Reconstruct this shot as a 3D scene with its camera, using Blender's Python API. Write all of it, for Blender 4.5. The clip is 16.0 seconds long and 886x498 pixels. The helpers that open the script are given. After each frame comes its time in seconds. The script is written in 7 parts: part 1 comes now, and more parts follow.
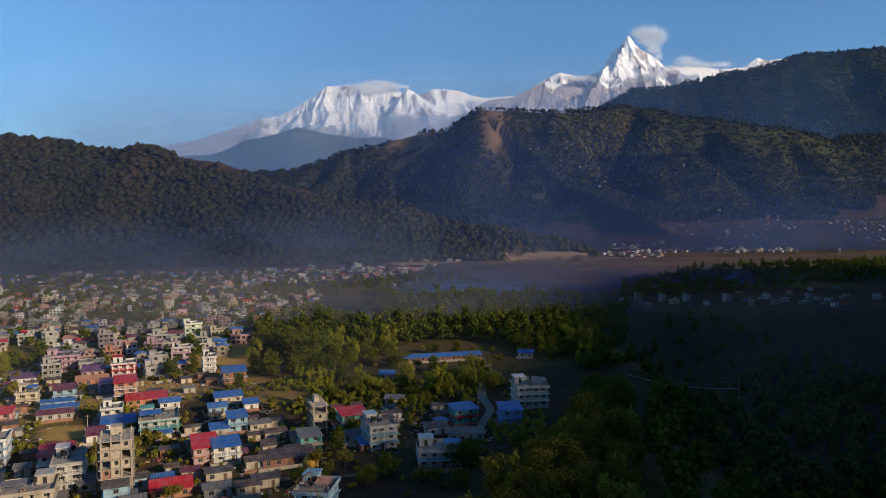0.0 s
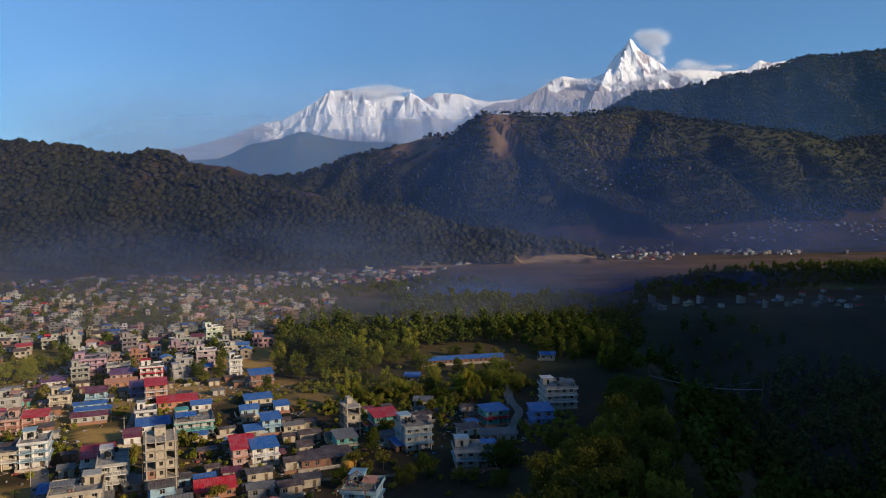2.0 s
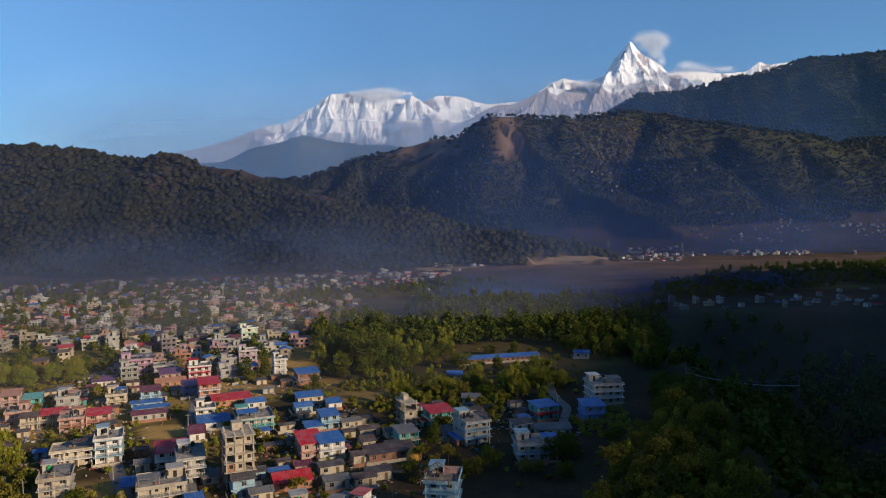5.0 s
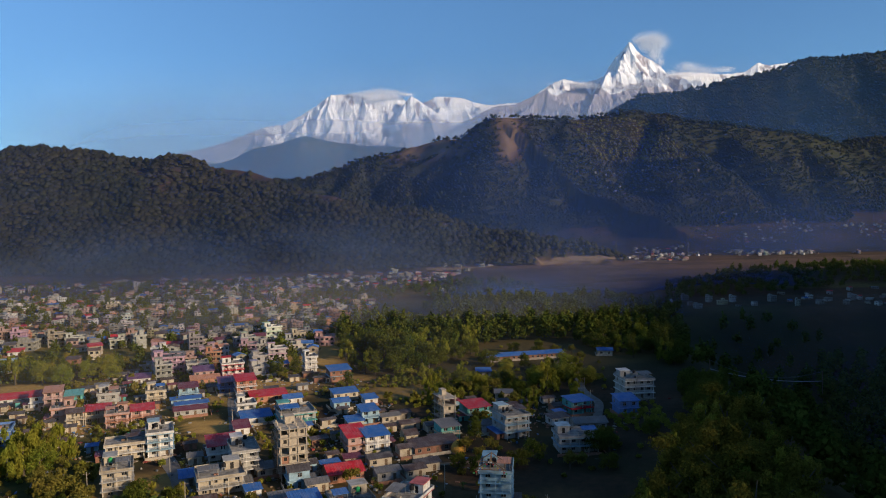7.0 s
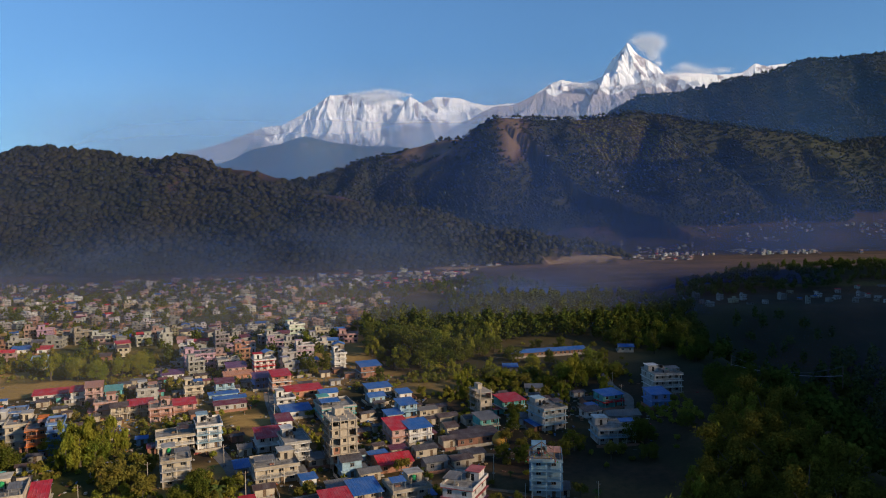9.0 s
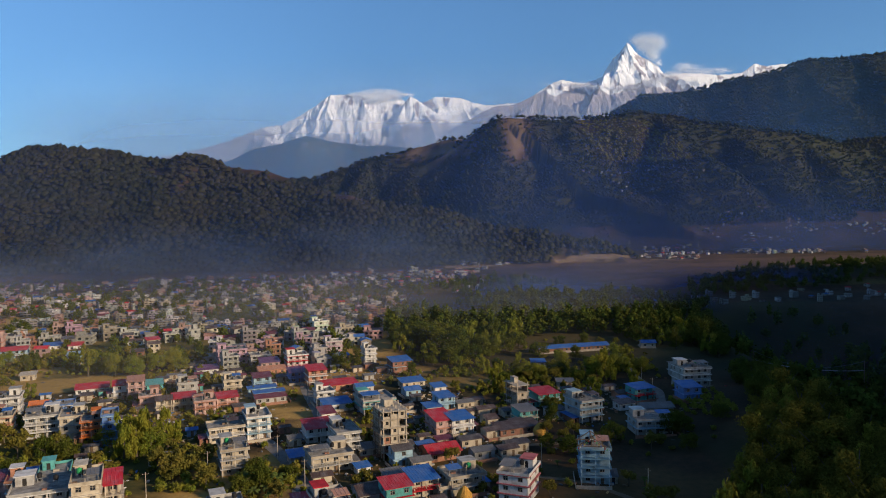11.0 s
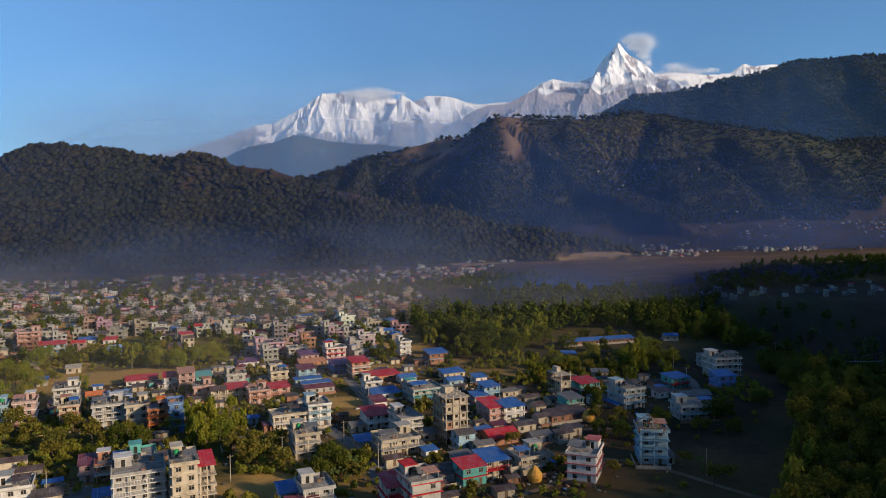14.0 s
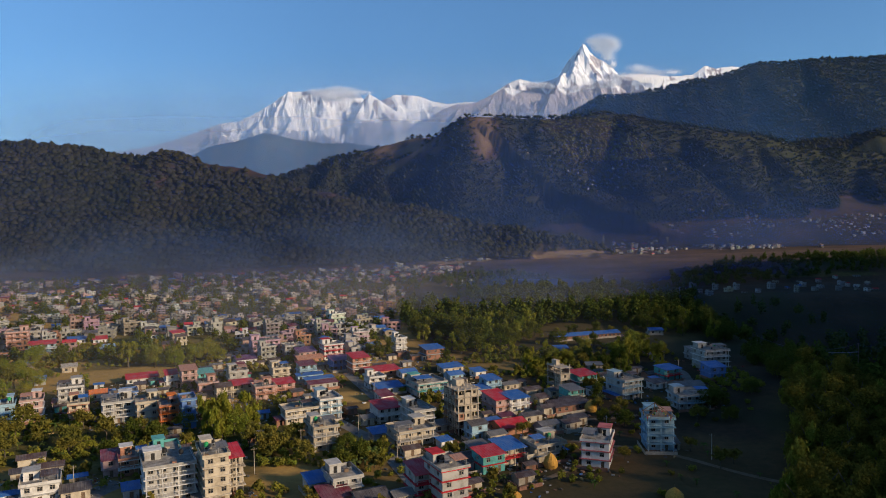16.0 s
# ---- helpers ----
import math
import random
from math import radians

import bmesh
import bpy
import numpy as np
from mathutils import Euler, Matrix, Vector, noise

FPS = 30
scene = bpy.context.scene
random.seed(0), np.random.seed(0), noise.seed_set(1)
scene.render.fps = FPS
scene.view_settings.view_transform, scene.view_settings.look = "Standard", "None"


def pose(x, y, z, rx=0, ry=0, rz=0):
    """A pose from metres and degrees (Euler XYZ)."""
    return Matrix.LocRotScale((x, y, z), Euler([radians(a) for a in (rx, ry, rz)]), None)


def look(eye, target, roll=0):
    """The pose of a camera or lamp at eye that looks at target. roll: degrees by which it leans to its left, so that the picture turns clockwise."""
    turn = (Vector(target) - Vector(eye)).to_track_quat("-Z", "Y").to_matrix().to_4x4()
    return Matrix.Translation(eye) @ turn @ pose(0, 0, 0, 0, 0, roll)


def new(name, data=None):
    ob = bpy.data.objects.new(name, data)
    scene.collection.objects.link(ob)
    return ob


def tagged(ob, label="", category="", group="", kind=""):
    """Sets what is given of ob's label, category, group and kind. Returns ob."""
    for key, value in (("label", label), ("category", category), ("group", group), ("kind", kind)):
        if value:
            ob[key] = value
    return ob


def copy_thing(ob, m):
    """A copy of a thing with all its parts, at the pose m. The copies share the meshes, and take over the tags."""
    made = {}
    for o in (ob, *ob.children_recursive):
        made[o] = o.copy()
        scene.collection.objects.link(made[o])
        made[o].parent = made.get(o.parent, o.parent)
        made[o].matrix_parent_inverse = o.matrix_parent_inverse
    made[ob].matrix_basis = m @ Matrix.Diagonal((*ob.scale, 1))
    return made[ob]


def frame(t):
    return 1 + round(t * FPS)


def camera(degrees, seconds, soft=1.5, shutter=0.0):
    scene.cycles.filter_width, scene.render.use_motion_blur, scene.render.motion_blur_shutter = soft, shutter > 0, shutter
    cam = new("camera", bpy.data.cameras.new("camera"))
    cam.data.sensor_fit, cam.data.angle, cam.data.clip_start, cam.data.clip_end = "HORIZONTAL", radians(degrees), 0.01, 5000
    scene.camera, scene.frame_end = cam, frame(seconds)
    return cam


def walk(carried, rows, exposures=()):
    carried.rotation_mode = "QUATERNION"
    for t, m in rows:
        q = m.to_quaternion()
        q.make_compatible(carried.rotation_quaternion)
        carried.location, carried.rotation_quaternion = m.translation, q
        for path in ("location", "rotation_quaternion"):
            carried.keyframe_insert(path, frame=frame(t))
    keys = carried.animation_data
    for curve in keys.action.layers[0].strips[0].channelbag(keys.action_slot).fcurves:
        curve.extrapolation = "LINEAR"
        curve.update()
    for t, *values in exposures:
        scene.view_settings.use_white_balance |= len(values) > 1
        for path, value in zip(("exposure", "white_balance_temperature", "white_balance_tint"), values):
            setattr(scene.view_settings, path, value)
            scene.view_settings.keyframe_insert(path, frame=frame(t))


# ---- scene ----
EXPOSURE = 0.2
cam = camera(63.5, 16.0, 1.0)
# seconds, eye in metres, then yaw, pitch and roll in degrees
ROWS = [
    (0.0, -1.14, 0.11, 80.30, -0.426, -3.203, -0.184),
    (0.5, -3.44, -0.47, 80.31, -0.413, -3.115, -0.242),
    (1.0, -6.01, -1.19, 80.31, -0.357, -3.039, -0.299),
    (1.5, -8.81, -2.03, 80.31, -0.307, -2.974, -0.354),
    (2.0, -11.80, -2.99, 80.30, -0.281, -2.919, -0.406),
    (2.5, -14.97, -4.04, 80.28, -0.280, -2.871, -0.455),
    (3.0, -18.27, -5.20, 80.26, -0.298, -2.829, -0.500),
    (3.5, -21.70, -6.44, 80.23, -0.327, -2.794, -0.542),
    (4.0, -25.23, -7.75, 80.19, -0.360, -2.764, -0.581),
    (4.5, -28.84, -9.13, 80.13, -0.393, -2.737, -0.615),
    (5.0, -32.53, -10.58, 80.07, -0.426, -2.715, -0.646),
    (5.5, -36.28, -12.08, 80.00, -0.460, -2.696, -0.673),
    (6.0, -40.08, -13.63, 79.91, -0.500, -2.679, -0.695),
    (6.5, -43.92, -15.23, 79.81, -0.548, -2.666, -0.714),
    (7.0, -47.79, -16.87, 79.71, -0.606, -2.655, -0.729),
    (7.5, -51.69, -18.54, 79.59, -0.675, -2.646, -0.740),
    (8.0, -55.61, -20.24, 79.46, -0.751, -2.639, -0.748),
    (8.5, -59.56, -21.97, 79.33, -0.829, -2.635, -0.752),
    (9.0, -63.52, -23.72, 79.19, -0.903, -2.634, -0.754),
    (9.5, -67.50, -25.48, 79.04, -0.966, -2.635, -0.752),
    (10.0, -71.50, -27.26, 78.88, -1.014, -2.638, -0.749),
    (10.5, -75.51, -29.05, 78.72, -1.043, -2.644, -0.744),
    (11.0, -79.54, -30.84, 78.56, -1.060, -2.652, -0.738),
    (11.5, -83.58, -32.63, 78.40, -1.075, -2.663, -0.731),
    (12.0, -87.64, -34.42, 78.24, -1.107, -2.676, -0.723),
    (12.5, -91.71, -36.19, 78.08, -1.184, -2.692, -0.716),
    (13.0, -95.80, -37.94, 77.93, -1.340, -2.711, -0.711),
    (13.5, -99.89, -39.66, 77.79, -1.610, -2.731, -0.707),
    (14.0, -104.00, -41.36, 77.66, -2.024, -2.753, -0.705),
    (14.5, -108.11, -43.01, 77.55, -2.596, -2.777, -0.708),
    (15.0, -112.22, -44.61, 77.45, -3.310, -2.801, -0.714),
    (15.5, -116.32, -46.16, 77.38, -4.095, -2.826, -0.726),
    (16.0, -120.41, -47.63, 77.32, -4.806, -2.850, -0.744),
]


def flown(x, y, z, yaw, pitch, roll):
    a, b = radians(yaw), radians(pitch)
    ahead = Vector((-math.sin(a) * math.cos(b), math.cos(a) * math.cos(b), math.sin(b)))
    eye = Vector((x, y, z))
    return look(eye, eye + 10 * ahead, roll)


walk(cam, [(t, flown(*row)) for t, *row in ROWS], [(0.0, EXPOSURE), (16.0, EXPOSURE)])

# ---- sky and sun ----
SUN_TURN, SUN_HEIGHT = 58.0, 18.0  # degrees to the right of straight behind, and above the horizon
to_sun = Vector((math.sin(radians(SUN_TURN)) * math.cos(radians(SUN_HEIGHT)),
                 -math.cos(radians(SUN_TURN)) * math.cos(radians(SUN_HEIGHT)), math.sin(radians(SUN_HEIGHT))))
world = bpy.data.worlds.new("sky")
scene.world = world
world.use_nodes = True
wn = world.node_tree
wn.nodes.clear()
sky = wn.nodes.new("ShaderNodeTexSky")
sky.sky_type, sky.sun_disc = "NISHITA", False
sky.sun_elevation, sky.sun_rotation = radians(SUN_HEIGHT), math.atan2(to_sun.x, to_sun.y)
sky.altitude, sky.air_density, sky.dust_density, sky.ozone_density = 1500, 1.0, 0.1, 4.0
bgn = wn.nodes.new("ShaderNodeBackground")
bgn.inputs["Strength"].default_value = 0.127
won = wn.nodes.new("ShaderNodeOutputWorld")
clear = wn.nodes.new("ShaderNodeMix")
clear.data_type, clear.blend_type = "RGBA", "MULTIPLY"
clear.inputs[0].default_value = 1.0
clear.inputs[7].default_value = (0.79, 0.94, 0.99, 1.0)
wn.links.new(sky.outputs[0], clear.inputs[6])
wn.links.new(clear.outputs[2], bgn.inputs[0])
wn.links.new(bgn.outputs[0], won.inputs[0])
sun = new("sun", bpy.data.lights.new("sun", "SUN"))
sun.data.energy, sun.data.angle, sun.data.color = 4.9, radians(6.0), (1.0, 0.80, 0.56)
sun.matrix_world = look((0, 0, 900), Vector((0, 0, 900)) - to_sun * 10)

# ---- materials ----
def nodes_of(name):
    m = bpy.data.materials.new(name)
    m.use_nodes = True
    nt = m.node_tree
    nt.nodes.clear()
    out = nt.nodes.new("ShaderNodeOutputMaterial")
    return m, nt, out


def noise_node(nt, scale, detail=4.0, rough=0.6, coords="pos"):
    n = nt.nodes.new("ShaderNodeTexNoise")
    n.inputs["Scale"].default_value, n.inputs["Detail"].default_value, n.inputs["Roughness"].default_value = scale, detail, rough
    if coords == "pos":
        g = nt.nodes.new("ShaderNodeNewGeometry")
        nt.links.new(g.outputs["Position"], n.inputs["Vector"])
    else:
        g = nt.nodes.new("ShaderNodeTexCoord")
        nt.links.new(g.outputs["Object"], n.inputs["Vector"])
    return n


def mixed(nt, fac, a, b, mode="MIX"):
    """Mix two colours; fac, a and b are sockets or plain values."""
    n = nt.nodes.new("ShaderNodeMix")
    n.data_type, n.blend_type = "RGBA", mode
    for sock, val in ((n.inputs[0], fac), (n.inputs[6], a), (n.inputs[7], b)):
        if isinstance(val, bpy.types.NodeSocket):
            nt.links.new(val, sock)
        elif isinstance(val, (int, float)):
            sock.default_value = val
        else:
            sock.default_value = (*val, 1.0)
    return n.outputs[2]


def ramp(nt, sock, lo, hi):
    n = nt.nodes.new("ShaderNodeMapRange")
    n.inputs[1].default_value, n.inputs[2].default_value = lo, hi
    nt.links.new(sock, n.inputs[0])
    return n.outputs[0]


def finish(nt, out, color, rough=0.8, metal=0.0, bump=None, strength=0.3, dist=0.05, spec=0.3):
    p = nt.nodes.new("ShaderNodeBsdfPrincipled")
    if isinstance(color, bpy.types.NodeSocket):
        nt.links.new(color, p.inputs["Base Color"])
    else:
        p.inputs["Base Color"].default_value = (*color, 1)
    p.inputs["Roughness"].default_value, p.inputs["Metallic"].default_value = rough, metal
    p.inputs["Specular IOR Level"].default_value = spec
    if bump is not None:
        b = nt.nodes.new("ShaderNodeBump")
        b.inputs["Strength"].default_value, b.inputs["Distance"].default_value = strength, dist
        nt.links.new(bump, b.inputs["Height"])
        nt.links.new(b.outputs[0], p.inputs["Normal"])
    nt.links.new(p.outputs[0], out.inputs[0])
    return p


def painted(name, rough=0.85, stain=(0.32, 0.28, 0.24), amount=0.55):
    """Wall paint or tin in the object's own colour, with weather stains."""
    m, nt, out = nodes_of(name)
    info = nt.nodes.new("ShaderNodeObjectInfo")
    big, small = noise_node(nt, 0.45, 5, 0.65), noise_node(nt, 5.0, 4, 0.7)
    dirty = mixed(nt, 1.0, info.outputs["Color"], stain, "MULTIPLY")
    c = mixed(nt, ramp(nt, big.outputs[0], 0.44, 0.85), info.outputs["Color"], dirty)
    c = mixed(nt, ramp(nt, small.outputs[0], 0.55, 1.0), c, mixed(nt, amount, c, dirty))
    finish(nt, out, c, rough, 0.0, small.outputs[0], 0.25, 0.03)
    return m


def plain(name, color, rough=0.8, metal=0.0, vary=0.25, scale=2.0, coords="pos", spec=0.3):
    m, nt, out = nodes_of(name)
    n = noise_node(nt, scale, 5, 0.65, coords)
    n2 = noise_node(nt, scale * 9, 3, 0.6, coords)
    dark = tuple(v * (1 - vary) for v in color)
    lite = tuple(min(1, v * (1 + vary)) for v in color)
    c = mixed(nt, ramp(nt, n.outputs[0], 0.3, 0.7), dark, lite)
    c = mixed(nt, ramp(nt, n2.outputs[0], 0.3, 0.8), c, mixed(nt, 1.0, c, (0.7, 0.7, 0.7), "MULTIPLY"))
    finish(nt, out, c, rough, metal, n2.outputs[0], 0.3, 0.03, spec)
    return m


def painted_far(name):
    """Far houses: the paint that each corner carries, weathered."""
    m, nt, out = nodes_of(name)
    at = nt.nodes.new("ShaderNodeAttribute")
    at.attribute_name = "paint"
    big = noise_node(nt, 0.5, 5, 0.65)
    c = mixed(nt, ramp(nt, big.outputs[0], 0.45, 0.95), at.outputs["Color"], mixed(nt, 1.0, at.outputs["Color"], (0.4, 0.36, 0.32), "MULTIPLY"))
    finish(nt, out, c, 0.8, 0.0, big.outputs[0], 0.2, 0.05)
    return m


def leafy(name, dark, lite, warm, patch=0.12):
    """Foliage: each leaf spray takes its own shade between the colours; light passes through a little."""
    m, nt, out = nodes_of(name)
    g = nt.nodes.new("ShaderNodeNewGeometry")
    info = nt.nodes.new("ShaderNodeObjectInfo")
    n = noise_node(nt, patch, 4, 0.6)
    c = mixed(nt, g.outputs["Random Per Island"], dark, lite)
    c = mixed(nt, ramp(nt, n.outputs[0], 0.45, 0.8), c, warm)
    c = mixed(nt, ramp(nt, info.outputs["Random"], 0.0, 2.2), c, warm)
    d = nt.nodes.new("ShaderNodeBsdfDiffuse")
    t = nt.nodes.new("ShaderNodeBsdfTranslucent")
    mx = nt.nodes.new("ShaderNodeMixShader")
    mx.inputs[0].default_value = 0.36
    nt.links.new(c, d.inputs[0])
    nt.links.new(c, t.inputs[0])
    nt.links.new(d.outputs[0], mx.inputs[1])
    nt.links.new(t.outputs[0], mx.inputs[2])
    nt.links.new(mx.outputs[0], out.inputs[0])
    return m


M_WALL = painted("plaster_paint")
M_FARWALL = painted_far("plaster_paint_far")


def tin_material():
    """Painted corrugated tin, faded in patches and rusted along streaks."""
    m, nt, out = nodes_of("painted_tin")
    info = nt.nodes.new("ShaderNodeObjectInfo")
    tc = nt.nodes.new("ShaderNodeTexCoord")
    mp = nt.nodes.new("ShaderNodeMapping")
    mp.inputs["Scale"].default_value = (3.2, 0.35, 0.35)
    nt.links.new(tc.outputs["Object"], mp.inputs[0])
    streak = nt.nodes.new("ShaderNodeTexNoise")
    streak.inputs["Scale"].default_value, streak.inputs["Detail"].default_value, streak.inputs["Roughness"].default_value = 1.0, 5.0, 0.7
    nt.links.new(mp.outputs[0], streak.inputs["Vector"])
    big, small = noise_node(nt, 0.32, 5, 0.65), noise_node(nt, 3.5, 4, 0.7)
    faded = mixed(nt, 0.35, info.outputs["Color"], (0.30, 0.28, 0.27))
    c = mixed(nt, ramp(nt, big.outputs[0], 0.42, 0.72), info.outputs["Color"], faded)
    c = mixed(nt, ramp(nt, streak.outputs[0], 0.50, 0.78), c, mixed(nt, 1.0, c, (0.42, 0.34, 0.30), "MULTIPLY"))
    c = mixed(nt, ramp(nt, small.outputs[0], 0.60, 0.78), c, (0.10, 0.055, 0.035))
    finish(nt, out, c, 0.55, 0.0, streak.outputs[0], 0.3, 0.04)
    return m


M_TIN = tin_material()
M_CONC = plain("bare_concrete", (0.39, 0.33, 0.255), 0.9, 0, 0.3, 0.7)
M_SLAB = plain("roof_slab_concrete", (0.26, 0.24, 0.215), 0.9, 0, 0.6, 0.45)
M_BRICK = plain("brick_infill", (0.30, 0.15, 0.10), 0.9, 0, 0.3, 1.2)
M_GLASS = plain("window_glass", (0.022, 0.026, 0.032), 0.15, 0, 0.3, 0.6, spec=0.5)
# Near-black backing: the shade inside openings as a painted face
M_OPENING_SHADE = plain("dark_interior", (0.03, 0.027, 0.025), 0.95, 0, 0.3, 1.0)
M_FRAME = plain("window_frame_paint", (0.30, 0.26, 0.22), 0.6, 0, 0.12, 2.0)
M_WOOD = plain("weathered_wood", (0.16, 0.105, 0.065), 0.8, 0, 0.35, 3.0)
M_BARK = plain("bark", (0.10, 0.078, 0.055), 0.95, 0, 0.4, 3.0)
M_ROAD = plain("worn_road", (0.21, 0.185, 0.16), 0.92, 0, 0.3, 0.3)
M_DIRT = plain("trodden_earth", (0.19, 0.13, 0.075), 0.95, 0, 0.3, 0.4)
M_TANK = plain("black_plastic", (0.02, 0.02, 0.022), 0.45, 0, 0.2, 2.0)
M_STRAW = plain("straw", (0.56, 0.29, 0.055), 0.95, 0, 0.35, 3.0)
M_STEEL = plain("weathered_steel", (0.15, 0.145, 0.14), 0.6, 0.3, 0.2, 4.0)
M_METAL = plain("galvanised_steel", (0.38, 0.38, 0.37), 0.5, 0.6, 0.2, 4.0)
M_LEAF = leafy("leaves_broad", (0.026, 0.046, 0.009), (0.105, 0.132, 0.022), (0.140, 0.128, 0.022))
M_BAMBOO = leafy("leaves_bamboo", (0.075, 0.110, 0.014), (0.235, 0.260, 0.034), (0.270, 0.225, 0.036))
M_GARDEN = leafy("leaves_garden", (0.075, 0.115, 0.016), (0.255, 0.285, 0.042), (0.30, 0.245, 0.042))
# Lighter, warmer leaves: dim sun on the shaded bluff put into their colour
M_BLUFF_LIT = leafy("leaves_bluff", (0.050, 0.053, 0.010), (0.165, 0.152, 0.025), (0.195, 0.150, 0.025))
M_DRY = leafy("leaves_dry", (0.062, 0.070, 0.016), (0.190, 0.180, 0.036), (0.230, 0.170, 0.036))
M_BANANA = leafy("leaves_banana", (0.04, 0.075, 0.015), (0.12, 0.17, 0.04), (0.15, 0.15, 0.05))
# Lighter copy of the forest leaves: sunlight painted into the ridge's olive slope
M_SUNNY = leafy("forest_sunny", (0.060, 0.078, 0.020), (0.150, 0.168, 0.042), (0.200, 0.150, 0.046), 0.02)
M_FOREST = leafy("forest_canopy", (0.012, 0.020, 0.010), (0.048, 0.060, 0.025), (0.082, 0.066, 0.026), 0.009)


def land_material():
    """Ground by its cover: grass and scrub, dry earth, and ploughed or stubble fields."""
    m, nt, out = nodes_of("land")
    at = nt.nodes.new("ShaderNodeAttribute")
    at.attribute_name = "cover"
    sep = nt.nodes.new("ShaderNodeSeparateColor")
    nt.links.new(at.outputs["Color"], sep.inputs[0])
    a, b, f = noise_node(nt, 0.02, 6, 0.65), noise_node(nt, 0.35, 5, 0.7), noise_node(nt, 0.006, 5, 0.6)
    grass = mixed(nt, ramp(nt, a.outputs[0], 0.42, 0.66), (0.052, 0.060, 0.016), (0.22, 0.145, 0.045))
    grass = mixed(nt, ramp(nt, b.outputs[0], 0.35, 0.75), grass, (0.055, 0.058, 0.018))
    earth = mixed(nt, ramp(nt, a.outputs[0], 0.3, 0.7), (0.022, 0.019, 0.013), (0.115, 0.058, 0.032))
    earth = mixed(nt, ramp(nt, b.outputs[0], 0.4, 0.8), earth, (0.024, 0.024, 0.014))
    field = mixed(nt, ramp(nt, f.outputs[0], 0.35, 0.65), (0.46, 0.28, 0.085), (0.31, 0.20, 0.065))
    field = mixed(nt, ramp(nt, b.outputs[0], 0.4, 0.8), field, (0.25, 0.155, 0.055))
    c = mixed(nt, ramp(nt, sep.outputs[0], 0.0, 1.0), grass, earth)
    # dark floor colour: leaf litter, with the shade below trees painted in
    litter_shade = mixed(nt, ramp(nt, a.outputs[0], 0.35, 0.65), (0.024, 0.030, 0.014), (0.046, 0.046, 0.020))
    litter_shade = mixed(nt, ramp(nt, b.outputs[0], 0.42, 0.7), litter_shade, (0.046, 0.044, 0.016))
    c = mixed(nt, ramp(nt, sep.outputs[0], 1.0, 2.0), c, litter_shade)
    c = mixed(nt, sep.outputs[1], c, field)
    c = mixed(nt, sep.outputs[2], c, mixed(nt, ramp(nt, a.outputs[0], 0.4, 0.6), (0.062, 0.041, 0.038), (0.110, 0.068, 0.054)))
    cut = mixed(nt, ramp(nt, b.outputs[0], 0.3, 0.7), (0.24, 0.15, 0.075), (0.42, 0.29, 0.16))
    c = mixed(nt, at.outputs["Alpha"], c, cut)
    finish(nt, out, c, 0.95, 0, b.outputs[0], 0.5, 0.6, 0.1)
    return m


def snow_material():
    """Snow where the slope holds it and the height allows, bare grey-violet rock elsewhere."""
    m, nt, out = nodes_of("snow_and_rock")
    g = nt.nodes.new("ShaderNodeNewGeometry")
    at = nt.nodes.new("ShaderNodeAttribute")
    at.attribute_name = "cover"
    sep = nt.nodes.new("ShaderNodeSeparateColor")
    nt.links.new(at.outputs["Color"], sep.inputs[0])
    a, b = noise_node(nt, 0.022, 8, 0.75), noise_node(nt, 0.05, 6, 0.7)
    rock = mixed(nt, ramp(nt, a.outputs[0], 0.3, 0.7), (0.28, 0.265, 0.31), (0.58, 0.50, 0.50))
    rock = mixed(nt, ramp(nt, b.outputs[0], 0.35, 0.75), rock, (0.29, 0.28, 0.33))
    jag = nt.nodes.new("ShaderNodeMath")
    jag.operation = "ADD"
    nt.links.new(sep.outputs[0], jag.inputs[0])
    nt.links.new(ramp(nt, a.outputs[0], 0.05, 0.95), jag.inputs[1])
    snow = ramp(nt, jag.outputs[0], 1.05, 1.10)
    c = mixed(nt, snow, rock, (0.90, 0.90, 0.92))
    finish(nt, out, c, 0.8, 0, b.outputs[0], 0.6, 6.0, 0.1)
    return m


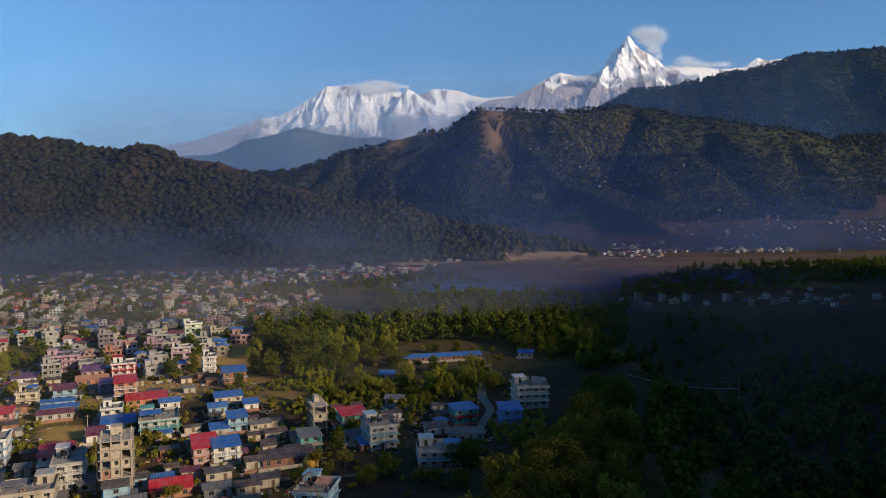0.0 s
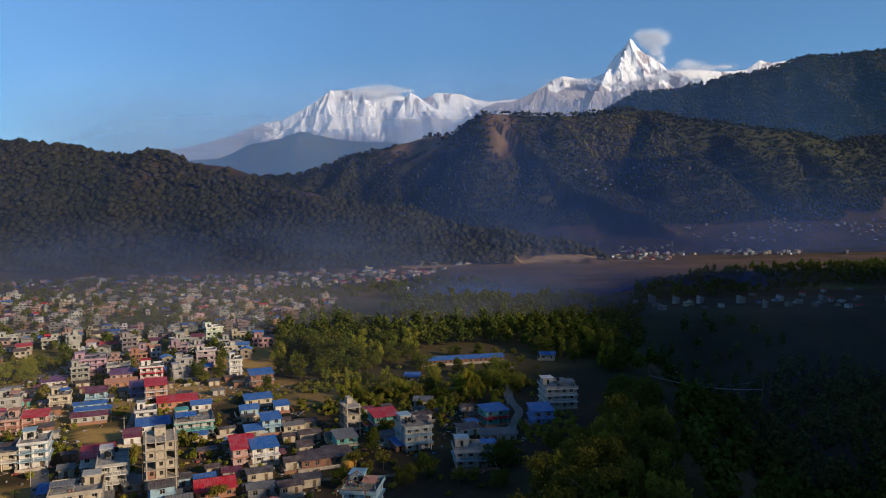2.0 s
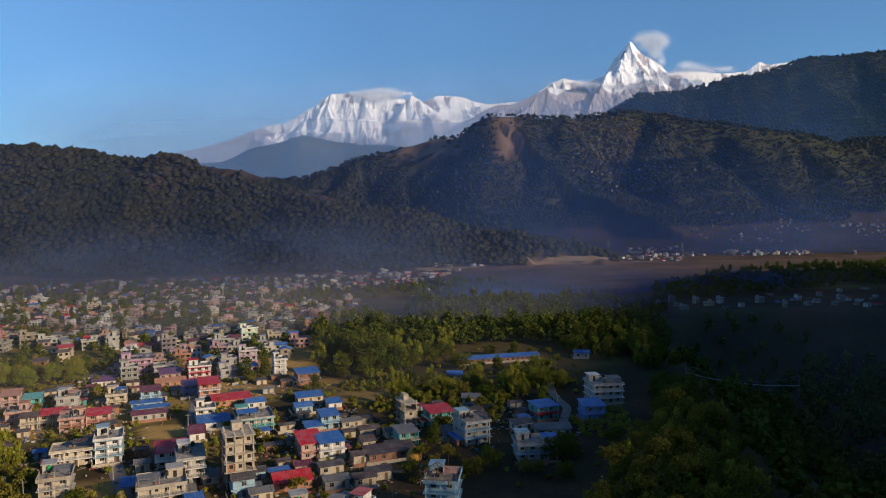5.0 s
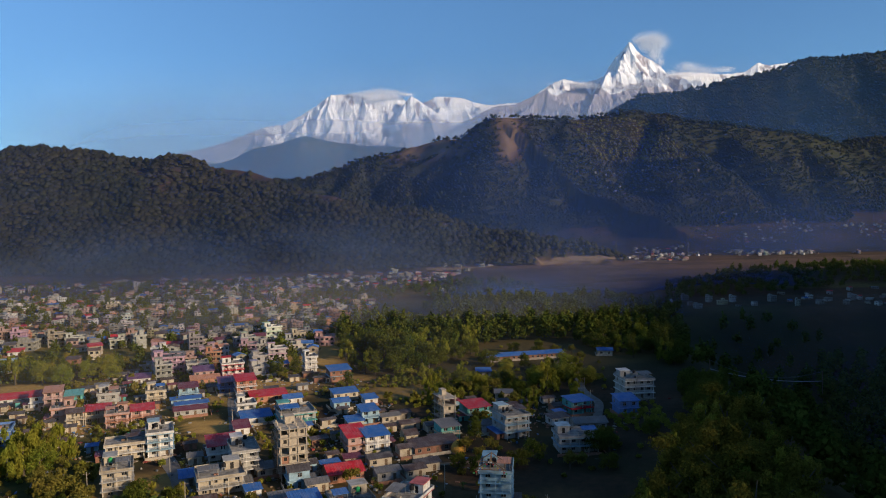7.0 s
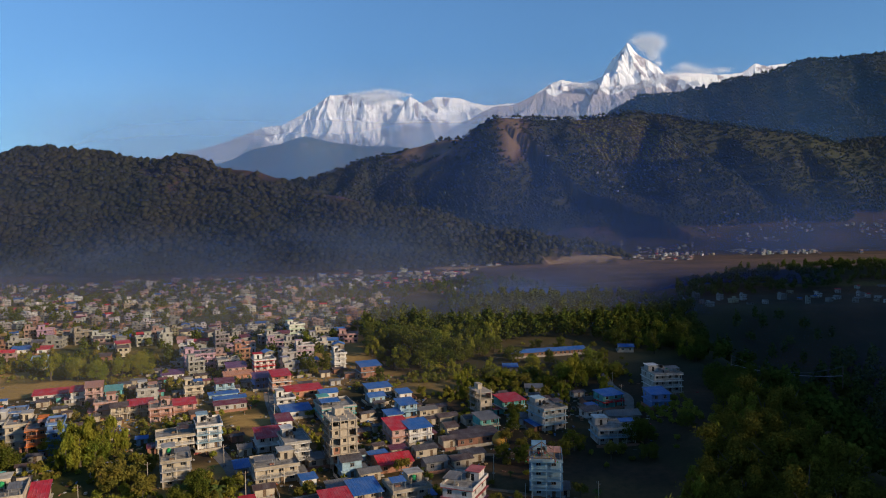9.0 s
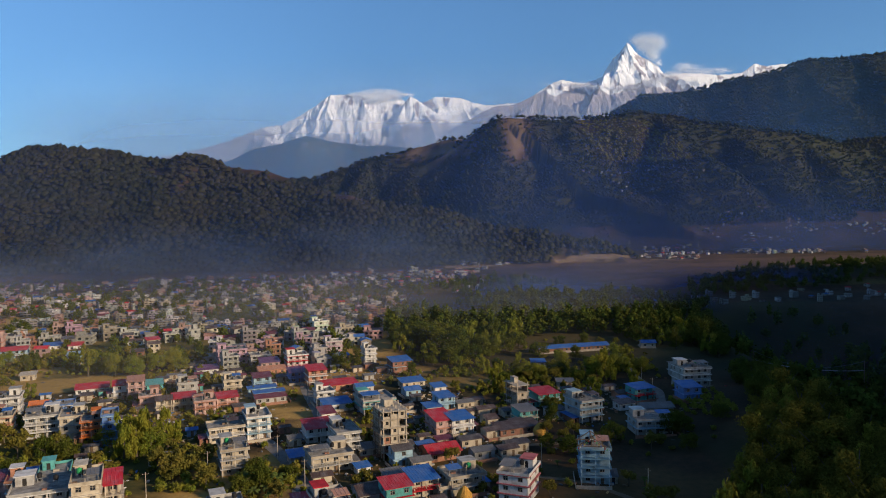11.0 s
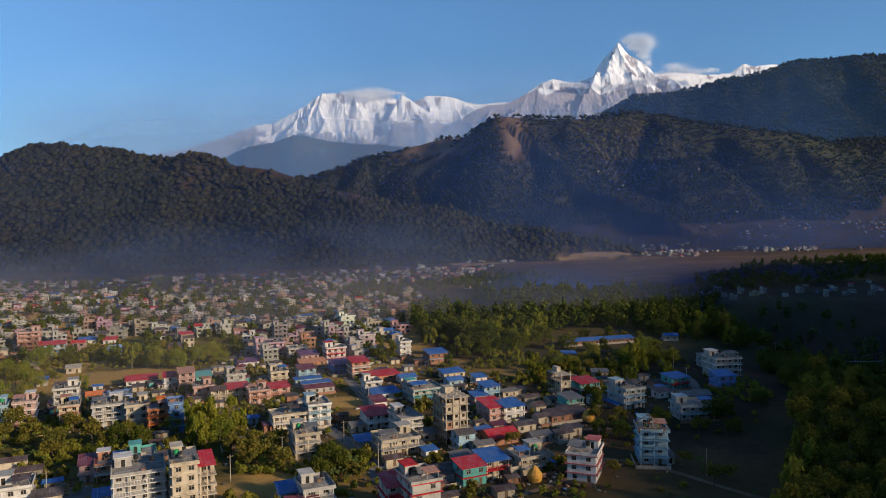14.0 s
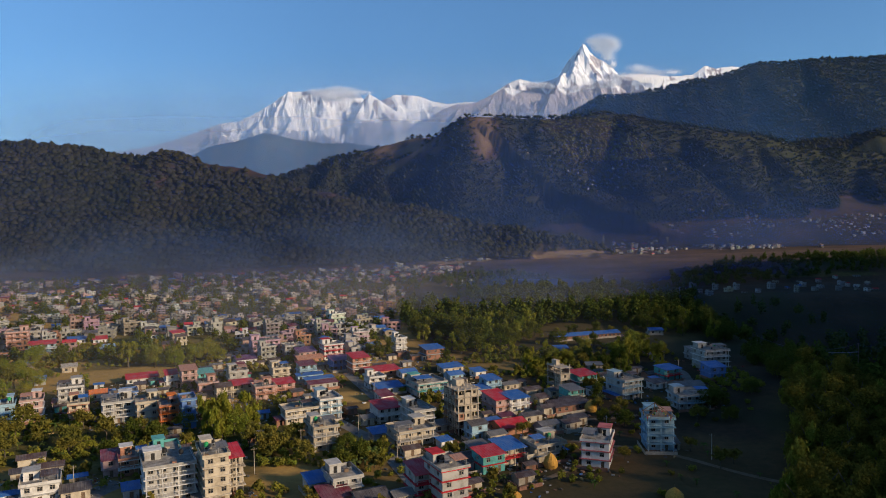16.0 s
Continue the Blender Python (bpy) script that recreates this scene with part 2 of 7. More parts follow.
def haze_sheet_material(name, color, density, low, high, scale, patchy):
    """A see-through sheet whose colour stands in for haze, denser at mid height and in drifts."""
    m, nt, out = nodes_of(name)
    tc = nt.nodes.new("ShaderNodeTexCoord")
    sep = nt.nodes.new("ShaderNodeSeparateXYZ")
    nt.links.new(tc.outputs["UV"], sep.inputs[0])
    rise, fall = ramp(nt, sep.outputs[1], low[0], low[1]), ramp(nt, sep.outputs[1], high[1], high[0])
    side_a, side_b = ramp(nt, sep.outputs[0], 0.0, 0.18), ramp(nt, sep.outputs[0], 1.0, 0.82)
    g = nt.nodes.new("ShaderNodeNewGeometry")
    mp = nt.nodes.new("ShaderNodeMapping")
    mp.inputs["Scale"].default_value = (1.0, 1.0, 3.0)
    n = nt.nodes.new("ShaderNodeTexNoise")
    n.inputs["Scale"].default_value, n.inputs["Detail"].default_value = scale, 4.0
    nt.links.new(g.outputs["Position"], mp.inputs[0])
    nt.links.new(mp.outputs[0], n.inputs["Vector"])
    v = ramp(nt, n.outputs[0], 0.5 - 0.35 / max(patchy, 0.01), 0.5 + 0.3 / max(patchy, 0.01))
    for s in (rise, fall, side_a, side_b):
        k = nt.nodes.new("ShaderNodeMath")
        k.operation = "MULTIPLY"
        sm = nt.nodes.new("ShaderNodeMapRange")
        sm.interpolation_type = "SMOOTHSTEP"
        nt.links.new(s, sm.inputs[0])
        nt.links.new(sm.outputs[0], k.inputs[0])
        nt.links.new(v, k.inputs[1])
        v = k.outputs[0]
    k = nt.nodes.new("ShaderNodeMath")
    k.operation = "MULTIPLY"
    k.inputs[1].default_value = density
    nt.links.new(v, k.inputs[0])
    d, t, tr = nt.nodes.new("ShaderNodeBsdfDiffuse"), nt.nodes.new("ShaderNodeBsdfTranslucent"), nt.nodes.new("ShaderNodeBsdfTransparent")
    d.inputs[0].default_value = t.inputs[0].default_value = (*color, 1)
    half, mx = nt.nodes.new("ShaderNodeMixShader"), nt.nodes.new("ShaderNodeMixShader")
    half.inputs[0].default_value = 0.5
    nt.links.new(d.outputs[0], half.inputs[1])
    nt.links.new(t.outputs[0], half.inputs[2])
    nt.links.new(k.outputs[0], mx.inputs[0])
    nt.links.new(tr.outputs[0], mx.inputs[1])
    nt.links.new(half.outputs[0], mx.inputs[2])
    nt.links.new(mx.outputs[0], out.inputs[0])
    return m


M_LAND, M_SNOW = land_material(), snow_material()
m_cloud, nt_cloud, out_cloud = nodes_of("cloud_droplets")
dc, tc2, mc = nt_cloud.nodes.new("ShaderNodeBsdfDiffuse"), nt_cloud.nodes.new("ShaderNodeBsdfTranslucent"), nt_cloud.nodes.new("ShaderNodeMixShader")
dc.inputs[0].default_value = tc2.inputs[0].default_value = (0.96, 0.97, 0.99, 1)
nt_cloud.links.new(dc.outputs[0], mc.inputs[1])
nt_cloud.links.new(tc2.outputs[0], mc.inputs[2])
mc.inputs[0].default_value = 0.5
nt_cloud.links.new(mc.outputs[0], out_cloud.inputs[0])
M_CLOUD = m_cloud

# ---- the lie of the land ----
LATTICE = np.random.RandomState(7).rand(256, 256)


def value_noise(x, y):
    xi, yi = np.floor(x).astype(int), np.floor(y).astype(int)
    u, v = x - xi, y - yi
    u, v = u * u * (3 - 2 * u), v * v * (3 - 2 * v)
    g = lambda a, b: LATTICE[a % 256, b % 256]
    return (g(xi, yi) * (1 - u) + g(xi + 1, yi) * u) * (1 - v) + (g(xi, yi + 1) * (1 - u) + g(xi + 1, yi + 1) * u) * v


def fbm(x, y, size, octaves=5, gain=0.5, ridged=False):
    """Fractal noise, 0 to 1, with the largest waves size metres long."""
    total, amp, norm = 0.0, 1.0, 0.0
    for k in range(octaves):
        n = value_noise(x / size * 2**k + 17.3 * k, y / size * 2**k + 5.1 * k)
        total = total + amp * (1 - np.abs(2 * n - 1) if ridged else n)
        norm += amp
        amp *= gain
    return total / norm


def smooth(x, a, b):
    t = np.clip((x - a) / (b - a), 0, 1)
    return t * t * (3 - 2 * t)


def ridge(x, y, crest, near, far, blunt=8.0):
    """Height of a ridge with this crest line (x, y, z), falling off by the slopes near and far."""
    best = np.full(np.shape(x), -1e9)
    for (x0, y0, z0), (x1, y1, z1) in zip(crest[:-1], crest[1:]):
        dx, dy = x1 - x0, y1 - y0
        s = np.clip(((x - x0) * dx + (y - y0) * dy) / (dx * dx + dy * dy), 0, 1)
        ox, oy = x - (x0 + s * dx), y - (y0 + s * dy)
        d = np.sqrt(ox * ox + oy * oy + blunt * blunt) - blunt
        front = (ox * dy - oy * dx) * (1 if dx >= 0 else -1) > 0
        best = np.maximum(best, z0 + s * (z1 - z0) - d * np.where(front, near, far))
    return best


LEFT_HILL = [(-1900, 1250, 80), (-1000, 1180, 95), (-850, 1160, 118), (-787, 1150, 158), (-759, 1150, 183), (-731, 1148, 193), (-689, 1140, 193), (-590, 1135, 184), (-499, 1130, 172), (-458, 1125, 179),
             (-388, 1115, 166), (-334, 1100, 157), (-250, 1060, 134), (-193, 1045, 117), (-111, 1040, 104), (-45, 1035, 88),
             (19, 1030, 70), (102, 1025, 54), (152, 1022, 46), (200, 1015, 24), (232, 1010, 6)]
MID_WEST = [(-1400, 2050, 150), (-521, 1960, 202), (-385, 1950, 203), (-264, 1940, 238), (-188, 1935, 261), (-112, 1935, 283),
            (-21, 1930, 302), (23, 1925, 301), (60, 1890, 296), (84, 1850, 314), (106, 1815, 331)]
MID_EAST = [(106, 1815, 331), (177, 1810, 330), (262, 1810, 326), (326, 1810, 326), (404, 1810, 335), (433, 1810, 341),
            (504, 1810, 338), (603, 1810, 320), (689, 1810, 310), (789, 1810, 295), (889, 1810, 288), (990, 1810, 267),
            (1130, 1810, 258), (1900, 1800, 240)]
SPURS = [
    [(-21, 1930, 302), (-8, 1830, 262), (12, 1730, 190), (45, 1620, 110), (70, 1520, 50)],
    [(106, 1815, 331), (112, 1750, 285), (140, 1660, 205), (190, 1560, 130), (240, 1480, 60)],
    [(504, 1810, 338), (520, 1730, 300), (565, 1650, 240), (600, 1570, 165), (590, 1490, 100)],
    [(300, 1810, 326), (330, 1700, 235), (390, 1600, 150), (420, 1500, 90)],
    [(889, 1810, 288), (905, 1710, 225), (890, 1610, 150)],
    [(-264, 1940, 238), (-230, 1800, 160), (-180, 1650, 90), (-140, 1500, 40)],
]
EAST_HILL = [(380, 2600, 330), (500, 2600, 410), (602, 2600, 462), (703, 2600, 522), (845, 2600, 541), (988, 2600, 571),
             (1110, 2600, 585), (1232, 2600, 611), (1313, 2600, 631), (1435, 2600, 636), (1557, 2600, 645), (1615, 2600, 648), (2600, 2600, 690)]
EAST_SPURS = [
    [(845, 2600, 541), (800, 2450, 430), (740, 2300, 300)],
    [(1110, 2600, 585), (1060, 2440, 460), (1000, 2280, 320)],
    [(1313, 2600, 631), (1290, 2430, 500), (1240, 2250, 340)],
    [(1557, 2600, 645), (1540, 2420, 500), (1500, 2250, 330)],
]
BLUE_HILL = [(-1900, 3620, 310), (-1111, 3600, 362), (-990, 3600, 400), (-941, 3600, 432), (-880, 3600, 440), (-828, 3600, 452), (-760, 3600, 472), (-705, 3600, 494), (-660, 3600, 490), (-575, 3600, 462),
             (-434, 3600, 448), (-322, 3600, 440), (-153, 3600, 425), (200, 3600, 380), (700, 3620, 300)]
KNOLL = [(150, 640, 2), (190, 655, 11), (240, 670, 15), (300, 690, 19), (380, 700, 22), (520, 720, 22)]
# Unseen ridge added off to the right to cast shade over gorge and bluff
SHADE_RIDGE = [(-30, -470, 94), (56, -258, 95), (109, -158, 99), (162, -58, 100), (234, 92, 104), (299, 210, 109), (366, 332, 121), (458, 440, 150), (640, 530, 150), (820, 600, 132), (1000, 640, 96)]


spur_rng = random.Random(5)


def add_spurs(crest, spurs, gap, reach, drop):
    """Side spurs that come down from a crest towards the valley at uneven steps."""
    x = crest[0][0] + gap * 0.5
    while x < crest[-1][0] - gap * 0.3:
        y, z = float(np.interp(x, [c[0] for c in crest], [c[1] for c in crest])), float(np.interp(x, [c[0] for c in crest], [c[2] for c in crest]))
        line, lean, sx_, full = [(x, y, z)], spur_rng.uniform(-0.5, 0.5), x, z
        for k in range(4):
            step = reach / 4 * spur_rng.uniform(0.8, 1.2)
            sx_, y, z = sx_ + lean * step + spur_rng.uniform(-15, 15), y - step, z - full * drop / 4 * spur_rng.uniform(0.7, 1.25)
            line.append((sx_, y, z))
        spurs.append(line)
        x += gap * spur_rng.uniform(0.65, 1.3)


add_spurs(MID_EAST, SPURS, 130, 300, 0.72)
add_spurs(MID_WEST[1:], SPURS, 120, 330, 0.75)
add_spurs(EAST_HILL, EAST_SPURS, 150, 330, 0.55)


def base_height(x, y):
    z = 0.012 * np.maximum(y - 250, 0) + 1.2 * (fbm(x, y, 90, 4) - 0.5)
    z = z + 0.20 * np.maximum(y - 1230, 0) * smooth(x, 150, 500) * (1 - smooth(y, 1800, 2300))
    # the gorge past the grove
    gorge = smooth(x - 0.10 * y, 50, 105) * (1 - smooth(x, 330, 460)) * (1 - smooth(y, 430, 540))
    # the wooded bluff
    bluff = smooth(x - 0.12 * y, -26, 10) * (1 - smooth(x - 0.10 * y, 36, 62)) * smooth(y, 20, 70) * (1 - smooth(y, 255, 300))
    return z - 34 * gorge + 5 * bluff


def height(x, y):
    x, y = np.asarray(x, float), np.asarray(y, float)
    wx = x + 60 * (fbm(x + 900, y, 220, 4) - 0.5)
    wy = y + 60 * (fbm(x, y + 700, 220, 4) - 0.5)
    rough = fbm(x, y, 130, 3, 0.5, True)
    z = base_height(x, y)
    hills = ridge(x, wy + 0 * wx, LEFT_HILL, 0.62, 0.5)
    hills = hills - (1 - rough) * 34 * smooth(200 - hills, 0, 60)
    far = np.maximum(ridge(x, y, MID_WEST, 1.0, 0.5), ridge(x, y, MID_EAST, 1.05, 0.5))
    for s in SPURS:
        far = np.maximum(far, ridge(wx, y, s, 0.85, 0.85, 14))
    far = far - (1 - fbm(wx, wy, 260, 4, 0.5, True)) * 60 * smooth(340 - far, 0, 120) * (0.25 + 0.75 * smooth(far, 50, 150)) - 9 * (1 - rough) * smooth(y, 1300, 1400)
    east = ridge(x, y, EAST_HILL, 1.1, 0.5)
    for s in EAST_SPURS:
        east = np.maximum(east, ridge(wx, wy, s, 0.8, 0.8, 20))
    east = east - ((1 - rough) * 30 + 50 * (1 - fbm(wx, wy, 240, 5, 0.5, True))) * smooth(660 - east, 0, 150)
    blue = ridge(x, y, BLUE_HILL, 1.6, 0.5) - (1 - rough) * 14
    knoll = ridge(x, y, KNOLL, 0.30, 0.2, 20)
    behind = ridge(x, y, SHADE_RIDGE, 1.6, 1.6, 6)
    # the cutting above the gravel road, in the nose of the western hill
    cut = smooth(x, 88, 104) * (1 - smooth(x, 178, 196))
    hills = np.where(cut > 0.02, np.minimum(hills, hills * (1 - cut) + cut * (8 + 2.0 * (y - 986))), hills)
    for h in (hills, far, east, blue, knoll, behind):
        z = np.maximum(z, h) + 6 * np.exp(-((z - h) / 12.0) ** 2) * (np.abs(z - h) < 60) * (y > 700)
    return z


def ridge_cover(x, z):
    """Red earth on two rounded spurs of the middle ridge, and a long olive slope east of them; both also carry the
    ridge's sunlit patches in colour.
    """
    red = 1.3 * np.exp(-((x + 60) / 85.0) ** 2) * smooth(z, 215, 245) + np.exp(-((x - 138) / 36.0) ** 2) * smooth(z, 190, 222)
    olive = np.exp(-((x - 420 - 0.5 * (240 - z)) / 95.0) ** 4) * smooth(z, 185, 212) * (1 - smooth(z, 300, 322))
    return red, olive


def wooded(x, y):
    """How thickly trees stand, 0 to 1, on the hills."""
    x, y = np.asarray(x, float), np.asarray(y, float)
    z = height(x, y)
    n, n2 = fbm(x, y, 160, 4), fbm(x + 300, y, 420, 3)
    w = np.ones(np.shape(x))
    # dry grass just under the crest of the low western hill, and faint reddish scars on its face
    top = np.interp(x, [c[0] for c in LEFT_HILL], [c[2] for c in LEFT_HILL]) - z
    window = smooth(x, -420, -390) * (1 - smooth(x, -300, -270)) + smooth(x, -262, -245) * (1 - smooth(x, -175, -150)) + 0.6 * smooth(x, -120, -100) * (1 - smooth(x, -30, 0))
    strip = window * smooth(top, 1.5, 4) * (1 - smooth(top + 16 * (n - 0.5), 13, 22)) * (y > 950) * (y < 1250)
    w = w - 1.1 * strip
    fine = n + 0.7 * (fbm(x, y, 45, 3) - 0.5)
    w = w - 0.7 * smooth(fine, 0.60, 0.70) * smooth(top, 4, 10) * (1 - smooth(top, 55, 90)) * (y > 900) * (y < 1300)
    mid = (y > 1300) & (y < 2100)
    red, olive = ridge_cover(x, z)
    w = w - mid * np.clip(0.96 * red * smooth(fine, 0.30, 0.44) , 0, 1)
    w = w - mid * 0.32 * smooth(fine, 0.56, 0.68) * smooth(z, 80, 160)
    w = w - 1.2 * smooth(x, 75, 95) * (x < 215) * (z < 17) * (y > 950) * smooth(1022 - y, 0, 12)
    w = w - 0.55 * smooth(x, 95, 135) * (x < 240) * (y > 950) * (y < 1090) * smooth(n, 0.3, 0.5)
    w = w - (y > 1180) * (y < 1440) * (z < 52) * (x > 150) * 0.9
    return np.clip(w, 0, 1)


def sheet(name, x, y, z, material, cover=None, soft=True):
    """A grid of points as one mesh."""
    r, c = x.shape
    me = bpy.data.meshes.new(name)
    co = np.stack([x, y, z], -1).reshape(-1, 3)
    i = np.arange(r * c).reshape(r, c)
    quads = np.stack([i[:-1, :-1], i[:-1, 1:], i[1:, 1:], i[1:, :-1]], -1).reshape(-1, 4)
    me.vertices.add(len(co))
    me.vertices.foreach_set("co", co.ravel())
    me.loops.add(quads.size)
    me.loops.foreach_set("vertex_index", quads.ravel().astype(np.int32))
    me.polygons.add(len(quads))
    me.polygons.foreach_set("loop_start", np.arange(0, quads.size, 4, dtype=np.int32))
    me.polygons.foreach_set("loop_total", np.full(len(quads), 4, dtype=np.int32))
    me.polygons.foreach_set("use_smooth", np.full(len(quads), soft, dtype=bool))
    me.update(calc_edges=True)
    if cover is not None:
        attr = me.color_attributes.new("cover", "FLOAT_COLOR", "POINT")
        attr.data.foreach_set("color", cover.ravel())
    me.materials.append(material)
    return new(name, me)


# golden stubble fields left open between the houses: centre and half-depth
STUBBLE = [(-240, 318, 9), (-262, 300, 9), (-203, 318, 5), (-137, 259, 6), (-86, 355, 5), (-257, 312, 9), (-224, 305, 7), (-290, 288, 9), (-92, 327, 8), (-64, 300, 10), (-135, 252, 5), (-228, 236, 4), (-154, 164, 6)]
steps = [-760.0]
while steps[-1] < 4940:
    yy = steps[-1]
    steps.append(yy + (18 if yy < 60 else max(3.4, 0.0078 * yy)))
rows_y = np.array(steps)
cols = np.linspace(-1, 1, 420)
gx = cols[None, :] * (np.where(rows_y < 0, 700, 0) + np.where(rows_y >= 0, np.maximum(700 - 2.2 * rows_y, 0) + 250 + 0.74 * np.maximum(rows_y, 0), 0))[:, None] - 40
gy = np.repeat(rows_y[:, None], len(cols), 1)
gz = height(gx, gy)
n_f, n_e = fbm(gx, gy, 110, 4), fbm(gx + 500, gy, 60, 4)
wood = wooded(gx, gy)
hilly = smooth(gz - base_height(gx, gy), 4, 14)
# dark earth over the gorge floor, putting its deep shade into the colour
gorge_floor = smooth(gx - 0.10 * gy, 62, 100) * (gy < 640)
earth = np.maximum(hilly * (gy < 3000), gorge_floor) + (1 - np.maximum(hilly, gorge_floor)) * smooth(n_e, 0.52, 0.64) * 0.7
field = (1 - np.maximum(hilly, gorge_floor)) * smooth(n_f, 0.50, 0.60) * (1 - smooth(gy, 560, 680)) * (1 - 0.85 * smooth(gx - 0.25 * gy, -190, -140))
# dark rough grass and bare soil east of the streets
rough_grass = smooth(gx - 0.25 * gy, -225, -175) * (gy < 560)
field = np.maximum(field, 0.75 * np.exp(-((gx + 62) / 22.0) ** 2 - ((gy - 318) / 14.0) ** 2))
for fx, fy, fr in STUBBLE:
    field = np.maximum(field, np.where(gx > -110, 0.5, 0.95) * smooth(np.exp(-((gx - fx) / (1.7 * fr)) ** 2 - ((gy - fy) / fr) ** 2) + 0.35 * (n_e - 0.5), 0.25, 0.45))
earth = np.maximum(earth, rough_grass * (1.1 + 0.6 * smooth(n_e, 0.40, 0.60)))
earth = earth + hilly * smooth(wood, 0.35, 0.75) * (gy > 650) * (gy < 3000)
# ground under the far wood darkened, its shade and haze put into colour
wood_shade_paint = smooth(gx, -125, -95) * (1 - smooth(gx, 150, 190)) * smooth(gy, 415, 440) * (1 - smooth(gy, 600, 690))
earth = np.maximum(earth, 1.85 * wood_shade_paint)
field = field * (1 - wood_shade_paint)
red_m, olive_m = ridge_cover(gx, gz)
on_ridge = (gy > 1300) & (gy < 2100)
earth = earth * (1 - 0.45 * on_ridge * np.clip(olive_m, 0, 1) * smooth(n_e, 0.3, 0.6))
earth = np.maximum(earth, (1 - hilly) * smooth(gy, 620, 760) * (0.75 + 0.25 * n_e))
cutting = smooth(gx, 88, 104) * (1 - smooth(gx, 178, 196)) * smooth(gy, 978, 986) * (1 - smooth(gy, 1003, 1012)) * (0.45 + 0.75 * n_e) * (1 - smooth(gz + 8 * (n_e - 0.5), 13, 18)) * smooth(fbm(2 * gx, gy, 22, 3), 0.30, 0.56)
strips = smooth(fbm(gx * 0.22, gy, 34, 3), 0.42, 0.58)
field = np.maximum(field, 0.14 * strips * smooth(gy, 740, 800) * (1 - smooth(gy, 1080, 1180)) * (gx > -20) * (1 - hilly))
stony = np.maximum(smooth(np.exp(-((gx - (150 + 0.5 * (gy - 640))) / 70.0) ** 2) * np.exp(-((gy - 700) / 90.0) ** 2), 0.3, 0.7) * 0.6, 0.8 * (0.45 + 0.55 * strips) * smooth(gy, 740, 820) * (1 - smooth(gy, 1080, 1200)) * (gx > 0) * (0.5 + n_f)) * (1 - hilly)
stony = np.maximum(stony, on_ridge * np.clip(red_m, 0, 1) * smooth(n_e, 0.30, 0.48) * 0.85)
stony = np.maximum(stony, 0.8 * smooth(gx, 95, 135) * (1 - smooth(gx, 225, 245)) * (gy > 950) * (gy < 1090) * hilly)
cutting = np.maximum(cutting, 0.42 * on_ridge * np.clip(red_m, 0, 1) * smooth(n_e, 0.30, 0.55))
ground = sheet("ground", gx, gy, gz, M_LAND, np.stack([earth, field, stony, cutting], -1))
tagged(ground, "valley floor and forested hills with dry fields", "ground", kind="structure")

# ---- the snow range ----
SNOW_WEST = [(-2400, 4700, 400), (-1773, 4700, 498), (-1626, 4700, 522), (-1404, 4700, 578), (-1218, 4700, 650), (-1144, 4700, 674), (-1033, 4700, 684), (-959, 4700, 720),
             (-866, 4700, 774), (-810, 4700, 806), (-754, 4700, 853), (-698, 4700, 878), (-587, 4700, 877), (-440, 4700, 880), (-293, 4700, 872), (-238, 4700, 836), (-147, 4700, 755)]
SNOW_SECOND = [(-510, 4540, 522), (-327, 4580, 689), (-271, 4600, 760), (-190, 4600, 845), (-126, 4600, 805), (-54, 4600, 757), (35, 4600, 692), (143, 4590, 601)]
SNOW_THIRD = [(-186, 4780, 785), (-129, 4780, 822), (-72, 4780, 847), (-16, 4780, 869), (78, 4780, 864), (153, 4780, 852), (228, 4780, 825), (322, 4780, 806), (416, 4780, 816), (491, 4780, 823), (604, 4780, 795)]
ROCK_RANGE = [(33, 4520, 586), (176, 4520, 673), (284, 4520, 742), (355, 4520, 766), (462, 4520, 772), (569, 4520, 820), (676, 4520, 872), (783, 4520, 860), (926, 4520, 835), (1104, 4520, 804), (1319, 4520, 784), (1900, 4520, 760)]
SNOW_EAST = [(557, 4700, 820), (705, 4700, 921), (780, 4700, 957), (817, 4700, 961), (928, 4700, 934), (1039, 4700, 962), (1095, 4700, 998), (1125, 4700, 1052), (1158, 4700, 1107), (1199, 4700, 1150),
             (1243, 4700, 1197), (1277, 4700, 1150), (1317, 4700, 1113), (1373, 4700, 1083), (1440, 4700, 1038), (1485, 4700, 986), (1633, 4700, 1000), (1856, 4700, 983), (1998, 4700, 996), (2035, 4700, 1025),
             (2079, 4700, 1054), (2154, 4700, 1038), (2266, 4700, 1052), (2378, 4700, 1039), (2900, 4700, 900)]
# main buttresses of the peaks
BUTTRESS = [
    [(1243, 4700, 1197), (1262, 4650, 1120), (1248, 4590, 1020), (1225, 4520, 900), (1180, 4440, 760)],
    [(1158, 4700, 1107), (1130, 4640, 1010), (1105, 4560, 900), (1060, 4470, 780)],
    [(1373, 4700, 1083), (1385, 4640, 1000), (1370, 4560, 900), (1340, 4480, 790)],
    [(-190, 4600, 845), (-175, 4545, 770), (-205, 4480, 680), (-190, 4400, 570)],
    [(-126, 4600, 805), (-85, 4530, 715), (-60, 4450, 610)],
    [(-698, 4700, 878), (-720, 4630, 790), (-690, 4550, 700), (-740, 4450, 590)],
    [(-587, 4700, 877), (-560, 4620, 770), (-600, 4530, 670), (-570, 4430, 560)],
    [(-440, 4700, 880), (-455, 4620, 780), (-410, 4530, 670), (-440, 4430, 560)],
    [(-866, 4700, 774), (-900, 4620, 690), (-870, 4530, 600)],
]
rib_rng = random.Random(8)


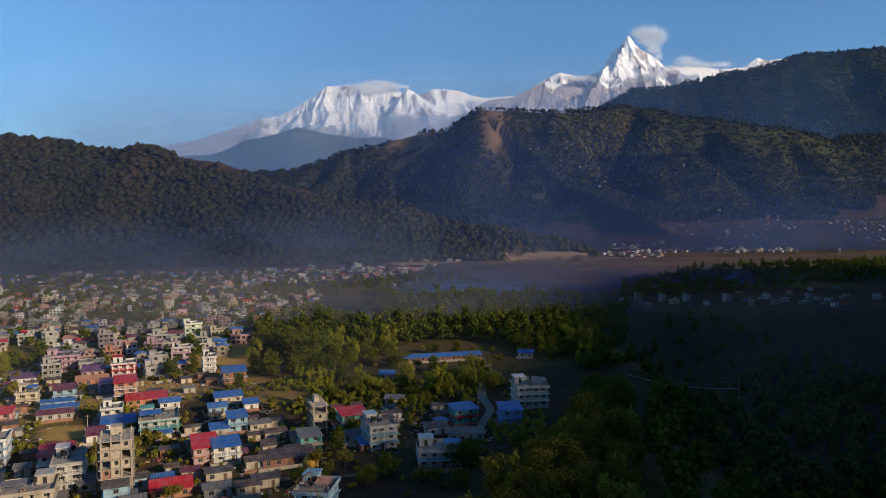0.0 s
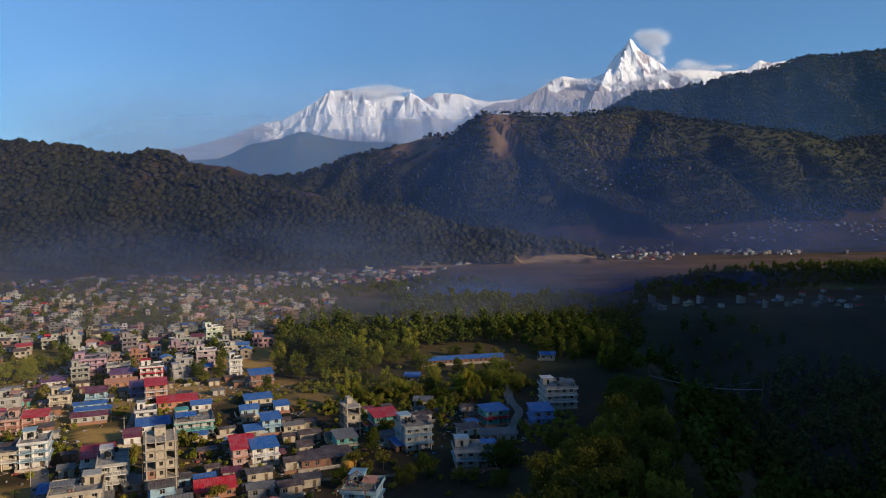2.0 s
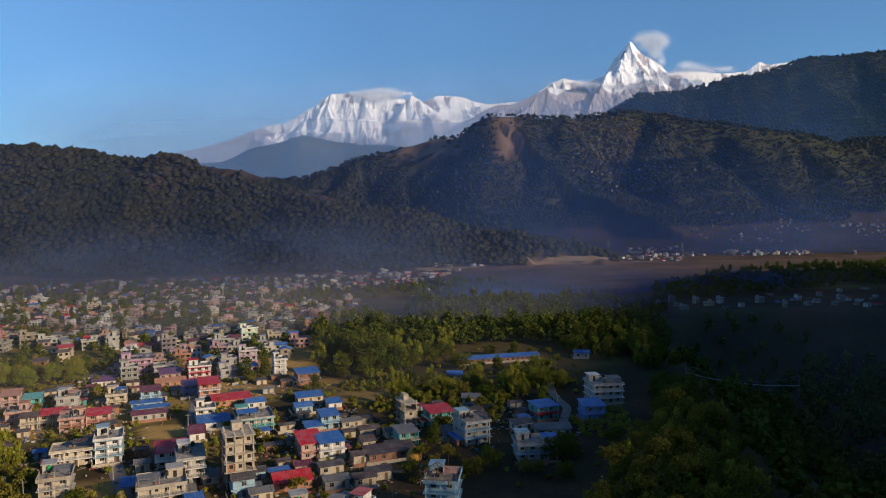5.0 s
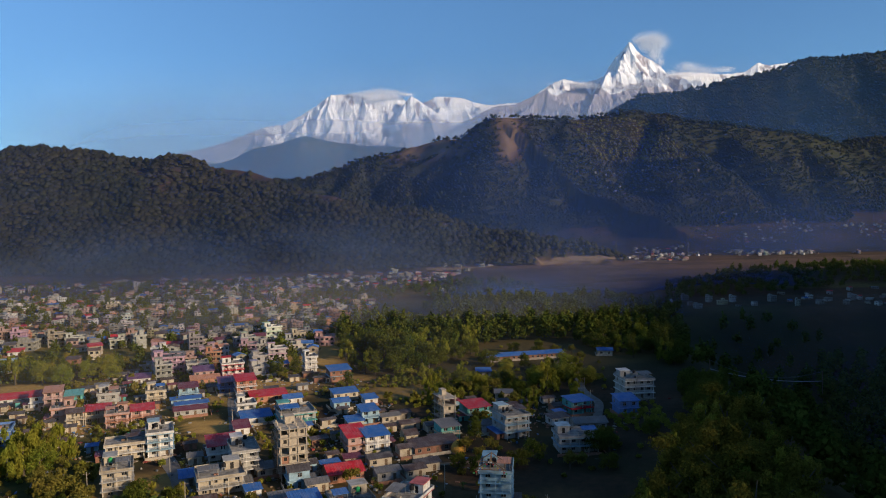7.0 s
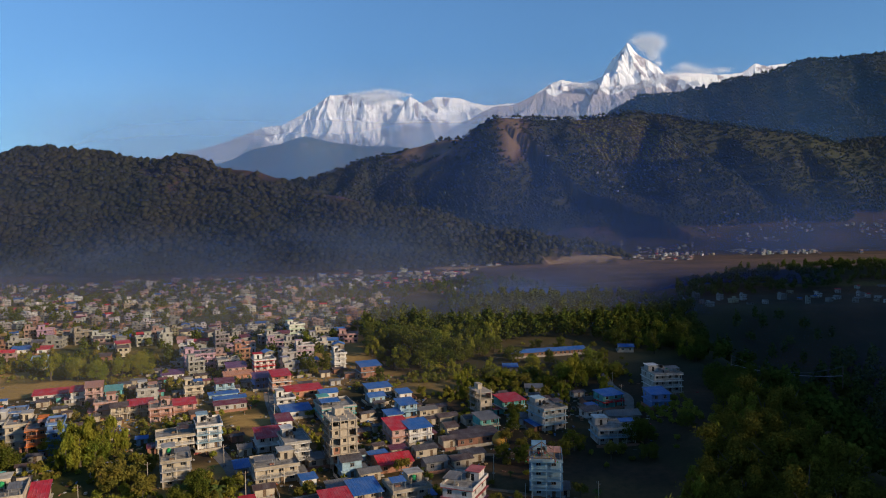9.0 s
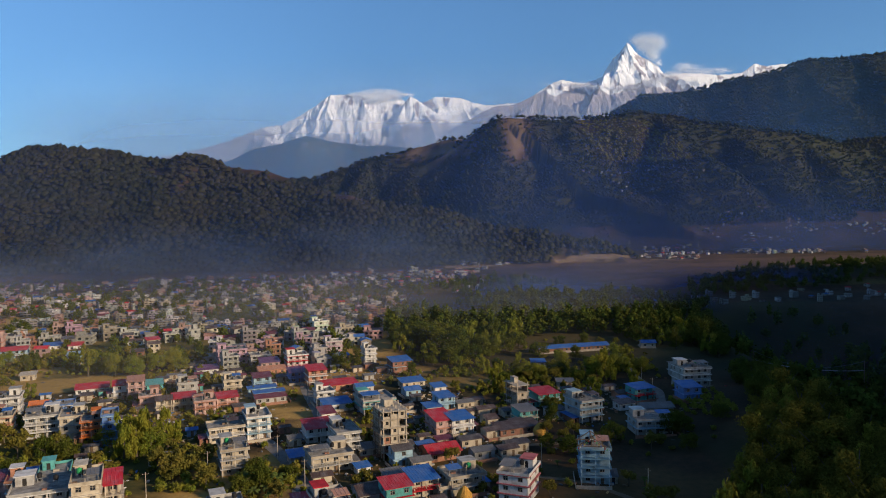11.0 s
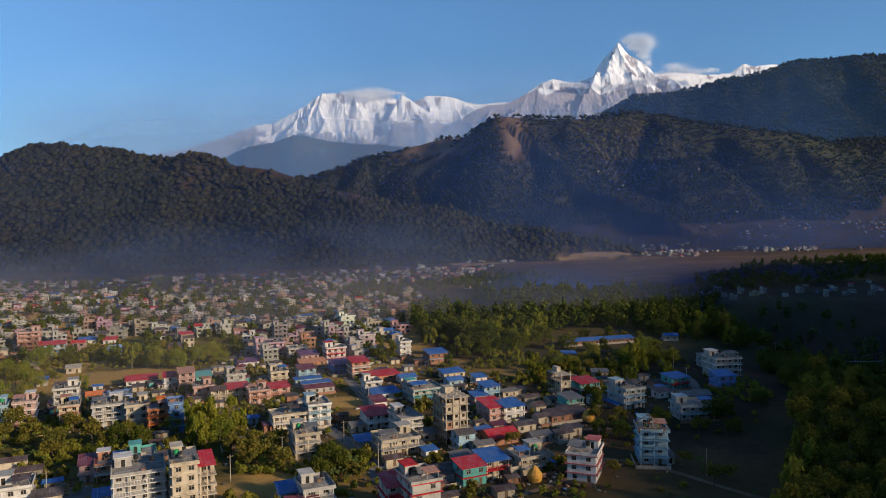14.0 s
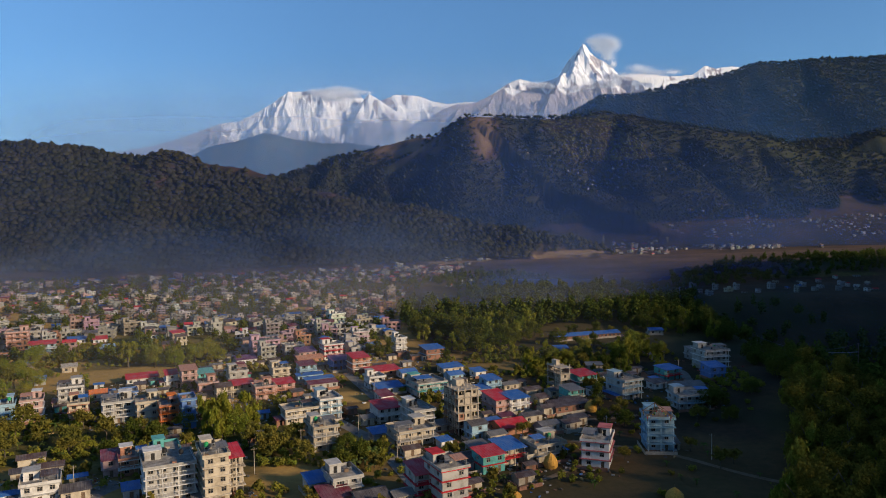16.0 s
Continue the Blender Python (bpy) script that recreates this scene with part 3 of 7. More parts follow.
def ribs_of(crest, gap, drop, reach):
    """Rock ribs that run slantwise down from a crest towards the valley, forking as they go."""
    out = []
    for (x0, y0, z0), (x1, y1, z1) in zip(crest[:-1], crest[1:]):
        n = max(1, int(math.hypot(x1 - x0, z1 - z0) / gap))
        for k in range(n):
            f = (k + rib_rng.uniform(0.2, 0.8)) / n
            x, y, z = x0 + f * (x1 - x0), y0 + f * (y1 - y0), z0 + f * (z1 - z0)
            lean = rib_rng.choice((-1, 1)) * rib_rng.uniform(0.2, 1.1)
            line = [(x, y, z - 4)]
            for j in range(5):
                step = reach * rib_rng.uniform(0.12, 0.24)
                x, y, z = x + lean * step + rib_rng.uniform(-16, 16), y - step, z - step * drop * rib_rng.uniform(0.6, 1.35)
                lean = 0.75 * lean + rib_rng.uniform(-0.3, 0.3)
                line.append((x, y, z))
            out.append(line)
    return out


sx, sy = np.meshgrid(np.arange(-2000, 2701, 4.6), np.arange(4240, 4860, 6.0))
jx = sx + 70 * (fbm(sx, sy, 150, 5) - 0.5)
jy = sy + 70 * (fbm(sx + 400, sy, 150, 5) - 0.5)
sz = np.full(sx.shape, 200.0)
for line, fall in ((SNOW_WEST, 1.5), (SNOW_SECOND, 1.7), (SNOW_THIRD, 1.5), (ROCK_RANGE, 1.3), (SNOW_EAST, 1.7)):
    sz = np.maximum(sz, ridge(sx, sy, line, fall, 1.6, 0.6))
for line in BUTTRESS:
    sz = np.maximum(sz, ridge(jx, jy, line, 1.5, 1.5, 0.6))
for crest_line in (SNOW_WEST[4:], SNOW_SECOND, SNOW_THIRD, ROCK_RANGE, SNOW_EAST[:16]):
    for line in ribs_of(crest_line, 95, 1.1, 380):
        sz = np.maximum(sz, ridge(jx, jy, line, 1.5, 1.5, 0.6) - 6)
near_crest = np.minimum(np.abs(sy - 4700), np.minimum(np.where((sx > -340) & (sx < 150), np.abs(sy - 4600), 999), np.minimum(np.where((sx > -200) & (sx < 610), np.abs(sy - 4780), 999), np.where(sx > 20, np.abs(sy - 4520), 999))))
away = smooth(near_crest, 3, 50)
folds = fbm(jx + 0.7 * jy, jy - 0.5 * jx, 150, 6, 0.6, True)
crags = fbm(sx + 0.4 * sy, sy - 0.3 * sx, 52, 4, 0.65, True)
sz = sz - away * 62 * (1 - folds) - (0.25 + away) * 22 * (1 - crags) + 10 * (fbm(sx, sy, 26, 3, 0.6, True) - 0.55) + 4
gy_s, gx_s = np.gradient(sz, 6.0, 4.6)
steep = np.hypot(gx_s, gy_s)
broken = fbm(sx + 0.3 * sy, 1.5 * sy, 210, 5, 0.55)
line_z = np.interp(sx, [-1700, -1300, -1050, -850, -300, 0, 300, 560, 800, 1100, 1500, 2000], [640, 620, 570, 550, 550, 620, 720, 780, 850, 840, 860, 850])
line_z = line_z + np.where((sy < 4600) & (sx > 20) & (sx < 1000), 110, 0) + 90 * smooth(sx, -330, -250) * (1 - smooth(sx, 20, 60)) * (sy < 4606)
hold = smooth(sz + 420 * (broken - 0.5), line_z - 60, line_z + 70)
# snow lies on western flanks; bare rock colour also paints the eastern flanks' shade
flank = smooth(gx_s, 1.2, -0.6)
east_rock_shade = smooth(sx, 1240, 1275) * (1 - smooth(sx, 1420, 1500)) + smooth(sx, -190, -150) * (1 - smooth(sx, 20, 60)) * (sy < 4610)
up = 1.5 * jy
slant_a = fbm(0.82 * jx + 0.57 * up, 0.42 * (0.82 * up - 0.57 * jx), 70, 5, 0.6, True)
slant_b = fbm(0.82 * jx - 0.57 * up + 900, 0.42 * (0.82 * up + 0.57 * jx), 70, 5, 0.6, True)
streaks = np.maximum(slant_a, slant_b)
snowy = np.clip((0.54 + 0.58 * smooth(streaks, 0.50, 0.80)) * hold * (0.52 + 0.48 * smooth(steep, 4.0, 1.5)) * (1.05 - 0.2 * (1 - flank)) * (1 - 0.3 * east_rock_shade), 0, 1)
snow_range = sheet("mountain_range", sx, sy, sz, M_SNOW, np.stack([snowy] * 4, -1), False)
tagged(snow_range, "distant snow-capped mountain range with bare grey-violet rock below", "mountain", kind="structure")


def veil(name, x0, x1, y_of, z0, z1, material, label, cols_n=40, rows_n=6):
    """A thin upright sheet, tinted as haze, that follows the valley."""
    u, v = np.meshgrid(np.linspace(0, 1, cols_n), np.linspace(0, 1, rows_n))
    xs = x0 + (x1 - x0) * u
    ys = y_of(xs) + 25 * (v - 0.5) + 18 * np.sin(xs / 90.0)
    ob = sheet(name, xs, ys, z0 + (z1 - z0) * v, material)
    uv = ob.data.uv_layers.new(name="UVMap")
    idx = np.zeros(len(ob.data.loops), dtype=np.int32)
    ob.data.loops.foreach_get("vertex_index", idx)
    uv.data.foreach_set("uv", np.stack([u.ravel()[idx], v.ravel()[idx]], -1).astype(np.float32).ravel())
    return tagged(ob, label, "mist", kind="stuff")


# Haze painted as tinted sheets hung between the hills, one colour each
MIST_TOWN = haze_sheet_material("mist_town", (0.14, 0.213, 0.366), 0.40, (0.02, 0.3), (0.40, 1.0), 0.005, 2.6)
TINT_SLOPE = haze_sheet_material("mist_slope", (0.050, 0.097, 0.29), 0.38, (-0.4, 0.0), (0.35, 1.0), 0.002, 0.5)
MIST_THIN = haze_sheet_material("mist_thin", (0.268, 0.268, 0.317), 0.34, (-0.4, 0.0), (0.4, 1.0), 0.006, 1.2)
# Warm sheet that paints a hazy glow over the left of the town
TINT_WARM = haze_sheet_material("mist_warm", (0.42, 0.38, 0.31), 0.17, (-0.4, 0.0), (0.35, 1.0), 0.006, 0.8)
MIST_AIR = haze_sheet_material("mist_air", (0.207, 0.232, 0.305), 0.09, (-0.4, 0.0), (0.4, 1.0), 0.006, 1.0)
# Dark navy sheet: the far ridge's shade is put into its colour too
TINT_VALLEY = haze_sheet_material("mist_valley", (0.040, 0.088, 0.25), 0.68, (-0.3, 0.0), (0.10, 0.86), 0.002, 0.6)
MIST_FLOOR = haze_sheet_material("mist_floor", (0.0976, 0.159, 0.354), 0.36, (-0.3, 0.0), (0.25, 1.0), 0.004, 1.4)
MIST_FAR = haze_sheet_material("mist_far", (0.0976, 0.244, 0.573), 0.44, (-0.5, 0.0), (0.35, 1.0), 0.001, 0.4)
HAZE_BLUE = haze_sheet_material("haze_blue", (0.317, 0.561, 1), 0.86, (-0.5, 0.0), (0.52, 1.0), 0.001, 0.3)
HAZE_SNOW = haze_sheet_material("haze_snow", (0.781, 0.878, 1), 0.72, (-0.5, 0.0), (0.34, 0.86), 0.0006, 0.25)
# Sheet that lifts the black of the gorge with painted blue haze
TINT_GORGE = haze_sheet_material("mist_gorge", (0.20, 0.21, 0.26), 0.18, (-0.4, 0.0), (0.25, 1.0), 0.006, 0.6)
MIST_RIVER = haze_sheet_material("mist_river", (0.048, 0.098, 0.28), 1.6, (-0.4, 0.0), (0.2, 0.95), 0.01, 0.6)
# Dark blue sheet that tones the bright far wood down to haze
TINT_WOOD = haze_sheet_material("mist_wood", (0.055, 0.088, 0.19), 0.72, (-0.4, 0.0), (0.3, 1.0), 0.008, 1.2)
MIST_SMOKE = haze_sheet_material("mist_smoke", (0.183, 0.213, 0.305), 0.24, (-0.3, 0.0), (0.25, 1.0), 0.006, 1.5)
veil("mist_bank", -1000, 260, lambda x: 770 + 0.16 * (x + 300), -5, 95, MIST_TOWN, "sheet tinted grey-blue for smoke before the wooded hill")
veil("mist_bank", -1300, 420, lambda x: 700 + 0.16 * (x + 300), -5, 330, TINT_SLOPE, "sheet tinted dark blue for haze before the wooded hill")
veil("mist_bank", -800, 160, lambda x: 470 + 0 * x, -4, 60, MIST_THIN, "sheet tinted pale for haze over the packed town")
veil("mist_bank", -1000, 60, lambda x: 610 + 0 * x, -4, 62, MIST_SMOKE, "sheet tinted blue-grey for haze over the far town")
veil("mist_bank", -700, 60, lambda x: 320 + 0 * x, -4, 46, MIST_AIR, "faint tinted sheet for haze low over the houses")
veil("mist_bank", -560, -110, lambda x: 262 + 0 * x, -4, 62, TINT_WARM, "warm tinted sheet for sunlit haze over the gardens")
veil("mist_bank", -150, 1500, lambda x: 1160 + 0 * x, -5, 420, TINT_VALLEY, "sheet tinted dark blue for haze and shade across the valley")
veil("mist_bank", 60, 1400, lambda x: 1240 + 0 * x, -5, 110, MIST_FLOOR, "sheet tinted pale for haze on the valley floor")
veil("mist_bank", -1900, 2100, lambda x: 2200 + 0 * x, -5, 900, MIST_FAR, "sheet tinted pale blue for haze between the ridges")
veil("mist_bank", -2300, 2300, lambda x: 3240 + 0 * x, -5, 700, HAZE_BLUE, "sheet tinted blue for haze before a distant hill")
veil("mist_bank", -2800, 2900, lambda x: 4120 + 0 * x, 0, 1200, HAZE_SNOW, "sheet tinted pale for haze before the snow range")
veil("mist_bank", 60, 420, lambda x: 330 + 0.35 * x, -34, 60, TINT_GORGE, "sheet tinted blue for haze in the shaded gorge")
veil("mist_bank", 74, 330, lambda x: 165 + 0.6 * x, -34, 70, TINT_GORGE, "sheet tinted blue for haze in the shaded gorge")
veil("mist_bank", -150, 170, lambda x: 512 + 0 * x, -4, 32, TINT_WOOD, "sheet tinted dark blue for haze through the far wood")
veil("mist_bank", -60, 330, lambda x: 620 + 0.1 * x, -4, 34, MIST_RIVER, "sheet tinted blue for low mist over the river flats")

# ---- clouds on the peaks, each a drift of fine droplets ----
rng = np.random.RandomState(11)


def cloud(label, lobes, flakes, size):
    """lobes: centre and radii. Fine droplets that thin out towards the edge."""
    weights = np.array([l[3] * l[5] for l in lobes], float)
    lob = np.array(lobes, float)
    pick = rng.choice(len(lobes), flakes, p=weights / weights.sum())
    p = lob[pick, :3] + lob[pick, 3:] * rng.normal(size=(flakes, 3)) * 0.52
    nrm = np.array(to_sun) + 0.3 * rng.normal(size=(flakes, 3))
    a = np.cross(nrm, rng.normal(size=(flakes, 3)))
    a /= np.linalg.norm(a, axis=1)[:, None]
    c = np.cross(nrm / np.linalg.norm(nrm, axis=1)[:, None], a)
    s = (size * (0.5 + rng.rand(flakes)))[:, None]
    v = np.stack([p + a * s, p + (-0.5 * a + 0.87 * c) * s, p + (-0.5 * a - 0.87 * c) * s], 1).reshape(-1, 3)
    me = bpy.data.meshes.new("cloud")
    me.from_pydata(v.tolist(), [], np.arange(3 * flakes).reshape(-1, 3).tolist())
    me.polygons.foreach_set("use_smooth", np.ones(len(me.polygons), dtype=bool))
    me.materials.append(M_CLOUD)
    return tagged(new("cloud", me), label, "cloud", kind="stuff")


cloud("white cloud plume streaming from a sharp snow peak", [(1285, 4690, 1205, 34, 18, 22), (1330, 4690, 1215, 55, 22, 34), (1395, 4690, 1212, 60, 22, 40), (1440, 4690, 1190, 50, 20, 44), (1330, 4690, 1170, 45, 20, 34), (1385, 4690, 1150, 55, 20, 44), (1400, 4690, 1105, 44, 18, 34), (1435, 4690, 1060, 26, 14, 24)], 48000, 1.25)
cloud("low white cloud bank along a mountain shoulder", [(1500, 4560, 960, 80, 25, 26), (1600, 4560, 985, 90, 25, 34), (1560, 4560, 1010, 60, 20, 25), (1700, 4560, 975, 70, 20, 22), (1800, 4560, 985, 60, 20, 18), (1350, 4560, 920, 90, 20, 20)], 30000, 1.25)
cloud("thin white cloud drifting along the foot of a peak", [(900, 4480, 875, 90, 18, 16), (1010, 4480, 868, 70, 18, 14), (1130, 4480, 862, 80, 18, 20), (1230, 4480, 868, 70, 18, 24), (1320, 4480, 900, 60, 18, 26), (1390, 4480, 925, 50, 18, 26)], 20000, 1.25)
cloud("thin white cloud wisp below a snow peak", [(820, 4560, 905, 120, 20, 14), (960, 4560, 900, 110, 20, 16), (1080, 4550, 880, 100, 20, 16)], 16000, 1.2)
cloud("white cloud cap lying over a broad snow summit", [(-560, 4680, 872, 45, 20, 16), (-480, 4670, 876, 60, 22, 20), (-400, 4670, 884, 60, 22, 24), (-330, 4660, 876, 55, 22, 26), (-270, 4660, 866, 50, 20, 20), (-420, 4640, 846, 100, 20, 22), (-210, 4660, 866, 40, 15, 9)], 22000, 1.25)


def forest(name, label, x0, x1, y0, y1, count, size, seed, blobs, sunny=False):
    """A wood too thick to count: rounded crowns set over the slope where it is wooded."""
    r = np.random.RandomState(seed)
    x, y = r.uniform(x0, x1, count), r.uniform(y0, y1, count)
    keep = (r.rand(count) < wooded(x, y)) & (height(x, y) - base_height(x, y) > 3) & (np.abs(x) < 330 + 0.70 * y) & ~((x > 90) & (y < 960)) & (ridge(x, y, SHADE_RIDGE, 1.6, 1.6, 6) < 0)
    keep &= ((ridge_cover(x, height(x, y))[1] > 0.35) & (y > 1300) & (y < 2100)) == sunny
    x, y = x[keep], y[keep]
    z = height(x, y)
    ico = np.array([(1, 0, 0), (0, 1, 0), (-1, 0, 0), (0, -1, 0), (0, 0, 1), (0.6, 0.6, 0.55), (-0.6, -0.6, 0.5)]) * 1.1
    tri = np.array([(0, 1, 5), (0, 5, 4), (5, 1, 4), (1, 2, 4), (2, 3, 6), (2, 6, 4), (6, 3, 4), (3, 0, 4)])
    k = len(ico)
    n = len(x)
    s = size * (0.40 + 1.0 * r.rand(n) ** 1.6)
    tall = 0.75 + 0.6 * r.rand(n)
    v = ico[None] * (0.72 + 0.5 * r.rand(n, k, 1)) * s[:, None, None] * 0.5 * np.stack([np.ones(n), np.ones(n), tall], -1)[:, None, :]
    v = v + np.stack([x, y, z + s * 0.42 * tall], -1)[:, None, :]
    f = (tri[None] + k * np.arange(n)[:, None, None]).reshape(-1, 3)
    me = bpy.data.meshes.new(name)
    me.vertices.add(k * n)
    me.vertices.foreach_set("co", v.ravel())
    me.loops.add(f.size)
    me.loops.foreach_set("vertex_index", f.ravel().astype(np.int32))
    me.polygons.add(len(f))
    me.polygons.foreach_set("loop_start", np.arange(0, f.size, 3, dtype=np.int32))
    me.polygons.foreach_set("loop_total", np.full(len(f), 3, dtype=np.int32))
    me.update(calc_edges=True)
    me.materials.append(blobs)
    return tagged(new(name, me), label, "forest", kind="stuff")


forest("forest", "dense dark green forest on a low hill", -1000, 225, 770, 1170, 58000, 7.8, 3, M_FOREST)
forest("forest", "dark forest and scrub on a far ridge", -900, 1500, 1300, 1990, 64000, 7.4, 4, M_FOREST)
forest("forest", "olive wood coloured as if sunlit on a ridge slope", 250, 620, 1480, 1840, 11000, 6.6, 6, M_SUNNY, True)
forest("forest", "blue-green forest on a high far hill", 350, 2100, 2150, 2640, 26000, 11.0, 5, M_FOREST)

# ---- building kit ----
class Build:
    """Collects boxes and faces into one mesh."""

    def __init__(self):
        self.v, self.f, self.m = [], [], []

    def face(self, pts, mat=0):
        n = len(self.v)
        self.v.extend(pts)
        self.f.append(tuple(range(n, n + len(pts))))
        self.m.append(mat)

    def box(self, x0, x1, y0, y1, z0, z1, mat=0):
        n = len(self.v)
        self.v.extend([(x0, y0, z0), (x1, y0, z0), (x1, y1, z0), (x0, y1, z0), (x0, y0, z1), (x1, y0, z1), (x1, y1, z1), (x0, y1, z1)])
        for q in ((0, 3, 2, 1), (4, 5, 6, 7), (0, 1, 5, 4), (1, 2, 6, 5), (2, 3, 7, 6), (3, 0, 4, 7)):
            self.f.append(tuple(n + k for k in q))
            self.m.append(mat)

    def tube(self, x, y, z0, z1, r0, r1, sides=8, mat=0, cap=True):
        n = len(self.v)
        for z, r in ((z0, r0), (z1, r1)):
            self.v.extend([(x + r * math.cos(2 * math.pi * k / sides), y + r * math.sin(2 * math.pi * k / sides), z) for k in range(sides)])
        for k in range(sides):
            j = (k + 1) % sides
            self.f.append((n + k, n + j, n + sides + j, n + sides + k))
            self.m.append(mat)
        if cap:
            self.f.append(tuple(n + sides + k for k in range(sides)))
            self.m.append(mat)

    def mesh(self, name, *mats):
        me = bpy.data.meshes.new(name)
        me.from_pydata(self.v, [], self.f)
        for m in mats:
            me.materials.append(m)
        if any(self.m):
            me.polygons.foreach_set("material_index", self.m)
        return me


def part(name, mesh, parent, color=None, label="", at=None):
    ob = new(name, mesh)
    ob.parent = parent
    if at is not None:
        ob.matrix_basis = at
    if color is not None:
        ob.color = (*color, 1)
    if label:
        ob["label"] = label
    return ob


def window_meshes(w, h):
    """A four-light frame in one piece, and the pane behind it."""
    t = 0.09
    xs, zs = (-w / 2, -w / 2 + t, -t / 2, t / 2, w / 2 - t, w / 2), (0, t, h * 0.62, h * 0.62 + 0.07, h - t, h)
    bm = bmesh.new()
    vs = [[bm.verts.new((x, -0.05, z)) for z in zs] for x in xs]
    faces = [bm.faces.new((vs[i][j], vs[i + 1][j], vs[i + 1][j + 1], vs[i][j + 1])) for i in range(5) for j in range(5) if not (i % 2 and j % 2)]
    out = bmesh.ops.extrude_face_region(bm, geom=faces)
    for e in out["geom"]:
        if isinstance(e, bmesh.types.BMVert):
            e.co.y += 0.1
    bmesh.ops.recalc_face_normals(bm, faces=bm.faces)
    me = bpy.data.meshes.new("window")
    bm.to_mesh(me)
    bm.free()
    me.materials.append(M_FRAME)
    g = Build()
    g.box(-w / 2 + t, w / 2 - t, 0.0, 0.02, t, h - t)
    return me, g.mesh("pane", M_GLASS)


WIN_W, WIN_H = 1.35, 1.3
WIN_FRAME, WIN_PANE = window_meshes(WIN_W, WIN_H)
d0 = Build()
d0.box(-0.5, 0.5, -0.04, 0.04, 0, 2.05)
d0.box(-0.42, 0.42, -0.06, -0.04, 0.12, 0.95)
d0.box(-0.42, 0.42, -0.06, -0.04, 1.08, 1.95)
DOOR = d0.mesh("door", M_WOOD)


def pierced(b, place, w, z0, z1, holes, deep=0.22, glass=None):
    """A wall face with openings, each closed by a near-black back: place(u, depth, z) gives the point; holes are (u0,
    u1, z0, z1).
    """
    us = sorted({-w / 2, w / 2, *[u for h in holes for u in h[:2]]})
    zs = sorted({z0, z1, *[z for h in holes for z in h[2:]]})
    for u0, u1 in zip(us[:-1], us[1:]):
        for a, c in zip(zs[:-1], zs[1:]):
            um, zm = (u0 + u1) / 2, (a + c) / 2
            if any(h[0] < um < h[1] and h[2] < zm < h[3] for h in holes):
                b.face([place(u0, 0, a), place(u0, deep, a), place(u0, deep, c), place(u0, 0, c)])
                b.face([place(u1, 0, c), place(u1, deep, c), place(u1, deep, a), place(u1, 0, a)])
                b.face([place(u0, 0, a), place(u1, 0, a), place(u1, deep, a), place(u0, deep, a)])
                b.face([place(u0, deep, c), place(u1, deep, c), place(u1, 0, c), place(u0, 0, c)])
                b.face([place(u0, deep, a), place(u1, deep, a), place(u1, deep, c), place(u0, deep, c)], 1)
            else:
                b.face([place(u0, 0, a), place(u1, 0, a), place(u1, 0, c), place(u0, 0, c)])


def tin_roof_mesh(w, d, rise, over, gable):
    """A ribbed tin roof: a low gable with the ridge along the width, or a single slope falling to the front."""
    b = Build()
    x0, x1, y0, y1 = -w / 2 - over, w / 2 + over, -over, d + over
    lines = [(y0, 0.0), ((y0 + y1) / 2, rise), (y1, 0.0)] if gable else [(y0, 0.0), (y1, rise)]
    for (ya, za), (yb, zb) in zip(lines[:-1], lines[1:]):
        n = max(3, int((x1 - x0) / 0.85))
        for k in range(n):
            a, c = x0 + (x1 - x0) * k / n, x0 + (x1 - x0) * (k + 1) / n
            m = a + 0.14
            b.face([(a, ya, za + 0.07), (m, ya, za), (m, yb, zb), (a, yb, zb + 0.07)])
            b.face([(m, ya, za), (c - 0.1, ya, za), (c - 0.1, yb, zb), (m, yb, zb)])
            b.face([(c - 0.1, ya, za), (c, ya, za + 0.07), (c, yb, zb + 0.07), (c - 0.1, yb, zb)])
        b.face([(x0, ya, za - 0.06), (x0, yb, zb - 0.06), (x1, yb, zb - 0.06), (x1, ya, za - 0.06)])
        b.face([(x0, ya, za - 0.06), (x1, ya, za - 0.06), (x1, ya, za + 0.05), (x0, ya, za + 0.05)])
        b.face([(x0, ya, za - 0.06), (x0, ya, za + 0.06), (x0, yb, zb + 0.06), (x0, yb, zb - 0.06)])
        b.face([(x1, ya, za + 0.06), (x1, ya, za - 0.06), (x1, yb, zb - 0.06), (x1, yb, zb + 0.06)])
    return b.mesh("tin_roof", M_TIN)


GREY, WHITE, CREAM, BEIGE, PINK, SALMON = (0.36, 0.345, 0.32), (0.60, 0.575, 0.54), (0.47, 0.40, 0.30), (0.38, 0.325, 0.25), (0.44, 0.29, 0.26), (0.42, 0.20, 0.125)
SKYB, BLUEW, TEAL, BRICKC, LILAC, OCHRE = (0.27, 0.39, 0.46), (0.10, 0.18, 0.38), (0.10, 0.34, 0.32), (0.27, 0.13, 0.085), (0.43, 0.28, 0.34), (0.45, 0.29, 0.09)
RED, BLUE, MAROON, BROWN, TINGREY, ORANGE, DARK, PURPLE = (0.46, 0.02, 0.03), (0.025, 0.12, 0.36), (0.15, 0.025, 0.04), (0.075, 0.046, 0.038), (0.135, 0.13, 0.125), (0.66, 0.17, 0.03), (0.06, 0.05, 0.05), (0.14, 0.05, 0.13)
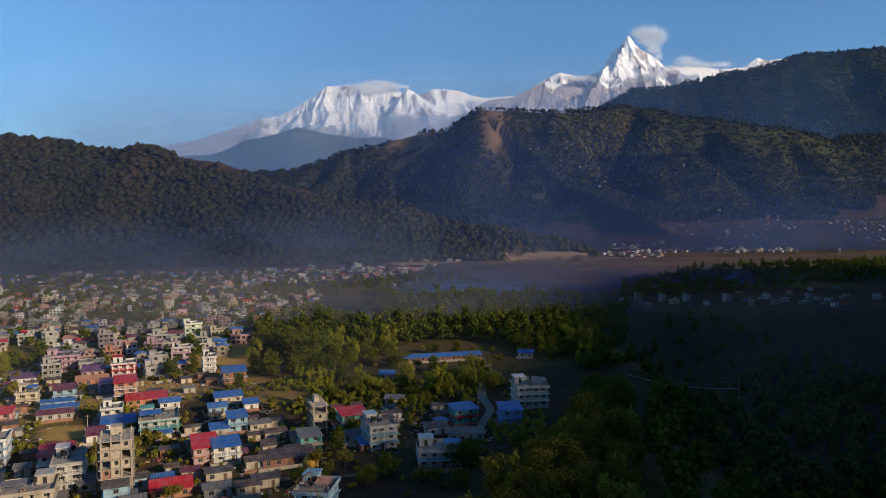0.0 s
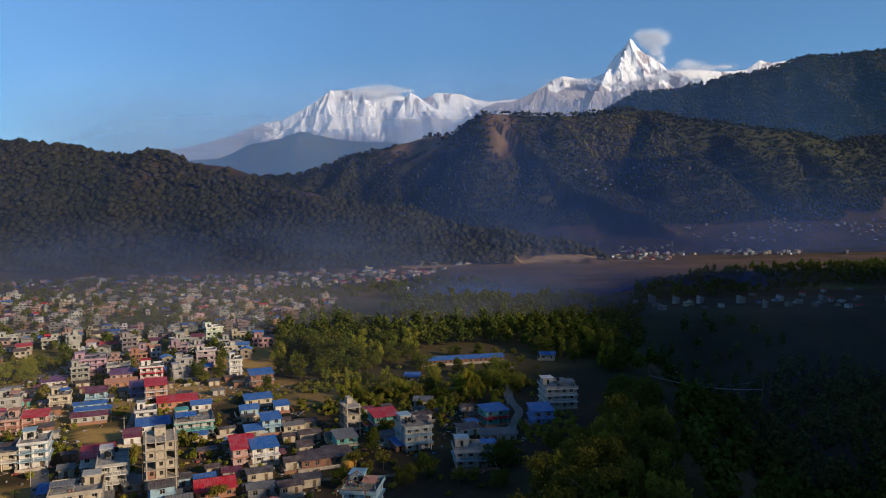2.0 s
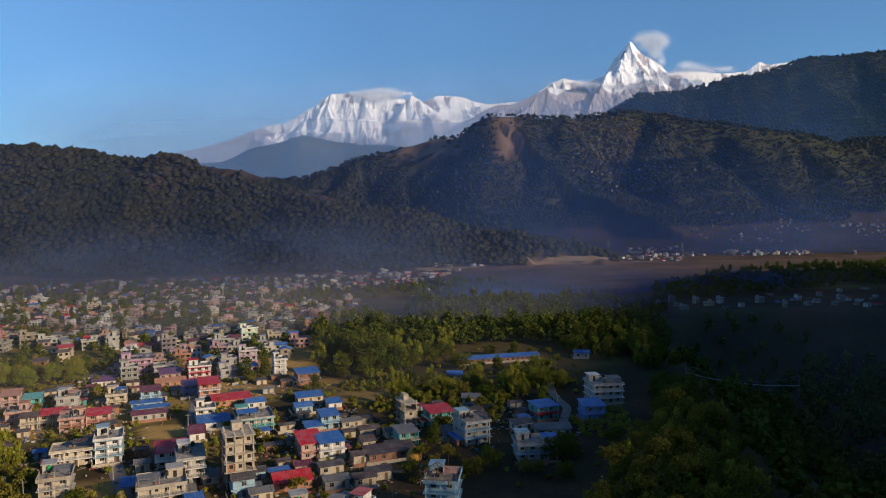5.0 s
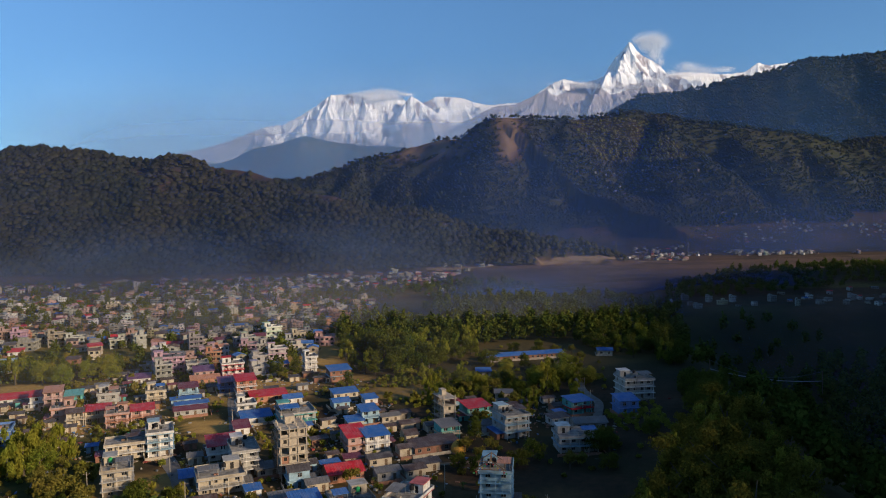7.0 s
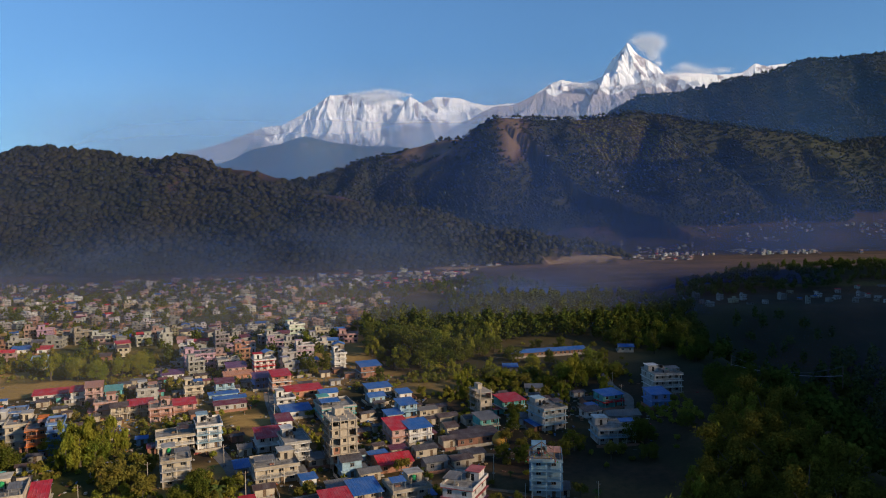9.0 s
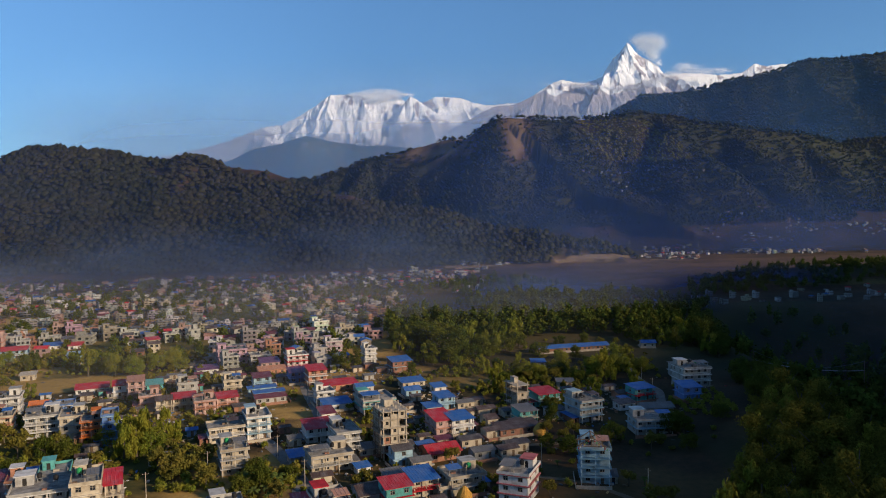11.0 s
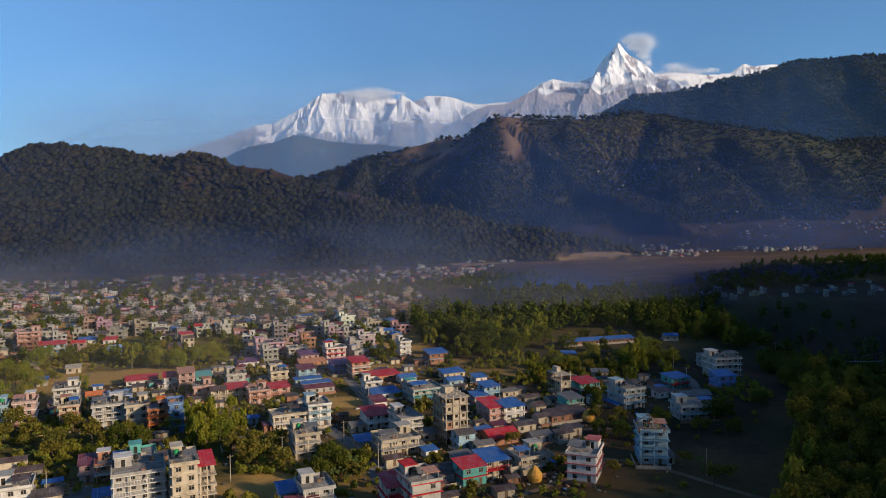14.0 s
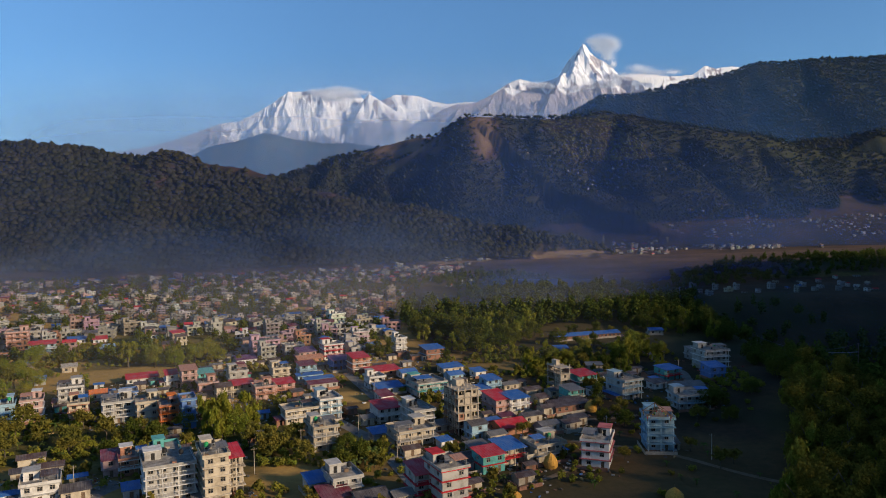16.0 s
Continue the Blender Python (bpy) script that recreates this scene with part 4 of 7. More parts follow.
NAMES = {GREY: "grey", WHITE: "white", CREAM: "cream", BEIGE: "beige", PINK: "pink", SALMON: "salmon", SKYB: "light blue", BLUEW: "blue", TEAL: "teal", BRICKC: "brick-red",
         LILAC: "lilac", OCHRE: "ochre", RED: "red", BLUE: "blue", MAROON: "maroon", BROWN: "brown", TINGREY: "grey", ORANGE: "orange", DARK: "dark", PURPLE: "purple"}
COUNT = {1: "one-storey", 2: "two-storey", 3: "three-storey", 4: "four-storey", 5: "five-storey", 6: "six-storey"}
house_rng = random.Random(5)


shade_b = Build()
shade_b.box(-WIN_W / 2 - 0.15, WIN_W / 2 + 0.15, -0.45, 0.0, 0.0, 0.08)
SUNSHADE = shade_b.mesh("sunshade", M_WALL)


def house(x, y, yaw, w, d, floors, wall, roof="flat", tin=None, band=None, veranda=None, stair=0, far=False, group="", z=None, storey=2.65, tank=False, front=None):
    """A house whose front foot's middle stands at x, y, turned so that its front looks yaw degrees to the right of -y.
    roof: flat, gable or lean. band: colour of the floor edges. veranda: open front with columns. stair: 1 left, 2 right, a stair room on the roof."""
    rnd = house_rng
    if floors == 1 and roof == "lean" and tin in (BROWN, DARK, TINGREY) and not far and w < 13:
        # small dark-roofed dwellings with pale gable walls
        d, w = min(d, 5.0), min(w, 7.4)
        roof = rnd.choice(("gable", "gable", "lean"))
        wall = rnd.choice((CREAM, BEIGE, wall))
    band = band or tuple(min(1, c * 1.1 + 0.03) for c in wall)
    z = float(height(x, y)) - 0.15 if z is None else z
    if veranda is None:
        veranda = floors > 1 and w > 5 and rnd.random() < 0.6
    if veranda and d > 6:
        # the columns, not the wall behind them, stand on the given front line
        x, y, d = x - 1.5 * math.sin(radians(yaw)), y + 1.5 * math.cos(radians(yaw)), d - 1.5
    if roof == "flat" and not stair and not far and floors > 1 and w > 5 and rnd.random() < 0.75:
        stair = rnd.choice((1, 2))
    root = new("house", None)
    root.matrix_basis = pose(x, y, z, 0, 0, yaw)
    top = floors * storey + 0.15
    walls = Build()
    wins = []
    doors = []
    # openings on the four faces
    sides = [(w, lambda u, q, h: (u, q, h), 0), (w, lambda u, q, h: (-u, d - q, h), 180), (d, lambda u, q, h: (-w / 2 + q, d / 2 - u, h), -90), (d, lambda u, q, h: (w / 2 - q, d / 2 + u, h), 90)]
    for k, (length, place, turn) in enumerate(sides):
        holes = []
        for s in range(floors):
            n = max(1, int((length - 0.8) / (2.7 if k == 0 else 3.6)))
            if k == 1:
                n = min(n, 2)
            for i in range(n):
                u = length * ((i + 0.5) / n - 0.5) + rnd.uniform(-0.15, 0.15)
                b0 = s * storey + 0.15
                if s == 0 and k == 0 and i == n // 2:
                    holes.append((u - 0.5, u + 0.5, b0 + 0.02, b0 + 2.05))
                    doors.append((u, b0 + 0.02))
                elif rnd.random() < (0.94 if k == 0 else 0.7):
                    half = WIN_W / 2 * (1.35 if far else 1)
                    holes.append((u - half, u + half, b0 + 0.85, b0 + 0.85 + WIN_H))
                    wins.append((place(u, 0.1, b0 + 0.85), turn, k))
        pierced(walls, place, length, -0.6, top, holes, 0.24)
    walls.face([(-w / 2, 0, top), (w / 2, 0, top), (w / 2, d, top), (-w / 2, d, top)])
    rise = d * (0.17 if roof == "gable" else 0.13)
    if roof != "flat":
        peak = d / 2 if roof == "gable" else d
        for xx in (-w / 2, w / 2):
            walls.face([(xx, 0, top), (xx, d, top), (xx, peak, top + rise * 0.97)])
        if roof == "lean":
            walls.face([(-w / 2, d, top), (w / 2, d, top), (w / 2, d, top + rise * 0.97), (-w / 2, d, top + rise * 0.97)])
    part("body", walls.mesh("body", M_WALL, M_OPENING_SHADE if not far else M_GLASS), root, wall)
    if front is not None:
        b = Build()
        b.box(-w / 2 - 0.02, w / 2 + 0.02, -0.03, 0.0, 0.15, storey * 0.42)
        part("plinth_band", b.mesh("plinth_band", M_WALL), root, front)
    if not far:
        for (p, turn, k) in wins:
            wf = part("window", WIN_FRAME, root, at=pose(*p, 0, 0, turn))
            if k == 0:
                part("pane", WIN_PANE, wf)
                part("sunshade", SUNSHADE, root, wall, at=pose(p[0], 0.0, p[2] + WIN_H + 0.1))
        for u, b0 in doors:
            part("door", DOOR, root, at=pose(u, 0.12, b0))
    reach = 1.5 if veranda else 0.0
    for s in range(1, floors + (1 if roof == "flat" else 0)):
        b = Build()
        e = 0.55
        b.box(-w / 2 - e, w / 2 + e, -reach - e, d + e, s * storey - 0.02, s * storey + 0.2)
        part("floor_slab" if s < floors else "roof_slab", b.mesh("slab", M_WALL), root, band)
    if veranda:
        n = max(2, int(w / 3.2))
        for i in range(n + 1):
            b = Build()
            u = -w / 2 + 0.15 + (w - 0.3) * i / n
            b.box(u - 0.14, u + 0.14, -reach, -reach + 0.28, 0, floors * storey - 0.02)
            part("column", b.mesh("column", M_WALL), root, tuple(min(1, c * 1.15 + 0.05) for c in wall))
        for s in range(1, floors):
            b = Build()
            zz = s * storey + 0.2
            for u0 in np.linspace(-w / 2, w / 2, max(3, int(w / 0.7)) + 1):
                b.box(u0 - 0.04, u0 + 0.04, -reach - 0.2, -reach - 0.12, zz, zz + 0.85)
            b.box(-w / 2 - 0.1, w / 2 + 0.1, -reach - 0.24, -reach - 0.08, zz + 0.85, zz + 0.97)
            part("railing", b.mesh("railing", M_WALL), root, band)
    if roof == "flat":
        b = Build()
        t2, hp, e = top + 0.06, 0.75, 0.5
        b.box(-w / 2 - e, w / 2 + e, -reach - e, -reach - e + 0.14, t2, t2 + hp)
        b.box(-w / 2 - e, w / 2 + e, d + e - 0.14, d + e, t2, t2 + hp)
        b.box(-w / 2 - e, -w / 2 - e + 0.14, -reach - e + 0.14, d + e - 0.14, t2, t2 + hp)
        b.box(w / 2 + e - 0.14, w / 2 + e, -reach - e + 0.14, d + e - 0.14, t2, t2 + hp)
        part("parapet", b.mesh("parapet", M_WALL), root, tuple(c * 0.9 for c in wall))
        b = Build()
        b.face([(-w / 2 - 0.2, -reach - 0.2, t2 + 0.03), (w / 2 + 0.2, -reach - 0.2, t2 + 0.03), (w / 2 + 0.2, d + 0.2, t2 + 0.03), (-w / 2 - 0.2, d + 0.2, t2 + 0.03)])
        part("roof_deck", b.mesh("roof_deck", M_SLAB), root)
        if stair:
            sw, sd, sh = min(4.2, w * 0.42), min(4.5, d * 0.5), 2.6
            sx = -w / 2 + 0.4 if stair == 1 else w / 2 - sw - 0.4
            b = Build()
            c0 = d - sd - 0.3
            pierced(b, lambda u, q, h: (sx + sw / 2 + u, c0 + q, h), sw, t2 + 0.03, t2 + sh, [(-0.5, 0.5, t2 + 0.05, t2 + 2.0)])
            b.box(sx, sx + sw, c0 + 0.25, c0 + sd, t2 + 0.03, t2 + sh)
            part("stair_room", b.mesh("stair_room", M_WALL, M_OPENING_SHADE), root, wall)
            b = Build()
            b.box(sx - 0.35, sx + sw + 0.35, c0 - 0.35, c0 + sd + 0.35, t2 + sh, t2 + sh + 0.18)
            part("stair_room_slab", b.mesh("stair_slab", M_WALL), root, band)
        if not far and w > 5.5 and rnd.random() < 0.45:
            # a tin shelter on part of the roof
            sw, sd, sh = w * rnd.uniform(0.35, 0.55), d * rnd.uniform(0.3, 0.45), 2.1
            sx = (w / 2 - sw - 0.2) * (1 if stair == 1 else -1 if stair == 2 else rnd.choice((-1, 1)))
            sx = sx if sx > 0 else -w / 2 + 0.2
            tinc = rnd.choice((BLUE, TINGREY, BROWN, TINGREY, SALMON))
            for ux in (sx + 0.1, sx + sw - 0.1):
                b = Build()
                for uy in (0.5, 0.4 + sd):
                    b.box(ux - 0.05, ux + 0.05, uy - 0.05, uy + 0.05, t2, t2 + sh)
                b.box(ux - 0.04, ux + 0.04, 0.55, 0.35 + sd, t2 + sh - 0.12, t2 + sh - 0.04)
                part("shelter_frame", b.mesh("shelter_frame", M_METAL), root)
            part("shelter_roof", tin_roof_mesh(sw, sd, 0.4, 0.3, False), root, tinc, "%s tin shelter roof" % NAMES[tinc], at=pose(sx + sw / 2, 0.45, t2 + sh))
        for cx, cy in ((-w / 2 + 0.1, 0.1), (w / 2 - 0.1, 0.1), (0.0, 0.1)) if rnd.random() < 0.6 and not far else ():
            b = Build()
            for ox, oy in ((-0.1, -0.1), (0.1, -0.1), (-0.1, 0.1), (0.1, 0.1)):
                b.box(cx + ox - 0.02, cx + ox + 0.02, cy + oy - 0.02, cy + oy + 0.02, t2, t2 + 1.5)
            b.box(cx - 0.15, cx + 0.15, cy - 0.15, cy + 0.15, t2, t2 + 0.5)
            part("column_stub", b.mesh("column_stub", M_CONC), root)
    else:
        part("tin_roof", tin_roof_mesh(w, d + reach, rise, 0.55, roof == "gable"), root, tin, "%s painted tin roof" % NAMES.get(tin, "weathered"), at=pose(0, -reach, top + 0.04))
    cover = "%s tin roof" % NAMES.get(tin, "weathered") if roof != "flat" else "flat concrete roof"
    tagged(root, "%s %s house with %s" % (COUNT[floors], NAMES.get(wall, "plastered"), cover) + (" and verandas" if veranda else " and stair room" if stair and roof == "flat" else ""), "house", group)
    if not far and floors > 1 and rnd.random() < 0.5:
        # a low tin-roofed lean-to against one side
        sg, al, aw = rnd.choice((-1, 1)), d * rnd.uniform(0.45, 0.8), rnd.uniform(2.0, 3.2)
        b = Build()
        pierced(b, lambda u, q, h: (sg * (w / 2 + aw / 2) + u, 0.6 + q, h), aw, -0.5, 2.2, [(-0.45, 0.45, 0.1, 1.9)])
        x0, x1 = sorted((sg * (w / 2 + 0.02), sg * (w / 2 + aw)))
        b.box(x0, x1, 0.85, 0.6 + al, -0.5, 2.2)
        part("lean_to", b.mesh("lean_to", M_WALL, M_OPENING_SHADE), root, rnd.choice((GREY, BRICKC, BEIGE, wall)))
        part("lean_to_roof", tin_roof_mesh(aw, al, 0.35, 0.3, False), root, rnd.choice((TINGREY, BROWN, DARK, BLUE, MAROON)), at=pose((x0 + x1) / 2, 0.6, 2.24))
    if not far and w > 5 and rnd.random() < 0.6:
        # a low wall round the yard
        gap, out = rnd.uniform(2.0, 3.4), rnd.choice((-1, 1))
        b = Build()
        fx = w / 2 + rnd.uniform(0.8, 2.0)
        b.box(-fx, fx - 1.4, -reach - gap, -reach - gap + 0.16, -0.6, 1.25)
        b.box(out * fx - 0.08, out * fx + 0.08, -reach - gap + 0.16, d * 0.8, -0.6, 1.25)
        part("yard_wall", b.mesh("yard_wall", rnd.choice((M_BRICK, M_CONC, M_CONC))), root)
    if roof == "flat" and far:
        b = Build()
        for k in range(3):
            cx, cy, ch = rnd.uniform(-0.4, 0.4) * w, rnd.uniform(0.1, 0.8) * d, rnd.uniform(0.8, 1.8)
            b.box(cx - 0.6, cx + 0.6, cy - 0.5, cy + 0.5, top, top + ch)
        part("roof_block", b.mesh("roof_block", M_WALL), root, tuple(0.7 * c for c in wall))
    if not far and roof == "flat" and w > 4.5:
        # a box and a drum left on the roof
        cx, cy = rnd.uniform(-0.4, 0.4) * w, rnd.uniform(0.05, 0.85) * d
        b = Build()
        b.box(cx - rnd.uniform(0.4, 0.9), cx + rnd.uniform(0.4, 0.9), cy - 0.4, cy + 0.4, top + 0.05, top + rnd.uniform(0.4, 0.9))
        part("roof_box", b.mesh("roof_box", rnd.choice((M_BRICK, M_CONC, M_WOOD))), root)
        b = Build()
        b.tube(-0.4 * cx, 0.9 * d - 0.8 * cy, top + 0.05, top + 0.95, 0.3, 0.3, 10)
        part("drum", b.mesh("drum", M_TANK), root)
    if not far and roof == "flat" and rnd.random() < 0.75:
        water_tank(root, w * rnd.uniform(-0.3, 0.3), d * rnd.uniform(0.3, 0.6), top + 0.1, yaw, rnd.random() < 0.25)
    if tank:
        water_tank(root, w * rnd.uniform(-0.25, 0.25), d * 0.75, top + 0.1, yaw)
    return root


tank_b = Build()
tank_b.tube(0, 0, 0.0, 0.12, 0.5, 0.62, 12)
tank_b.tube(0, 0, 0.12, 1.15, 0.62, 0.62, 12)
tank_b.tube(0, 0, 1.15, 1.35, 0.62, 0.3, 12)
tank_b.tube(0, 0, 1.35, 1.45, 0.2, 0.2, 10)
stand_b = Build()
for ax in (-0.5, 0.5):
    for ay in (-0.5, 0.5):
        stand_b.box(ax - 0.05, ax + 0.05, ay - 0.05, ay + 0.05, 0, 0.9)
stand_b.box(-0.65, 0.65, -0.65, 0.65, 0.9, 0.98)
TANK_ME, STAND_ME = tank_b.mesh("tank", M_TANK), stand_b.mesh("stand", M_METAL)
m_green = plain("green_plastic", (0.03, 0.30, 0.10), 0.5)
TANK_GREEN = tank_b.mesh("tank", m_green)


def water_tank(root, lx, ly, lz, yaw, green=False):
    p = root.matrix_basis @ Vector((lx, ly, lz))
    t = new("water_tank", None)
    t.matrix_basis = pose(p.x, p.y, p.z, 0, 0, yaw)
    part("stand", STAND_ME, t)
    part("tank", TANK_GREEN if green else TANK_ME, t, at=pose(0, 0, 0.98))
    return tagged(t, "%s plastic water tank on a steel roof stand" % ("green" if green else "black"), "water tank", "roof water tanks")

# ---- the near quarter, house by house ----
house(-214.2, 151.7, 22, 9.1, 9, 2, WHITE, band=GREY)
house(-221.5, 173.5, 22, 7.5, 8, 1, WHITE, "lean", BROWN)
house(-230.5, 181.6, 22, 10.1, 6, 1, TEAL, "lean", BROWN)
house(-205.5, 153.0, 22, 7.2, 7, 1, CREAM, "gable", DARK)
house(-228.3, 168.7, 22, 3.7, 6, 1, TEAL, "lean", DARK)
house(-178.1, 146.5, 22, 12.5, 12, 4, GREY, band=WHITE, veranda=True, stair=1, tank=True)
house(-185.2, 167.4, 22, 7.2, 10, 3, TEAL, band=TEAL)
house(-165.7, 145.3, 22, 6.3, 12, 5, CREAM, veranda=False, tank=True, stair=1)
house(-162.0, 152.1, 22, 3.8, 10, 4, BEIGE, "lean", RED, veranda=True)
house(-202.5, 170.5, 22, 4.3, 8, 2, PINK, "lean", MAROON)
house(-195.7, 170.5, 22, 7.8, 9, 2, SALMON, band=WHITE, veranda=True)
house(-190.4, 152.1, 22, 4.0, 5, 1, GREY, "lean", BLUE)
house(-219.9, 226.2, 22, 10.6, 11, 3, GREY, stair=2, band=WHITE, tank=True)
house(-208.8, 225.5, 22, 8.0, 11, 3, CREAM, band=GREY, stair=2)
house(-199.6, 220.3, 22, 6.3, 10, 3, SALMON, band=ORANGE, stair=2)
house(-192.0, 217.9, 22, 4.7, 9, 4, BLUEW, band=SKYB)
house(-234.1, 225.7, 22, 6.5, 10, 3, CREAM, band=SALMON, stair=1)
house(-254.0, 232.4, 22, 7.1, 10, 3, PINK, band=WHITE, stair=2)
house(-248.2, 252.9, 22, 9.0, 11, 3, WHITE, band=GREY, stair=2, veranda=True)
house(-260.0, 226.7, 22, 4.3, 9, 3, SKYB, stair=2)
house(-241.3, 263.4, 22, 6.5, 7, 1, WHITE, "gable", ORANGE)
house(-226.8, 251.3, 22, 10.1, 8, 2, BLUEW, band=WHITE, veranda=True)
house(-231.9, 290.1, 22, 13.3, 8, 1, WHITE, "lean", RED)
house(-216.8, 283.6, 22, 5.1, 8, 2, WHITE, "lean", RED)
house(-208.0, 279.9, 22, 6.5, 9, 3, PINK, "lean", SALMON)
house(-201.9, 284.9, 22, 6.5, 8, 2, TEAL, "lean", TEAL)
house(-196.0, 264.2, 22, 7.9, 9, 2, PINK, band=SALMON, stair=2)
house(-188.1, 258.4, 22, 6.0, 8, 2, CREAM, "gable", BROWN)
house(-180.7, 261.2, 22, 9.0, 8, 2, CREAM, "lean", RED, veranda=True)
house(-170.4, 255.0, 22, 8.0, 9, 2, PINK, band=SALMON, stair=2, veranda=True)
house(-163.1, 260.8, 22, 8.3, 8, 2, PINK, "lean", RED, band=SALMON, veranda=True)
house(-187.5, 285.3, 22, 8.1, 9, 2, GREY, stair=1, tank=True)
house(-184.5, 347.0, 22, 14.6, 11, 3, LILAC, band=LILAC, stair=1, veranda=True)
house(-169.0, 344.0, 22, 9.9, 9, 2, GREY)
house(-191.2, 326.1, 22, 10.1, 8, 1, WHITE, "lean", PURPLE)
house(-168.5, 288.5, 22, 7.4, 9, 2, CREAM, stair=1)
house(-160.3, 327.4, 22, 9.1, 9, 2, PINK, "lean", PURPLE)
house(-158.4, 322.9, 22, 13.1, 8, 1, SALMON, "gable", SALMON)
house(-146.9, 329.4, 22, 9.9, 10, 3, WHITE, band=RED, stair=1, tank=True)
house(-156.7, 295.0, 22, 7.7, 8, 2, SKYB, "lean", MAROON)
house(-155.0, 286.5, 22, 12.0, 3.6, 1, SKYB, "lean", BLUE)
house(-150.1, 279.0, 22, 12.9, 3.6, 1, SKYB, "lean", BLUE)
house(-147.4, 270.2, 22, 12.6, 5, 1, GREY, "lean", MAROON)
house(-140.7, 220.4, 22, 7.9, 11, 3, WHITE, band=SKYB, stair=1, veranda=True, tank=True)
house(-151.2, 217.4, 22, 11.7, 9, 2, CREAM, band=WHITE)
house(-139.8, 185.6, 22, 7.8, 11, 3, BEIGE, band=GREY, stair=1)
house(-165.1, 197.4, 22, 6.9, 6, 1, SALMON, "lean", TINGREY)
house(-138.9, 150.8, 22, 6.2, 7, 1, WHITE, "lean", BLUE, storey=3.0)
house(-130.9, 146.0, 22, 7.8, 10, 2, GREY, stair=1)
house(-133.1, 139.8, 22, 7.8, 8, 1, SALMON, "lean", MAROON)
house(-123.6, 137.2, 22, 8.4, 8, 1, GREY, "gable", DARK)
house(-102.6, 134.7, 22, 7.6, 11, 4, GREY, band=RED, stair=1, tank=True)
house(-108.9, 139.8, 18, 7.5, 9, 3, GREY, "lean", RED, band=RED)
house(-88.6, 159.5, 22, 7.4, 7, 2, TEAL, "lean", RED, band=RED)
house(-95.6, 162.1, 22, 8.1, 9, 1, GREY, "gable", BROWN)
house(-81.3, 164.8, 22, 7.5, 9, 2, CREAM, "lean", BLUE, band=RED, veranda=True)
house(-75.0, 165.5, 22, 5.4, 8, 1, CREAM, band=GREY)
house(-69.6, 166.4, 22, 10.2, 9, 2, BEIGE, band=GREY)
house(-57.8, 159.9, -24, 8.2, 11, 3, WHITE, band=(0.42, 0.12, 0.12), tank=True, veranda=False)
house(-32.5, 172.1, -8, 8.2, 10, 4, SKYB, band=(0.16, 0.30, 0.40), veranda=True)
house(-75.3, 195.6, 22, 10.7, 10, 1, SALMON, "gable", RED)
house(-74.7, 223.0, 22, 7.2, 11, 2, PINK, "lean", RED, band=SALMON)
house(-68.1, 223.8, 22, 8.1, 9, 2, WHITE, "lean", BLUE, veranda=True)
house(-106.7, 200.3, 22, 7.5, 13, 3, GREY, band=WHITE, stair=1, tank=True)
house(-118.4, 215.8, 22, 9.1, 10, 2, WHITE, "lean", RED, veranda=True)
house(-100.3, 251.4, 22, 12.8, 14, 2, GREY, band=TEAL, stair=1, tank=True)
house(-110.2, 186.2, 22, 12.4, 11, 2, BEIGE, band=GREY, stair=2, veranda=True)
house(-119.6, 243.8, 22, 5.3, 8, 1, WHITE, "lean", MAROON)
house(-117.6, 257.5, 22, 11.3, 8, 1, WHITE, "lean", BLUE)
house(-123.7, 265.7, 22, 6.9, 8, 2, WHITE, band=GREY)
house(-120.3, 289.7, 22, 15.3, 8, 1, SALMON, "lean", RED)
house(-131.5, 295.6, 22, 8.1, 10, 3, SALMON, "lean", RED, band=WHITE, veranda=True)
house(-141.2, 304.1, 22, 9.3, 9, 2, BLUEW, "lean", PURPLE)
house(-108.9, 284.7, 22, 7.5, 7, 1, WHITE, "gable", BLUE)
house(-87.5, 292.3, 22, 10.8, 7, 1, CREAM, "lean", BLUE)
house(-87.4, 277.3, 22, 6.8, 7, 1, SKYB, "gable", BLUE)
house(-75.6, 282.4, 22, 5.5, 6, 1, WHITE, "lean", BLUE)
house(-73.3, 254.8, 22, 6.5, 8, 2, SKYB, "lean", BLUE)
house(-78.5, 250.5, 22, 6.1, 6, 1, GREY, "lean", BLUE)
house(-93.9, 323.8, 22, 10.2, 9, 2, BRICKC, "lean", BLUE, band=SKYB)
house(-111.1, 341.9, 22, 5.7, 8, 3, WHITE, stair=1)
house(-65.7, 256.5, 22, 7.2, 7, 1, WHITE, "lean", TINGREY)
house(-31.4, 257.5, 22, 9.3, 9, 2, TEAL, "lean", RED, band=WHITE, veranda=True)
house(-19.1, 234.8, 22, 9.0, 12, 3, GREY, band=SKYB, stair=1, tank=True)
house(-43.0, 233.0, 22, 6.8, 8, 2, TEAL, "lean", TINGREY, band=CREAM)
house(-30.5, 242.9, 22, 7.5, 7, 1, WHITE, "lean", DARK)
house(-18.6, 268.0, 22, 9.2, 7, 1, WHITE, "lean", BROWN)
house(2.5, 267.3, 22, 7.8, 7, 1, SALMON, "lean", BROWN)
house(9.7, 262.7, 22, 8.9, 8, 2, TEAL, "lean", BLUE, band=RED, veranda=True)
house(-1.1, 251.0, 22, 8.1, 7, 1, WHITE, "lean", DARK)
house(-0.6, 217.8, 5, 13.0, 10, 2, GREY, band=SKYB)
house(8.7, 242.5, 5, 11.9, 8, 1, GREY, "gable", TINGREY)
house(35.9, 274.8, 8, 12.0, 12, 3, GREY, band=WHITE, stair=1, tank=True, veranda=True)
